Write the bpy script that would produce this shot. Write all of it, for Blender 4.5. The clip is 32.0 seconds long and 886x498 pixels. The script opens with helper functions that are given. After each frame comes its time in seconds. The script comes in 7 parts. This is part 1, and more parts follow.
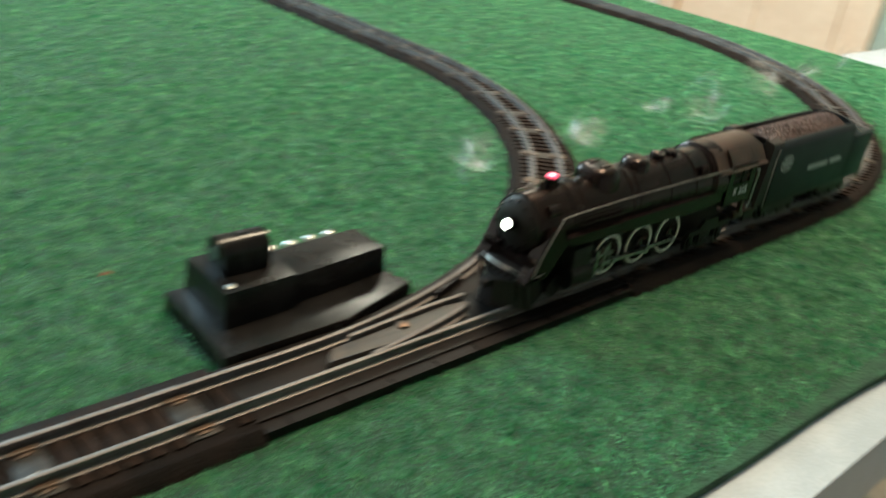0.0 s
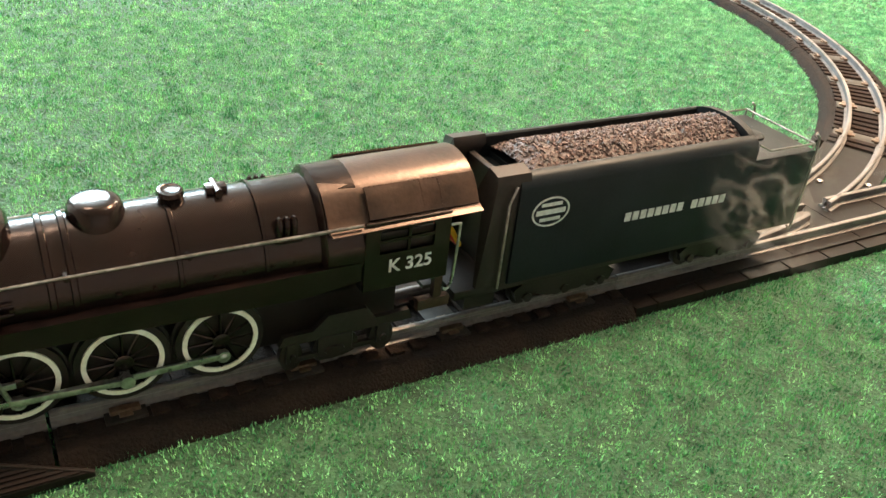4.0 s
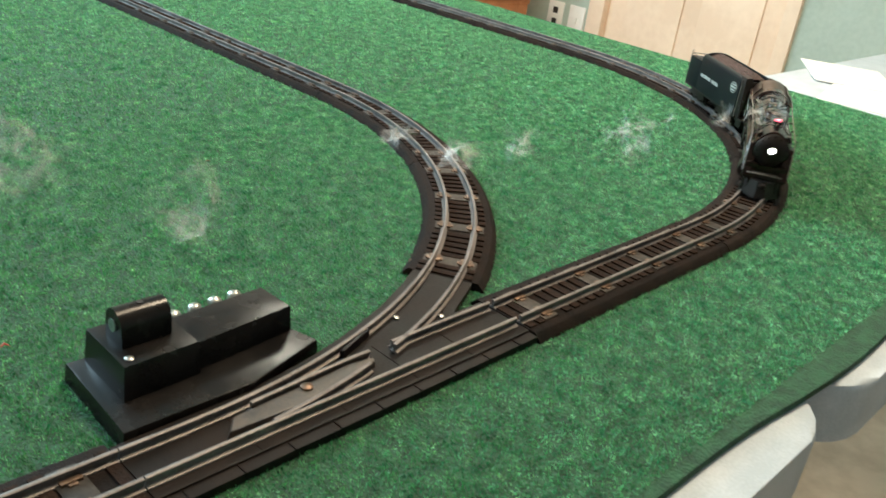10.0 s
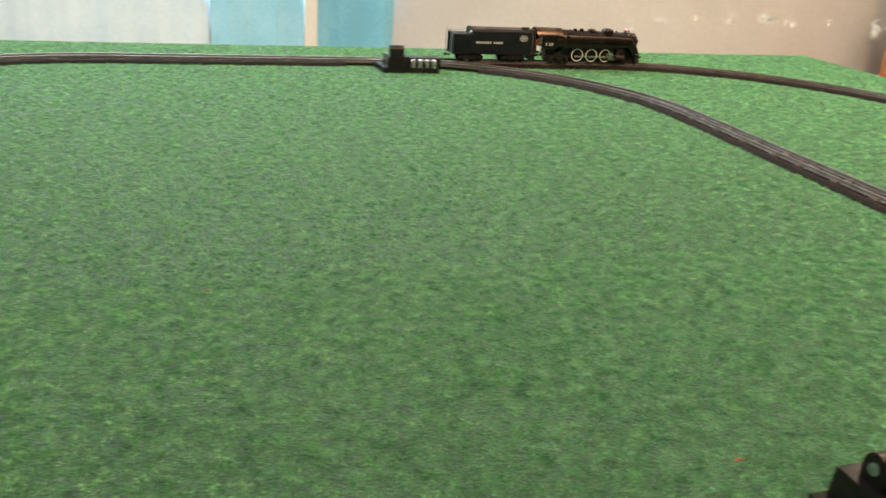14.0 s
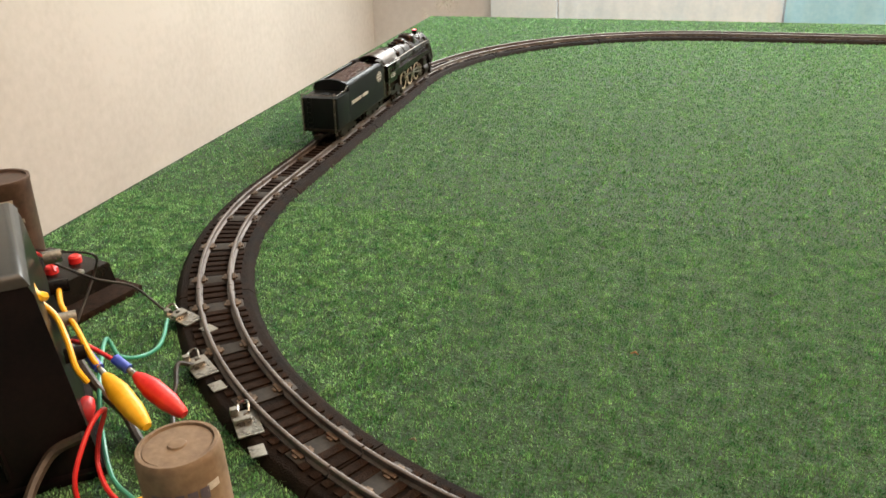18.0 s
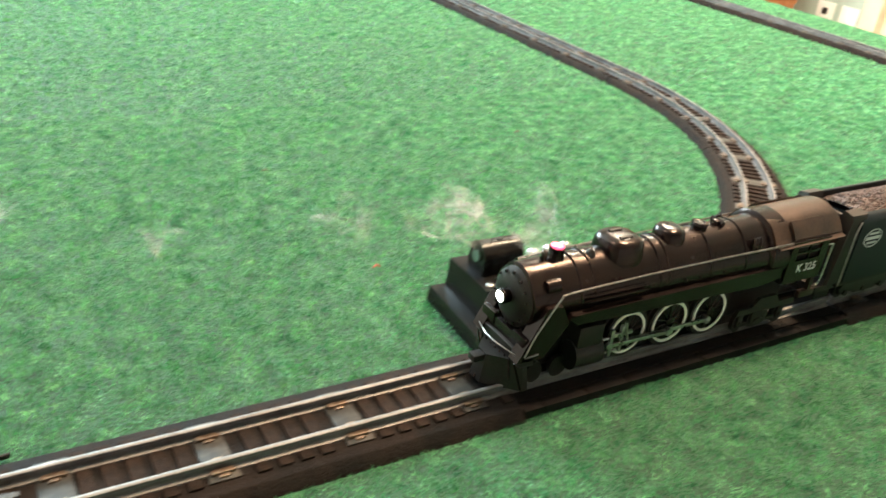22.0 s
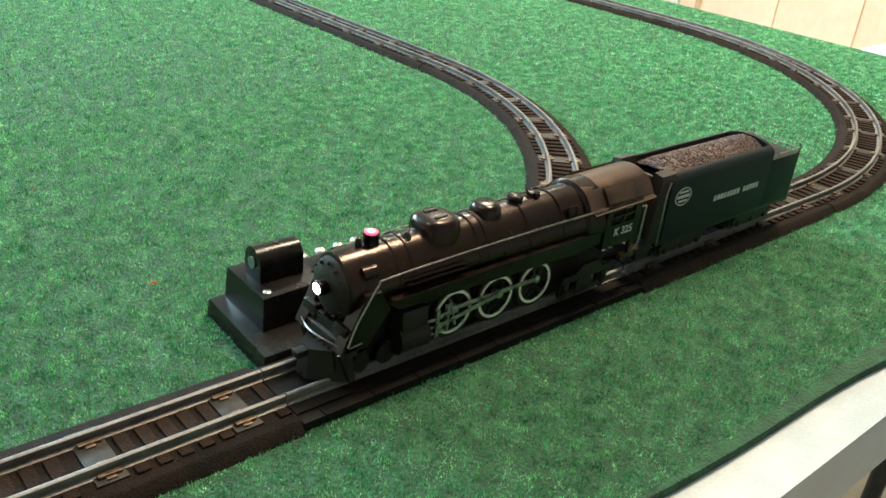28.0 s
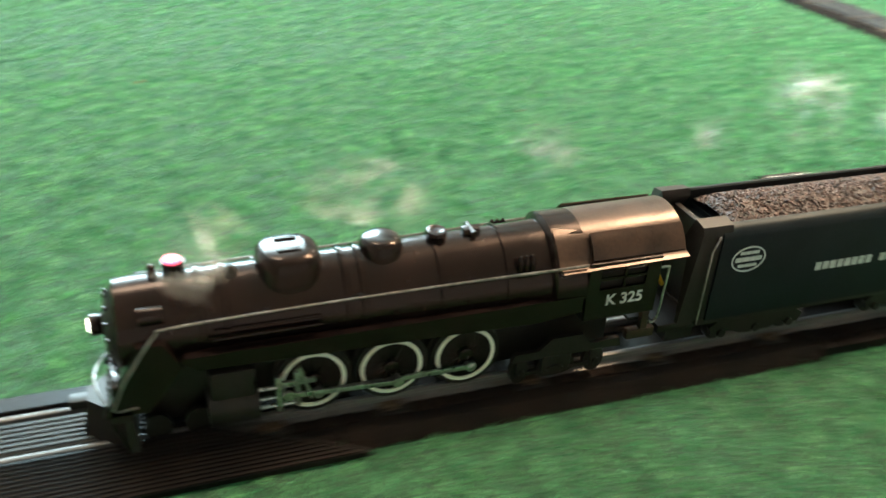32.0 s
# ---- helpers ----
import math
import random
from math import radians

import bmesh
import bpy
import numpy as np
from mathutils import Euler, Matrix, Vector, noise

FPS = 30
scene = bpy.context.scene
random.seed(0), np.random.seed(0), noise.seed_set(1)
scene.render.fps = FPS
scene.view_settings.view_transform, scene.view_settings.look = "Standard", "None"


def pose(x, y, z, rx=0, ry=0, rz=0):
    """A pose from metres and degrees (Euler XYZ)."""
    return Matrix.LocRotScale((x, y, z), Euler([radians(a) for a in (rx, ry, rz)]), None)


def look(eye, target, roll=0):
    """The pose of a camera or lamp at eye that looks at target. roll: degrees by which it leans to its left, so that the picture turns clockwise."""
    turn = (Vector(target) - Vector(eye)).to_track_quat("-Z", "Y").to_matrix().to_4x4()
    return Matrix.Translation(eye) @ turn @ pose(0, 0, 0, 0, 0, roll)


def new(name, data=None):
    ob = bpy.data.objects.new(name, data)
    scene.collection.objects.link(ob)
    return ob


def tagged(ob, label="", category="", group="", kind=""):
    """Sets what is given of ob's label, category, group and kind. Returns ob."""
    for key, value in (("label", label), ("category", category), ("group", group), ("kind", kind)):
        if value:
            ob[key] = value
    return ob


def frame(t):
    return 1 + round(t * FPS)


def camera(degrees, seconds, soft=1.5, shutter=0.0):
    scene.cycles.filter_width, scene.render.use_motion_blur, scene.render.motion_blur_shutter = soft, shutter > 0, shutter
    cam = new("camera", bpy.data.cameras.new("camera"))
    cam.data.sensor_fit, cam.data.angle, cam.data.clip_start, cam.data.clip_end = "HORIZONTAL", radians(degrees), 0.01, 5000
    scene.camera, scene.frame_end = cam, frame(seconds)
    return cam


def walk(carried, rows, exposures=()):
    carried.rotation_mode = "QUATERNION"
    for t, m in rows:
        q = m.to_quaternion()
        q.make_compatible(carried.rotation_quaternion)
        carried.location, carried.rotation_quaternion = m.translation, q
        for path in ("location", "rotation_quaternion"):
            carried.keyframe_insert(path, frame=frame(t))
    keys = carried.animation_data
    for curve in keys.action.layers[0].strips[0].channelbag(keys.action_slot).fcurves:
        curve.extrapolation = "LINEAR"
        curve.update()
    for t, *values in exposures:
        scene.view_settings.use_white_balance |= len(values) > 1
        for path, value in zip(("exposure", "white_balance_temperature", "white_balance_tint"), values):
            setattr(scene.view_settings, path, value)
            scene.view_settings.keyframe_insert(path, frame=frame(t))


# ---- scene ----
EXPOSURES = [(0.0, 0.2, 5800, -3), (0.5, 1.32, 6300, 5), (3.0, 1.57, 6600, 9), (8.3, 1.52, 6500, 6), (9.0, 1.37, 6100, 0), (9.5, 0.32, 5900, 0), (12.4, 0.27, 5600, -4), (13.0, 0.52, 6600, 8), (14.0, 0.42, 7300, 14), (15.0, 0.17, 9500, 36), (18.0, 0.32, 8200, 23), (19.0, 0.56, 7700, 19), (20.0, 1.18, 7800, 13), (21.0, 1.25, 7600, 10), (22.0, 1.36, 6300, 3), (22.8, 0.57, 5500, -6), (24.5, 0.77, 5600, -5), (25.0, 0.87, 5700, -4), (26.0, 0.67, 5600, -5), (29.0, 0.77, 5900, -2), (31.4, 0.72, 5900, -2), (31.7, 1.07, 6000, -1), (32.0, 1.27, 6100, -2)]
cam = camera(54.65, 32.0, 1.5, 0.50)
# seconds, eye, and how the camera is turned: to its left from +y, up, and leaning
PATH = [
    (0.0, -0.1610, -0.2762, 0.2453, -45.21, -26.14, 8.41),
    (0.1, -0.1749, -0.2827, 0.2501, -42.29, -26.98, 9.10),
    (0.2, -0.1890, -0.2746, 0.2460, -40.38, -28.36, 9.62),
    (0.3, -0.2032, -0.2636, 0.2388, -38.69, -29.82, 10.07),
    (0.4, -0.2174, -0.2525, 0.2301, -37.02, -31.08, 10.42),
    (0.5, -0.2320, -0.2457, 0.2226, -35.06, -31.80, 10.52),
    (0.6, -0.2475, -0.2431, 0.2168, -32.60, -31.94, 10.05),
    (0.7, -0.2636, -0.2421, 0.2120, -29.76, -31.71, 8.93),
    (0.8, -0.2794, -0.2412, 0.2081, -26.90, -31.38, 7.55),
    (0.9, -0.2930, -0.2403, 0.2058, -24.40, -31.16, 6.44),
    (1.0, -0.3043, -0.2393, 0.2050, -22.36, -31.12, 5.80),
    (1.1, -0.3046, -0.2405, 0.2074, -21.96, -31.24, 5.60),
    (1.2, -0.3048, -0.2417, 0.2101, -21.51, -31.36, 5.37),
    (1.3, -0.3051, -0.2429, 0.2126, -21.08, -31.48, 5.16),
    (1.4, -0.3053, -0.2439, 0.2144, -20.77, -31.59, 5.00),
    (1.5, -0.3054, -0.2445, 0.2152, -20.64, -31.66, 4.94),
    (1.6, -0.3022, -0.2448, 0.2147, -21.20, -31.71, 5.04),
    (1.7, -0.2946, -0.2451, 0.2136, -22.54, -31.75, 5.29),
    (1.8, -0.2854, -0.2454, 0.2122, -24.15, -31.79, 5.58),
    (1.9, -0.2774, -0.2455, 0.2108, -25.55, -31.82, 5.82),
    (2.0, -0.2734, -0.2456, 0.2097, -26.23, -31.85, 5.93),
    (2.1, -0.2726, -0.2454, 0.2090, -26.35, -31.88, 5.92),
    (2.2, -0.2721, -0.2450, 0.2084, -26.41, -31.90, 5.91),
    (2.3, -0.2718, -0.2446, 0.2078, -26.46, -31.92, 5.90),
    (2.4, -0.2713, -0.2442, 0.2073, -26.53, -31.95, 5.88),
    (2.5, -0.2706, -0.2440, 0.2069, -26.64, -31.98, 5.88),
    (2.6, -0.2690, -0.2442, 0.2064, -27.00, -32.06, 5.98),
    (2.7, -0.2662, -0.2445, 0.2060, -27.67, -32.19, 6.22),
    (2.8, -0.2629, -0.2450, 0.2055, -28.50, -32.34, 6.51),
    (2.9, -0.2594, -0.2454, 0.2053, -29.32, -32.45, 6.75),
    (3.0, -0.2561, -0.2458, 0.2051, -29.98, -32.50, 6.85),
    (3.1, -0.2526, -0.2460, 0.2059, -30.54, -32.41, 6.85),
    (3.2, -0.2486, -0.2462, 0.2076, -31.11, -32.18, 6.83),
    (3.3, -0.2448, -0.2464, 0.2097, -31.62, -31.89, 6.82),
    (3.4, -0.2420, -0.2466, 0.2114, -31.98, -31.61, 6.80),
    (3.5, -0.2408, -0.2469, 0.2121, -32.12, -31.40, 6.78),
    (4.0, -0.2413, -0.2493, 0.2113, -32.01, -30.72, 6.56),
    (4.5, -0.2426, -0.2528, 0.2094, -31.72, -30.13, 6.19),
    (5.0, -0.2446, -0.2560, 0.2076, -31.27, -29.71, 5.77),
    (5.5, -0.2474, -0.2573, 0.2068, -30.69, -29.56, 5.39),
    (5.6, -0.2489, -0.2575, 0.2068, -30.40, -29.55, 5.29),
    (5.7, -0.2506, -0.2576, 0.2069, -30.14, -29.56, 5.22),
    (5.8, -0.2523, -0.2573, 0.2070, -29.91, -29.57, 5.16),
    (5.9, -0.2539, -0.2569, 0.2071, -29.69, -29.60, 5.13),
    (6.0, -0.2552, -0.2567, 0.2071, -29.46, -29.64, 5.08),
    (6.1, -0.2561, -0.2567, 0.2073, -29.21, -29.73, 5.00),
    (6.2, -0.2569, -0.2569, 0.2075, -28.96, -29.81, 4.93),
    (6.3, -0.2574, -0.2573, 0.2077, -28.73, -29.89, 4.86),
    (6.4, -0.2579, -0.2575, 0.2080, -28.55, -29.95, 4.82),
    (6.5, -0.2583, -0.2577, 0.2085, -28.43, -29.98, 4.82),
    (6.6, -0.2589, -0.2575, 0.2087, -28.41, -29.94, 4.92),
    (6.7, -0.2595, -0.2572, 0.2090, -28.46, -29.87, 5.04),
    (6.8, -0.2599, -0.2569, 0.2095, -28.53, -29.77, 5.18),
    (6.9, -0.2603, -0.2567, 0.2099, -28.64, -29.66, 5.30),
    (7.0, -0.2603, -0.2564, 0.2104, -28.75, -29.55, 5.41),
    (7.1, -0.2599, -0.2565, 0.2110, -28.83, -29.45, 5.44),
    (7.2, -0.2593, -0.2568, 0.2117, -28.92, -29.39, 5.44),
    (7.3, -0.2585, -0.2571, 0.2121, -29.01, -29.34, 5.42),
    (7.4, -0.2575, -0.2573, 0.2124, -29.13, -29.35, 5.38),
    (7.5, -0.2565, -0.2577, 0.2123, -29.29, -29.39, 5.35),
    (7.6, -0.2552, -0.2580, 0.2116, -29.47, -29.49, 5.33),
    (7.7, -0.2540, -0.2583, 0.2108, -29.70, -29.62, 5.32),
    (7.8, -0.2524, -0.2584, 0.2100, -29.96, -29.73, 5.31),
    (7.9, -0.2505, -0.2585, 0.2096, -30.24, -29.79, 5.27),
    (8.0, -0.2482, -0.2584, 0.2099, -30.54, -29.76, 5.22),
    (8.1, -0.2455, -0.2589, 0.2105, -30.99, -29.66, 5.19),
    (8.2, -0.2422, -0.2597, 0.2123, -31.58, -29.40, 5.17),
    (8.3, -0.2384, -0.2608, 0.2149, -32.30, -29.04, 5.14),
    (8.4, -0.2341, -0.2622, 0.2181, -33.11, -28.66, 5.12),
    (8.5, -0.2294, -0.2637, 0.2215, -33.99, -28.32, 5.12),
    (8.6, -0.2239, -0.2662, 0.2262, -34.95, -28.05, 5.21),
    (8.7, -0.2172, -0.2701, 0.2329, -36.05, -27.81, 5.46),
    (8.8, -0.2099, -0.2742, 0.2404, -37.33, -27.55, 5.84),
    (8.9, -0.2025, -0.2774, 0.2478, -38.83, -27.23, 6.30),
    (9.0, -0.1954, -0.2787, 0.2541, -40.60, -26.83, 6.82),
    (9.1, -0.1891, -0.2772, 0.2596, -43.61, -25.95, 7.86),
    (9.2, -0.1821, -0.2756, 0.2638, -46.36, -25.24, 8.64),
    (9.3, -0.1704, -0.2817, 0.2663, -47.66, -25.17, 8.46),
    (9.4, -0.1568, -0.2929, 0.2682, -48.62, -25.13, 8.12),
    (9.5, -0.1494, -0.2989, 0.2697, -49.02, -25.08, 7.94),
    (9.6, -0.1437, -0.2989, 0.2723, -49.49, -25.32, 8.12),
    (9.7, -0.1415, -0.2973, 0.2736, -49.68, -25.35, 8.24),
    (9.8, -0.1415, -0.2945, 0.2742, -49.65, -25.24, 8.31),
    (9.9, -0.1429, -0.2911, 0.2744, -49.46, -25.04, 8.36),
    (10.0, -0.1448, -0.2872, 0.2748, -49.19, -24.78, 8.41),
    (10.1, -0.1458, -0.2842, 0.2746, -48.77, -24.56, 8.38),
    (10.2, -0.1465, -0.2813, 0.2747, -48.35, -24.39, 8.36),
    (10.3, -0.1474, -0.2784, 0.2751, -47.92, -24.25, 8.34),
    (10.4, -0.1485, -0.2757, 0.2758, -47.47, -24.08, 8.29),
    (10.5, -0.1502, -0.2732, 0.2768, -47.01, -23.88, 8.20),
    (10.6, -0.1532, -0.2710, 0.2788, -46.58, -23.63, 8.00),
    (10.7, -0.1569, -0.2688, 0.2810, -45.91, -23.34, 7.79),
    (10.8, -0.1612, -0.2665, 0.2833, -45.08, -23.03, 7.55),
    (10.9, -0.1660, -0.2643, 0.2854, -44.14, -22.75, 7.31),
    (11.0, -0.1712, -0.2619, 0.2873, -43.14, -22.50, 7.07),
    (11.1, -0.1756, -0.2598, 0.2884, -42.16, -22.30, 6.85),
    (11.2, -0.1798, -0.2578, 0.2892, -41.26, -22.15, 6.63),
    (11.3, -0.1836, -0.2558, 0.2896, -40.43, -22.05, 6.44),
    (11.4, -0.1872, -0.2538, 0.2898, -39.66, -21.98, 6.28),
    (11.5, -0.1902, -0.2517, 0.2901, -38.95, -21.93, 6.14),
    (11.6, -0.1930, -0.2495, 0.2904, -38.33, -21.90, 6.08),
    (11.7, -0.1954, -0.2471, 0.2908, -37.74, -21.87, 6.03),
    (11.8, -0.1978, -0.2448, 0.2912, -37.17, -21.82, 6.00),
    (11.9, -0.2005, -0.2427, 0.2918, -36.56, -21.76, 5.96),
    (12.0, -0.2036, -0.2408, 0.2925, -35.89, -21.68, 5.93),
    (12.1, -0.2075, -0.2388, 0.2936, -35.18, -21.58, 5.86),
    (12.2, -0.2120, -0.2372, 0.2945, -34.41, -21.45, 5.80),
    (12.3, -0.2168, -0.2355, 0.2954, -33.60, -21.36, 5.73),
    (12.4, -0.2219, -0.2338, 0.2958, -32.75, -21.31, 5.67),
    (12.5, -0.2269, -0.2320, 0.2960, -31.89, -21.28, 5.61),
    (12.6, -0.2320, -0.2300, 0.2959, -30.98, -21.24, 5.53),
    (12.7, -0.2371, -0.2279, 0.2956, -30.07, -21.21, 5.47),
    (12.8, -0.2421, -0.2257, 0.2953, -29.15, -21.18, 5.39),
    (12.9, -0.2470, -0.2236, 0.2951, -28.24, -21.15, 5.30),
    (13.0, -0.2519, -0.2221, 0.2951, -27.33, -21.09, 5.20),
    (13.1, -0.2571, -0.2208, 0.2958, -26.47, -21.07, 5.10),
    (13.2, -0.2626, -0.2199, 0.2965, -25.61, -21.06, 5.01),
    (13.3, -0.2686, -0.2197, 0.2971, -24.69, -21.12, 4.90),
    (13.4, -0.2747, -0.2196, 0.2974, -23.76, -21.23, 4.80),
    (13.5, -0.2808, -0.2196, 0.2977, -22.85, -21.34, 4.70),
    (13.6, -0.2864, -0.2199, 0.2976, -21.99, -21.44, 4.59),
    (13.7, -0.2925, -0.2200, 0.2976, -21.07, -21.53, 4.46),
    (13.8, -0.2987, -0.2201, 0.2976, -20.10, -21.61, 4.32),
    (13.9, -0.3051, -0.2202, 0.2977, -19.07, -21.68, 4.16),
    (14.0, -0.3119, -0.2203, 0.2979, -17.98, -21.73, 3.97),
    (14.1, -0.3193, -0.2210, 0.2989, -16.95, -21.81, 3.76),
    (14.2, -0.3264, -0.2217, 0.2998, -15.97, -21.89, 3.52),
    (14.3, -0.3334, -0.2225, 0.3008, -15.02, -21.99, 3.30),
    (14.4, -0.3405, -0.2234, 0.3017, -14.04, -22.08, 3.07),
    (14.5, -0.3479, -0.2243, 0.3027, -13.03, -22.17, 2.86),
    (14.6, -0.3548, -0.2242, 0.3029, -11.86, -22.18, 2.64),
    (14.7, -0.3620, -0.2243, 0.3032, -10.66, -22.18, 2.42),
    (14.8, -0.3695, -0.2244, 0.3036, -9.43, -22.17, 2.23),
    (14.9, -0.3771, -0.2248, 0.3038, -8.22, -22.15, 2.03),
    (15.0, -0.3845, -0.2256, 0.3040, -7.04, -22.13, 1.84),
    (15.1, -0.3918, -0.2269, 0.3039, -5.95, -22.12, 1.66),
    (15.2, -0.3994, -0.2281, 0.3038, -4.66, -22.06, 1.50),
    (15.3, -0.4065, -0.2300, 0.3031, -3.43, -22.13, 1.35),
    (15.4, -0.4129, -0.2322, 0.3025, -2.27, -22.23, 1.19),
    (15.5, -0.4187, -0.2346, 0.3024, -1.22, -22.28, 1.05),
    (16.0, -0.4475, -0.2459, 0.3032, 3.83, -22.58, 0.26),
    (16.5, -0.4750, -0.2565, 0.3046, 8.39, -22.92, -0.60),
    (17.0, -0.4985, -0.2679, 0.3060, 12.13, -23.24, -1.27),
    (17.5, -0.5128, -0.2790, 0.3047, 14.50, -23.45, -1.55),
    (17.6, -0.5137, -0.2811, 0.3038, 14.75, -23.46, -1.52),
    (17.7, -0.5141, -0.2832, 0.3027, 14.93, -23.48, -1.47),
    (17.8, -0.5141, -0.2851, 0.3016, 15.08, -23.51, -1.41),
    (17.9, -0.5140, -0.2869, 0.3004, 15.19, -23.55, -1.34),
    (18.0, -0.5141, -0.2884, 0.2993, 15.31, -23.63, -1.29),
    (18.1, -0.5144, -0.2896, 0.2983, 15.43, -23.74, -1.26),
    (18.2, -0.5150, -0.2906, 0.2974, 15.56, -23.89, -1.25),
    (18.3, -0.5155, -0.2915, 0.2965, 15.70, -24.06, -1.25),
    (18.4, -0.5159, -0.2925, 0.2957, 15.82, -24.23, -1.27),
    (18.5, -0.5160, -0.2936, 0.2948, 15.93, -24.39, -1.31),
    (18.6, -0.5157, -0.2949, 0.2940, 16.03, -24.55, -1.36),
    (18.7, -0.5149, -0.2964, 0.2930, 16.07, -24.70, -1.41),
    (18.8, -0.5136, -0.2979, 0.2919, 16.05, -24.85, -1.45),
    (18.9, -0.5117, -0.2994, 0.2906, 15.93, -25.02, -1.48),
    (19.0, -0.5091, -0.3006, 0.2890, 15.68, -25.22, -1.48),
    (19.1, -0.5062, -0.3015, 0.2871, 15.32, -25.45, -1.43),
    (19.2, -0.5028, -0.3021, 0.2848, 14.87, -25.71, -1.35),
    (19.3, -0.4991, -0.3024, 0.2823, 14.35, -25.97, -1.23),
    (19.4, -0.4951, -0.3024, 0.2796, 13.77, -26.22, -1.06),
    (19.5, -0.4907, -0.3021, 0.2767, 13.17, -26.45, -0.85),
    (19.6, -0.4860, -0.3016, 0.2737, 12.55, -26.65, -0.59),
    (19.7, -0.4803, -0.3008, 0.2707, 11.70, -26.83, -0.29),
    (19.8, -0.4726, -0.2997, 0.2678, 10.39, -27.03, 0.02),
    (19.9, -0.4648, -0.2978, 0.2642, 8.95, -27.35, 0.33),
    (20.0, -0.4540, -0.2950, 0.2589, 6.97, -27.89, 0.62),
    (20.1, -0.4370, -0.2937, 0.2524, 5.04, -27.80, 0.59),
    (20.2, -0.4239, -0.2936, 0.2474, 3.53, -27.72, 0.55),
    (20.3, -0.4129, -0.2948, 0.2438, 2.18, -27.57, 0.54),
    (20.4, -0.4021, -0.2970, 0.2418, 0.73, -27.28, 0.60),
    (20.5, -0.3900, -0.3001, 0.2408, -0.96, -26.87, 0.76),
    (20.6, -0.3753, -0.3039, 0.2404, -3.02, -26.36, 1.05),
    (20.7, -0.3584, -0.3072, 0.2406, -5.39, -25.76, 1.45),
    (20.8, -0.3408, -0.3088, 0.2388, -7.90, -25.48, 1.89),
    (20.9, -0.3245, -0.3095, 0.2379, -10.22, -25.07, 2.28),
    (21.0, -0.3087, -0.3096, 0.2369, -12.25, -24.72, 2.55),
    (21.1, -0.2970, -0.3047, 0.2393, -15.06, -25.09, 3.25),
    (21.2, -0.2854, -0.3012, 0.2427, -17.80, -25.38, 3.83),
    (21.3, -0.2752, -0.3001, 0.2476, -20.54, -25.47, 4.27),
    (21.4, -0.2666, -0.3001, 0.2525, -23.09, -25.53, 4.63),
    (21.5, -0.2594, -0.3000, 0.2567, -25.44, -25.66, 4.98),
    (21.6, -0.2528, -0.2994, 0.2592, -27.51, -25.96, 5.39),
    (21.7, -0.2476, -0.2975, 0.2606, -29.28, -26.37, 5.82),
    (21.8, -0.2433, -0.2950, 0.2618, -30.82, -26.73, 6.28),
    (21.9, -0.2395, -0.2921, 0.2638, -32.25, -26.93, 6.79),
    (22.0, -0.2358, -0.2896, 0.2669, -33.65, -26.97, 7.34),
    (22.1, -0.2301, -0.2914, 0.2701, -34.66, -26.48, 7.65),
    (22.2, -0.2232, -0.2944, 0.2739, -35.93, -25.90, 7.97),
    (22.3, -0.2158, -0.2983, 0.2779, -37.34, -25.23, 8.22),
    (22.4, -0.2085, -0.3021, 0.2822, -38.79, -24.43, 8.32),
    (22.5, -0.2022, -0.3055, 0.2845, -40.05, -23.99, 8.34),
    (22.6, -0.1977, -0.3070, 0.2846, -40.89, -23.91, 8.28),
    (22.7, -0.1945, -0.3074, 0.2835, -41.40, -24.08, 8.18),
    (22.8, -0.1924, -0.3069, 0.2818, -41.67, -24.39, 8.07),
    (22.9, -0.1909, -0.3062, 0.2799, -41.81, -24.75, 7.96),
    (23.0, -0.1896, -0.3055, 0.2782, -41.92, -25.08, 7.89),
    (23.1, -0.1881, -0.3050, 0.2769, -42.09, -25.26, 7.81),
    (23.2, -0.1867, -0.3049, 0.2760, -42.29, -25.34, 7.78),
    (23.3, -0.1855, -0.3049, 0.2755, -42.48, -25.37, 7.80),
    (23.4, -0.1848, -0.3048, 0.2748, -42.61, -25.39, 7.86),
    (23.5, -0.1849, -0.3045, 0.2740, -42.64, -25.42, 7.95),
    (23.6, -0.1860, -0.3038, 0.2727, -42.53, -25.53, 8.09),
    (23.7, -0.1879, -0.3029, 0.2711, -42.30, -25.66, 8.25),
    (23.8, -0.1901, -0.3020, 0.2697, -41.97, -25.79, 8.36),
    (23.9, -0.1924, -0.3012, 0.2687, -41.58, -25.87, 8.43),
    (24.0, -0.1944, -0.3007, 0.2684, -41.16, -25.86, 8.40),
    (24.1, -0.1959, -0.3009, 0.2696, -40.67, -25.78, 8.20),
    (24.2, -0.1970, -0.3013, 0.2714, -40.19, -25.64, 7.92),
    (24.3, -0.1980, -0.3017, 0.2732, -39.75, -25.49, 7.64),
    (24.4, -0.1991, -0.3021, 0.2748, -39.34, -25.41, 7.39),
    (24.5, -0.2003, -0.3021, 0.2756, -39.01, -25.45, 7.25),
    (24.6, -0.2023, -0.3014, 0.2744, -38.82, -25.62, 7.31),
    (24.7, -0.2043, -0.3005, 0.2726, -38.73, -25.88, 7.47),
    (24.8, -0.2056, -0.2994, 0.2705, -38.77, -26.16, 7.66),
    (24.9, -0.2062, -0.2985, 0.2687, -38.96, -26.34, 7.83),
    (25.0, -0.2055, -0.2977, 0.2678, -39.33, -26.37, 7.92),
    (25.1, -0.2024, -0.2975, 0.2688, -39.85, -26.17, 7.85),
    (25.2, -0.1982, -0.2975, 0.2707, -40.48, -25.81, 7.70),
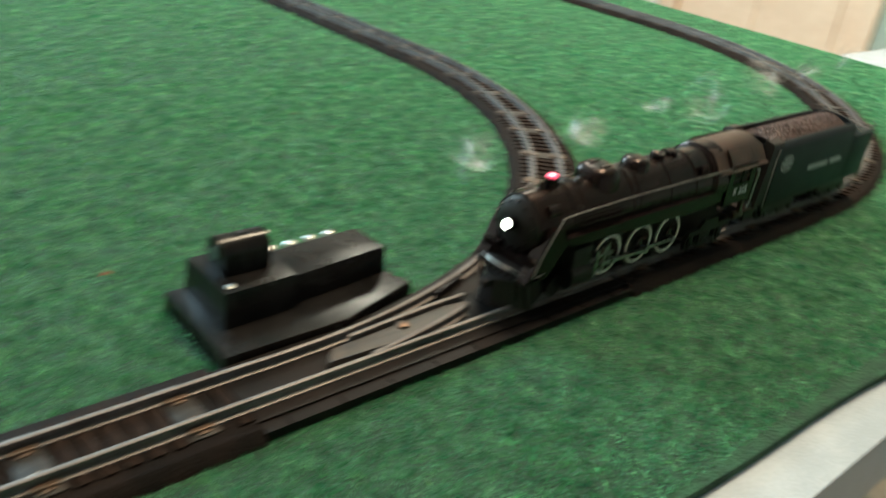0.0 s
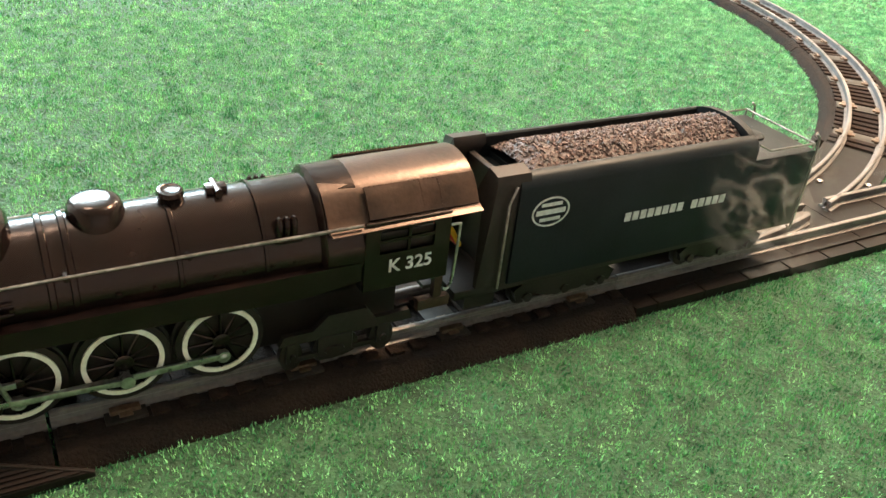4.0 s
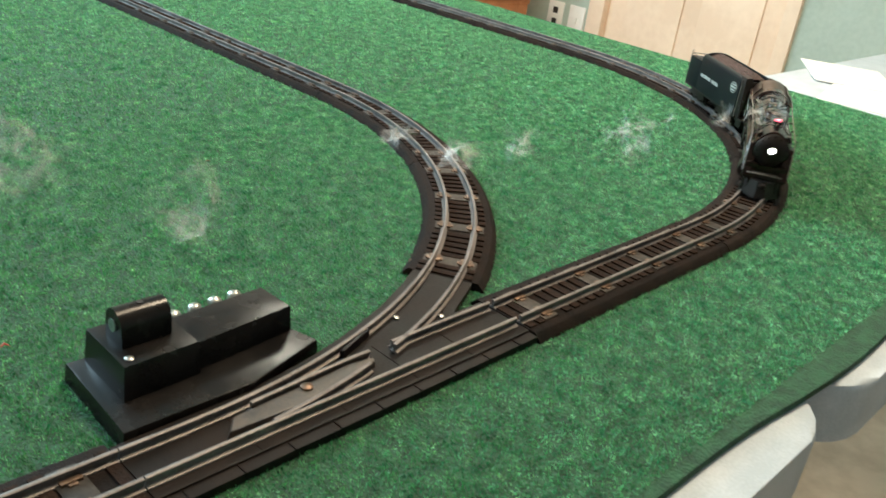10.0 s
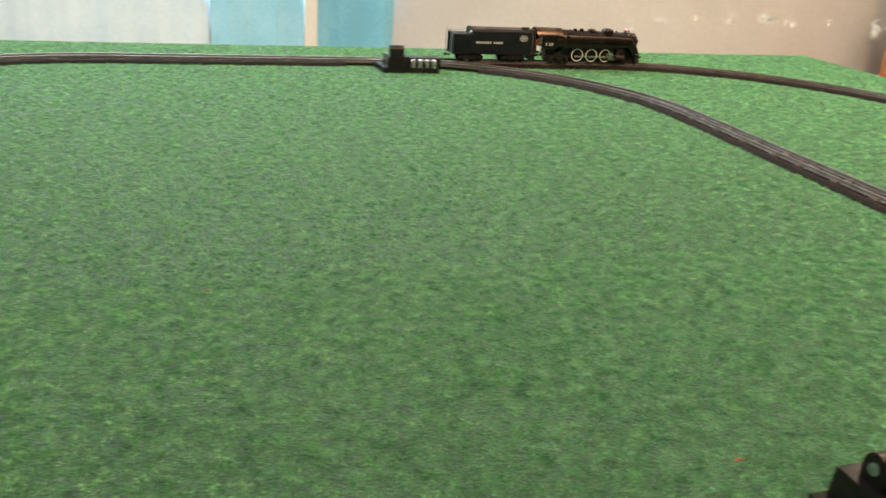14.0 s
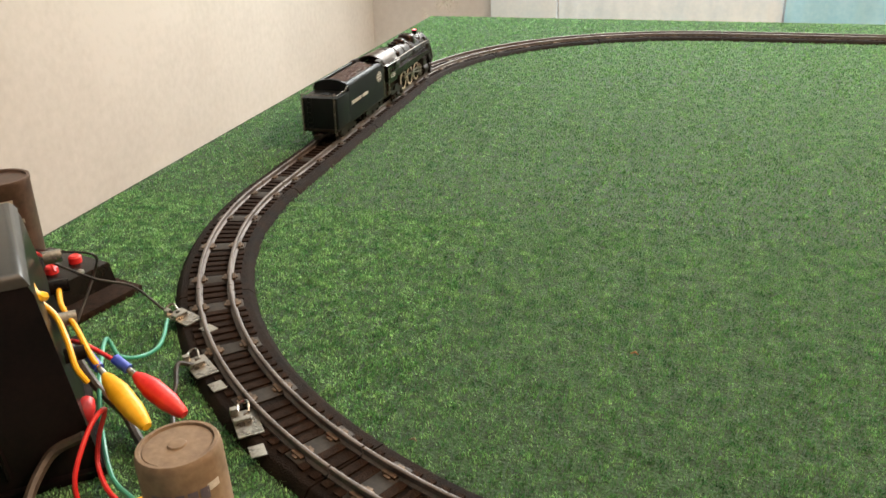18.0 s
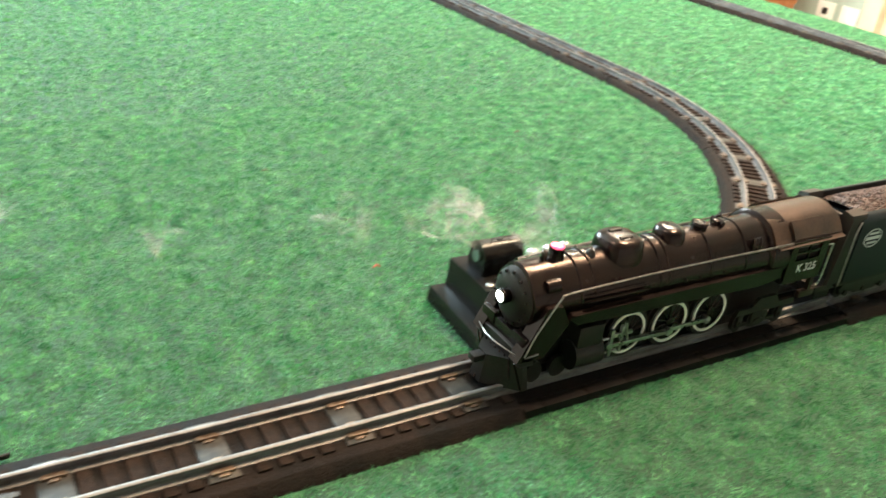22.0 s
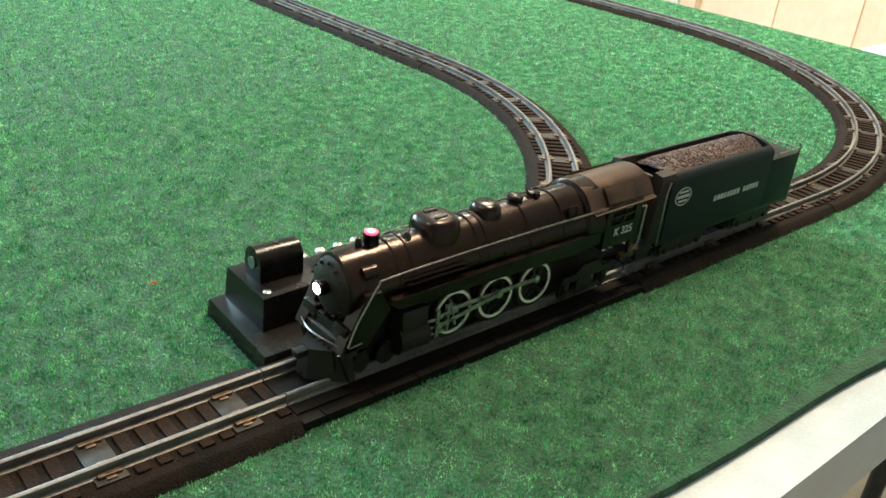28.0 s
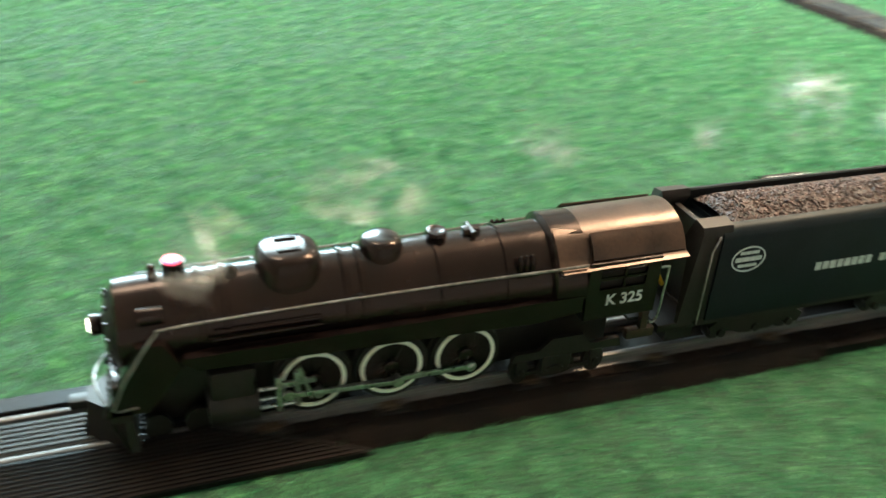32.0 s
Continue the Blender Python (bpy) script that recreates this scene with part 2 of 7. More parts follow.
    (25.3, -0.1937, -0.2977, 0.2730, -41.14, -25.36, 7.51),
    (25.4, -0.1895, -0.2981, 0.2754, -41.73, -24.93, 7.32),
    (25.5, -0.1863, -0.2984, 0.2773, -42.17, -24.61, 7.19),
    (25.6, -0.1853, -0.2985, 0.2779, -42.41, -24.45, 7.15),
    (25.7, -0.1852, -0.2986, 0.2778, -42.49, -24.45, 7.16),
    (25.8, -0.1856, -0.2988, 0.2771, -42.51, -24.56, 7.21),
    (25.9, -0.1858, -0.2991, 0.2760, -42.54, -24.73, 7.23),
    (26.0, -0.1852, -0.2997, 0.2745, -42.67, -24.92, 7.19),
    (26.1, -0.1832, -0.3013, 0.2739, -42.95, -25.14, 7.04),
    (26.2, -0.1803, -0.3031, 0.2732, -43.35, -25.36, 6.81),
    (26.3, -0.1769, -0.3050, 0.2725, -43.82, -25.55, 6.55),
    (26.4, -0.1735, -0.3069, 0.2719, -44.32, -25.74, 6.29),
    (26.5, -0.1706, -0.3085, 0.2715, -44.77, -25.91, 6.06),
    (27.0, -0.1716, -0.3076, 0.2686, -44.48, -26.12, 6.00),
    (27.5, -0.1744, -0.3055, 0.2657, -43.78, -26.25, 5.97),
    (28.0, -0.1785, -0.3027, 0.2634, -42.96, -26.33, 5.95),
    (28.5, -0.1833, -0.2998, 0.2625, -42.31, -26.36, 5.94),
    (28.6, -0.1854, -0.2990, 0.2629, -42.17, -26.26, 6.15),
    (28.7, -0.1873, -0.2983, 0.2632, -42.07, -26.17, 6.36),
    (28.8, -0.1891, -0.2976, 0.2634, -41.98, -26.06, 6.56),
    (28.9, -0.1905, -0.2971, 0.2636, -41.93, -25.99, 6.75),
    (29.0, -0.1916, -0.2968, 0.2635, -41.90, -25.95, 6.94),
    (29.1, -0.1924, -0.2967, 0.2632, -41.89, -25.96, 7.10),
    (29.2, -0.1928, -0.2968, 0.2626, -41.90, -26.01, 7.23),
    (29.3, -0.1928, -0.2969, 0.2619, -41.92, -26.10, 7.34),
    (29.4, -0.1927, -0.2970, 0.2610, -41.93, -26.23, 7.39),
    (29.5, -0.1924, -0.2970, 0.2601, -41.93, -26.38, 7.39),
    (29.6, -0.1919, -0.2966, 0.2592, -41.93, -26.59, 7.32),
    (29.7, -0.1913, -0.2960, 0.2583, -41.91, -26.79, 7.22),
    (29.8, -0.1909, -0.2952, 0.2575, -41.88, -26.97, 7.11),
    (29.9, -0.1906, -0.2946, 0.2570, -41.86, -27.09, 7.05),
    (30.0, -0.1905, -0.2939, 0.2565, -41.84, -27.12, 7.05),
    (30.1, -0.1908, -0.2936, 0.2562, -41.82, -27.04, 7.15),
    (30.2, -0.1914, -0.2935, 0.2561, -41.83, -26.86, 7.32),
    (30.3, -0.1922, -0.2935, 0.2562, -41.84, -26.63, 7.52),
    (30.4, -0.1928, -0.2936, 0.2563, -41.85, -26.39, 7.72),
    (30.5, -0.1935, -0.2940, 0.2563, -41.87, -26.17, 7.89),
    (30.6, -0.1937, -0.2944, 0.2562, -41.87, -26.01, 7.96),
    (30.7, -0.1938, -0.2950, 0.2560, -41.89, -25.91, 7.98),
    (30.8, -0.1938, -0.2954, 0.2560, -41.92, -25.86, 7.97),
    (30.9, -0.1937, -0.2956, 0.2564, -42.00, -25.87, 7.94),
    (31.0, -0.1932, -0.2953, 0.2579, -42.09, -25.99, 7.95),
    (31.1, -0.1935, -0.2957, 0.2592, -42.59, -25.95, 7.93),
    (31.2, -0.1939, -0.2954, 0.2596, -42.89, -25.96, 7.87),
    (31.3, -0.1945, -0.2943, 0.2591, -42.60, -26.04, 7.73),
    (31.4, -0.1951, -0.2928, 0.2577, -41.50, -26.14, 7.47),
    (31.5, -0.2074, -0.2970, 0.2532, -38.63, -25.65, 5.97),
    (31.6, -0.2224, -0.2958, 0.2505, -35.33, -25.96, 5.23),
    (31.7, -0.2392, -0.2926, 0.2482, -31.76, -26.74, 4.68),
    (31.8, -0.2572, -0.2883, 0.2463, -28.04, -27.79, 4.24),
    (31.9, -0.2754, -0.2838, 0.2445, -24.27, -28.92, 3.84),
    (32.0, -0.2931, -0.2798, 0.2426, -20.59, -29.91, 3.37),
]


def facing(x, y, z, yaw, up, lean):
    return pose(x, y, z, 90 + up, 0, yaw) @ pose(0, 0, 0, 0, 0, lean)


walk(cam, [(r[0], facing(*r[1:])) for r in PATH], EXPOSURES)
# ---- light ----
world = bpy.data.worlds.new("room_sky")
scene.world = world
world.use_nodes = True
wn = world.node_tree.nodes
sky = wn.new("ShaderNodeTexSky")
sky.sky_type, sky.sun_disc, sky.sun_elevation, sky.sun_rotation = "NISHITA", False, radians(35), radians(200)
world.node_tree.links.new(sky.outputs["Color"], wn["Background"].inputs["Color"])
wn["Background"].inputs["Strength"].default_value = 0.12


def area(name, eye, target, sx, sy, watts, colour):
    lamp = new(name, bpy.data.lights.new(name, "AREA"))
    lamp.data.shape, lamp.data.size, lamp.data.size_y = "RECTANGLE", sx, sy
    lamp.data.energy, lamp.data.color = watts, colour
    lamp.matrix_world = look(eye, target)
    return lamp


area("window_daylight", (-0.35, 2.44, 0.80), (-0.2, 0.5, 0.0), 1.4, 1.4, 128, (0.70, 0.90, 1.0))
area("ceiling_lamp_warm", (0.88, 0.20, 1.60), (0.80, 0.22, 0.0), 0.4, 0.4, 43, (1.0, 0.72, 0.48))
# two unseen fill lamps, added to brighten the far corner and the west side
area("ceiling_lamp_far", (1.9, 1.7, 1.60), (1.8, 1.5, 0.0), 0.4, 0.4, 19, (1.0, 0.84, 0.66))
area("ceiling_lamp_west", (-0.45, 0.45, 1.60), (-0.4, 0.5, 0.0), 0.4, 0.4, 6, (1.0, 0.84, 0.66))


# ---- materials ----
def surf(name, c1, c2, scale=40.0, rough=0.6, metal=0.0, bump=0.0, bscale=200.0, spread=0.15, vary=0.0, coat=0.0, island=False, spec=0.5, tint=(1, 1, 1)):
    """Two colours mixed by noise at two sizes, with a fine relief and an uneven gloss."""
    m = bpy.data.materials.new(name)
    m.use_nodes = True
    n, l = m.node_tree.nodes, m.node_tree.links
    b = n["Principled BSDF"]
    co = n.new("ShaderNodeTexCoord")
    big, fine = n.new("ShaderNodeTexNoise"), n.new("ShaderNodeTexNoise")
    big.inputs["Scale"].default_value, big.inputs["Detail"].default_value = scale, 6
    fine.inputs["Scale"].default_value, fine.inputs["Detail"].default_value = bscale, 5
    l.new(co.outputs["Object"], big.inputs["Vector"])
    l.new(co.outputs["Object"], fine.inputs["Vector"])
    add = n.new("ShaderNodeMath")
    add.operation = "MULTIPLY_ADD"
    add.inputs[1].default_value = 0.55
    l.new(fine.outputs["Fac"], add.inputs[0])
    l.new(big.outputs["Fac"], add.inputs[2])
    ramp = n.new("ShaderNodeValToRGB")
    ramp.color_ramp.elements[0].position, ramp.color_ramp.elements[1].position = 0.78 - spread, 0.78 + spread
    ramp.color_ramp.elements[0].color, ramp.color_ramp.elements[1].color = (*c1, 1), (*c2, 1)
    l.new(add.outputs[0], ramp.inputs["Fac"])
    out = ramp.outputs["Color"]
    if vary:
        hsv = n.new("ShaderNodeHueSaturation")
        rnd = n.new("ShaderNodeNewGeometry") if island else n.new("ShaderNodeObjectInfo")
        mr = n.new("ShaderNodeMapRange")
        mr.inputs["To Min"].default_value, mr.inputs["To Max"].default_value = 1 - vary, 1 + vary
        l.new(rnd.outputs["Random Per Island" if island else "Random"], mr.inputs["Value"])
        l.new(mr.outputs["Result"], hsv.inputs["Value"])
        l.new(out, hsv.inputs["Color"])
        out = hsv.outputs["Color"]
    l.new(out, b.inputs["Base Color"])
    rr = n.new("ShaderNodeMapRange")
    rr.inputs["To Min"].default_value, rr.inputs["To Max"].default_value = max(0.05, rough - 0.12), min(1, rough + 0.12)
    l.new(big.outputs["Fac"], rr.inputs["Value"])
    l.new(rr.outputs["Result"], b.inputs["Roughness"])
    b.inputs["Metallic"].default_value = metal
    b.inputs["Coat Weight"].default_value = coat
    b.inputs["Specular IOR Level"].default_value = spec
    b.inputs["Specular Tint"].default_value = (*tint, 1)
    if bump:
        bp = n.new("ShaderNodeBump")
        bp.inputs["Strength"].default_value, bp.inputs["Distance"].default_value = 1.0, bump
        l.new(fine.outputs["Fac"], bp.inputs["Height"])
        l.new(bp.outputs["Normal"], b.inputs["Normal"])
    return m


def glow(name, colour, strength):
    m = bpy.data.materials.new(name)
    m.use_nodes = True
    b = m.node_tree.nodes["Principled BSDF"]
    b.inputs["Base Color"].default_value = (*colour, 1)
    b.inputs["Emission Color"].default_value, b.inputs["Emission Strength"].default_value = (*colour, 1), strength
    return m


TURF = surf("turf_backing", (0.008, 0.034, 0.015), (0.022, 0.075, 0.033), 90, 0.95, bump=0.002, bscale=420)
BLADE = surf("turf_fibre", (0.055, 0.265, 0.115), (0.330, 0.700, 0.330), 75, 0.8, bscale=210, vary=0.42, island=True, spread=0.20, spec=0.2)
RUBBER = surf("roadbed_rubber", (0.0045, 0.0032, 0.0028), (0.0165, 0.0105, 0.0080), 60, 0.85, bump=0.0008, bscale=900, spread=0.2, vary=0.12, spec=0.12)
TIE = surf("tie_rubber", (0.009, 0.0056, 0.0044), (0.027, 0.0160, 0.0115), 240, 0.9, bump=0.0008, bscale=900, spread=0.2, vary=0.2, spec=0.10)
RAILM = surf("rail_steel", (0.085, 0.074, 0.070), (0.19, 0.170, 0.162), 50, 0.55, 0.55, bscale=500, spread=0.22)
TINPLATE = surf("tinplate", (0.018, 0.015, 0.013), (0.050, 0.041, 0.034), 80, 0.55, 0.6, bscale=400, vary=0.2)
COPPER = surf("copper_clip", (0.085, 0.055, 0.038), (0.18, 0.12, 0.085), 120, 0.42, 0.85, bscale=600, vary=0.2)
BAKELITE = surf("black_plastic", (0.004, 0.004, 0.004), (0.012, 0.010, 0.009), 45, 0.25, bump=0.00008, bscale=900, spread=0.25, spec=0.17)
PLATE = surf("switch_plate", (0.0038, 0.0030, 0.0030), (0.0125, 0.0085, 0.0070), 40, 0.5, bump=0.0001, bscale=700, spread=0.2, spec=0.11)
FIBRE = surf("switch_fibre", (0.018, 0.013, 0.009), (0.055, 0.037, 0.025), 60, 0.5, bscale=500)
# the red-brown tints put the lamp's coppery sheen into the black finishes
LOCO = surf("locomotive_black", (0.0016, 0.0012, 0.0014), (0.0070, 0.0036, 0.0032), 55, 0.23, bump=0.00010, bscale=500, spread=0.25, spec=0.33, tint=(1.0, 0.70, 0.60))
# black roof browned as well: warm lamp reflection put into its base colour
ROOFM = surf("cab_roof_black", (0.009, 0.006, 0.005), (0.040, 0.023, 0.016), 70, 0.33, bump=0.00008, bscale=600, spread=0.22, spec=0.45, tint=(1.0, 0.68, 0.56))
RUNNING = surf("running_gear", (0.0035, 0.0030, 0.0032), (0.0120, 0.0095, 0.0090), 80, 0.46, bscale=700, spec=0.34, tint=(1.0, 0.8, 0.7))
TENDER = surf("tender_black", (0.0038, 0.0052, 0.0064), (0.0100, 0.0125, 0.0146), 45, 0.42, bump=0.00004, bscale=900, spread=0.25, spec=0.12)
COAL = surf("coal_load", (0.006, 0.004, 0.004), (0.135, 0.078, 0.066), 500, 0.62, bump=0.0005, bscale=900, spread=0.28, vary=0.5, island=True)
WHITEM = surf("white_tyre", (0.58, 0.53, 0.43), (0.76, 0.72, 0.62), 90, 0.5, bscale=500)
LETTER = surf("white_lettering", (0.36, 0.36, 0.34), (0.52, 0.52, 0.50), 200, 0.6, bscale=900)
NICKEL = surf("nickel_rod", (0.24, 0.235, 0.22), (0.42, 0.41, 0.38), 150, 0.3, 0.9, bscale=600)
WIRE_RAIL = surf("handrail_wire", (0.16, 0.14, 0.13), (0.32, 0.28, 0.26), 150, 0.35, 0.8, bscale=600)
WALLM = surf("wall_paint", (0.50, 0.508, 0.515), (0.57, 0.578, 0.585), 3, 0.85, bump=0.0003, bscale=60)
# same house paint as WALLM, darkened: the west wall's dimness put into colour
WESTWALL = surf("shaded_wall_paint", (0.40, 0.38, 0.35), (0.46, 0.44, 0.41), 3, 0.85, bump=0.0003, bscale=60)
GREENWALL = surf("green_wall_paint", (0.36, 0.435, 0.385), (0.42, 0.495, 0.44), 3, 0.85, bump=0.0003, bscale=60)
DOORM = surf("door_paint", (0.76, 0.585, 0.44), (0.83, 0.66, 0.51), 4, 0.5, bscale=40)
TRIMM = surf("trim_paint", (0.76, 0.74, 0.70), (0.84, 0.82, 0.78), 5, 0.5, bscale=50)
# BLUE made paler: the glare on the middle curtain put into its colour
PALEBLUE = surf("brightened_blue_cloth", (0.24, 0.56, 0.74), (0.33, 0.64, 0.80), 6, 0.9, bscale=90)
SHEER = surf("pale_blue_cloth", (0.56, 0.70, 0.80), (0.66, 0.78, 0.86), 6, 0.9, bscale=90)
BLUE = surf("light_blue_cloth", (0.14, 0.43, 0.60), (0.21, 0.52, 0.69), 6, 0.9, bscale=90)
# white plastic; the blue-grey shade on it is put into the base colour
TABLEM = surf("table_plastic", (0.36, 0.40, 0.44), (0.45, 0.49, 0.53), 30, 0.45, bump=0.0002, bscale=500)
LEGM = surf("table_leg_steel", (0.020, 0.022, 0.024), (0.045, 0.047, 0.05), 40, 0.4, 0.3, bscale=300)
FLOORM = surf("floor_vinyl", (0.46, 0.38, 0.29), (0.62, 0.53, 0.42), 4, 0.5, bscale=25)
CARD = surf("orange_cardboard", (0.36, 0.145, 0.058), (0.47, 0.205, 0.085), 12, 0.8, bscale=90)
CARDRED = surf("red_print", (0.44, 0.035, 0.028), (0.55, 0.065, 0.045), 20, 0.7, bscale=90)
CARDTAN = surf("tan_print", (0.42, 0.22, 0.055), (0.55, 0.31, 0.09), 25, 0.8, bscale=90)
CARDBLUE = surf("blue_print", (0.06, 0.09, 0.28), (0.10, 0.14, 0.36), 20, 0.7, bscale=90)
CARDYEL = surf("yellow_print", (0.68, 0.40, 0.06), (0.80, 0.52, 0.10), 20, 0.7, bscale=90)
HOLE = surf("dark_opening", (0.012, 0.008, 0.006), (0.03, 0.02, 0.015), 30, 0.9)
KRAFT = surf("kraft_paper", (0.13, 0.090, 0.060), (0.23, 0.170, 0.118), 50, 0.7, bump=0.0002, bscale=300, spread=0.2)
INK = surf("faded_blue_ink", (0.060, 0.062, 0.10), (0.12, 0.11, 0.14), 300, 0.8, bscale=700, spread=0.3)
BROWNCAN = surf("brown_can", (0.045, 0.026, 0.020), (0.09, 0.055, 0.042), 60, 0.5, bscale=300)
TRANSF = surf("transformer_black", (0.003, 0.0025, 0.003), (0.009, 0.006, 0.0065), 20, 0.32, bump=0.00005, bscale=400, spec=0.12)
GREYTOP = surf("grey_green_paint", (0.014, 0.016, 0.016), (0.026, 0.029, 0.028), 30, 0.4, bscale=300)
WRED = surf("red_rubber", (0.60, 0.018, 0.022), (0.72, 0.04, 0.04), 60, 0.42, bscale=300)
WYEL = surf("yellow_rubber", (0.72, 0.36, 0.015), (0.84, 0.46, 0.03), 60, 0.42, bscale=300)
WGRN = surf("green_wire", (0.010, 0.22, 0.15), (0.02, 0.30, 0.21), 60, 0.4, bscale=300)
WBLU = surf("blue_sleeve", (0.015, 0.05, 0.42), (0.03, 0.09, 0.55), 60, 0.4, bscale=300)
WBLK = surf("black_wire", (0.010, 0.009, 0.009), (0.03, 0.026, 0.024), 60, 0.45, bscale=300)
WBRN = surf("brown_cable", (0.03, 0.022, 0.018), (0.06, 0.045, 0.036), 60, 0.5, bscale=300)
HEADLIGHT = glow("headlight_glow", (1.0, 0.93, 0.74), 9.0)
STACKCORE = glow("smokestack_core", (1.0, 0.55, 0.60), 1.6)
STACKGLOW = glow("smokestack_glow", (1.0, 0.07, 0.15), 1.1)


def smoke_material(name, cloud, strand):
    """Thin grey-white smoke: soft patches and curling strands that thin out from the middle."""
    m = bpy.data.materials.new(name)
    m.use_nodes = True
    n, l = m.node_tree.nodes, m.node_tree.links
    b = n["Principled BSDF"]
    b.inputs["Base Color"].default_value, b.inputs["Roughness"].default_value, b.inputs["Specular IOR Level"].default_value = (0.86, 0.85, 0.83, 1), 1.0, 0.0

    def maths(kind, *ins):
        node = n.new("ShaderNodeMath")
        node.operation = kind
        for i, v in enumerate(ins):
            if isinstance(v, (int, float)):
                node.inputs[i].default_value = v
            else:
                l.new(v, node.inputs[i])
        return node.outputs[0]

    co, info = n.new("ShaderNodeTexCoord"), n.new("ShaderNodeObjectInfo")
    w = maths("MULTIPLY", info.outputs["Random"], 40.0)

    def noise(scale, detail, bend):
        node = n.new("ShaderNodeTexNoise")
        node.noise_dimensions = "4D"
        node.inputs["Scale"].default_value, node.inputs["Detail"].default_value, node.inputs["Distortion"].default_value = scale, detail, bend
        l.new(co.outputs["Object"], node.inputs["Vector"])
        l.new(w, node.inputs["W"])
        return node.outputs["Fac"]

    centre = n.new("ShaderNodeVectorMath")
    centre.operation = "MULTIPLY_ADD"
    centre.inputs[1].default_value, centre.inputs[2].default_value = (2, 2, 2), (-1, -1, -1)
    l.new(co.outputs["Generated"], centre.inputs[0])
    ball = n.new("ShaderNodeTexGradient")
    ball.gradient_type = "SPHERICAL"
    l.new(centre.outputs[0], ball.inputs["Vector"])
    mr = n.new("ShaderNodeMapRange")
    mr.inputs["From Min"].default_value, mr.inputs["From Max"].default_value = 0.45, 0.75
    mr.inputs["To Min"].default_value, mr.inputs["To Max"].default_value = 0.0, cloud
    l.new(noise(70.0, 5, 1.5), mr.inputs["Value"])
    ridge = maths("MAXIMUM", maths("SUBTRACT", 1.0, maths("MULTIPLY", maths("ABSOLUTE", maths("SUBTRACT", noise(32.0, 1, 1.6), 0.5)), 24.0)), 0.0)
    l.new(maths("MULTIPLY", maths("MULTIPLY_ADD", ridge, strand, mr.outputs["Result"]), ball.outputs["Fac"]), b.inputs["Alpha"])
    return m


SMOKE, WISP = smoke_material("smoke", 0.70, 0.30), smoke_material("thin_smoke", 0.06, 0.075)
JEWEL = surf("green_jewel", (0.05, 0.075, 0.065), (0.13, 0.17, 0.15), 90, 0.15)


# ---- building helpers ----
def box(bm, x0, x1, y0, y1, z0, z1, bevel=0.0):
    v = [bm.verts.new((x, y, z)) for x in (x0, x1) for y in (y0, y1) for z in (z0, z1)]
    fs = [bm.faces.new([v[i] for i in f]) for f in ((0, 1, 3, 2), (4, 6, 7, 5), (0, 4, 5, 1), (2, 3, 7, 6), (0, 2, 6, 4), (1, 5, 7, 3))]
    if bevel:
        bmesh.ops.bevel(bm, geom=list({e for f in fs for e in f.edges}), offset=bevel, segments=2, affect="EDGES", profile=0.6)
    return v


def prism(bm, outline, z0, z1, top=1.0, bevel=0.0):
    """An upright prism over an outline; top draws the upper face in towards its middle."""
    cx, cy = sum(p[0] for p in outline) / len(outline), sum(p[1] for p in outline) / len(outline)
    lo = [bm.verts.new((x, y, z0)) for x, y in outline]
    hi = [bm.verts.new((cx + (x - cx) * top, cy + (y - cy) * top, z1)) for x, y in outline]
    n = len(outline)
    fs = [bm.faces.new(lo[::-1]), bm.faces.new(hi)] + [bm.faces.new((lo[i], lo[(i + 1) % n], hi[(i + 1) % n], hi[i])) for i in range(n)]
    if bevel:
        bmesh.ops.bevel(bm, geom=list(set(fs[1].edges)), offset=bevel, segments=2, affect="EDGES", profile=0.6)


def rod(bm, p, q, r0, r1=None, n=12, caps=True):
    """A round bar from p to q."""
    p, q = Vector(p), Vector(q)
    r1 = r0 if r1 is None else r1
    m = (q - p).to_track_quat("Z", "Y").to_matrix()
    a = [bm.verts.new(p + m @ Vector((r0 * math.cos(i * 2 * math.pi / n), r0 * math.sin(i * 2 * math.pi / n), 0))) for i in range(n)]
    b = [bm.verts.new(q + m @ Vector((r1 * math.cos(i * 2 * math.pi / n), r1 * math.sin(i * 2 * math.pi / n), 0))) for i in range(n)]
    for i in range(n):
        bm.faces.new((a[i], a[(i + 1) % n], b[(i + 1) % n], b[i]))
    if caps:
        bm.faces.new(a[::-1])
        bm.faces.new(b)


def lathe(bm, p, axis, rings, n=20, squash=(1, 1)):
    """Rings of (distance along the axis, radius) turned round the axis from p."""
    m = Vector(axis).to_track_quat("Z", "Y").to_matrix()
    rows = []
    for d, r in rings:
        rows.append([bm.verts.new(Vector(p) + m @ Vector((r * squash[0] * math.cos(i * 2 * math.pi / n), r * squash[1] * math.sin(i * 2 * math.pi / n), d))) for i in range(n)])
    for a, b in zip(rows, rows[1:]):
        for i in range(n):
            bm.faces.new((a[i], a[(i + 1) % n], b[(i + 1) % n], b[i]))
    bm.faces.new(rows[0][::-1])
    bm.faces.new(rows[-1])


def spline(pts, steps=8):
    """Points along a smooth line through pts."""
    p = [Vector(q) for q in pts]
    p = [2 * p[0] - p[1]] + p + [2 * p[-1] - p[-2]]
    out = []
    for i in range(1, len(p) - 2):
        for k in range(steps):
            t = k / steps
            out.append(0.5 * (2 * p[i] + (p[i + 1] - p[i - 1]) * t + (2 * p[i - 1] - 5 * p[i] + 4 * p[i + 1] - p[i + 2]) * t * t + (3 * p[i] - p[i - 1] - 3 * p[i + 1] + p[i + 2]) * t ** 3))
    return out + [p[-2]]


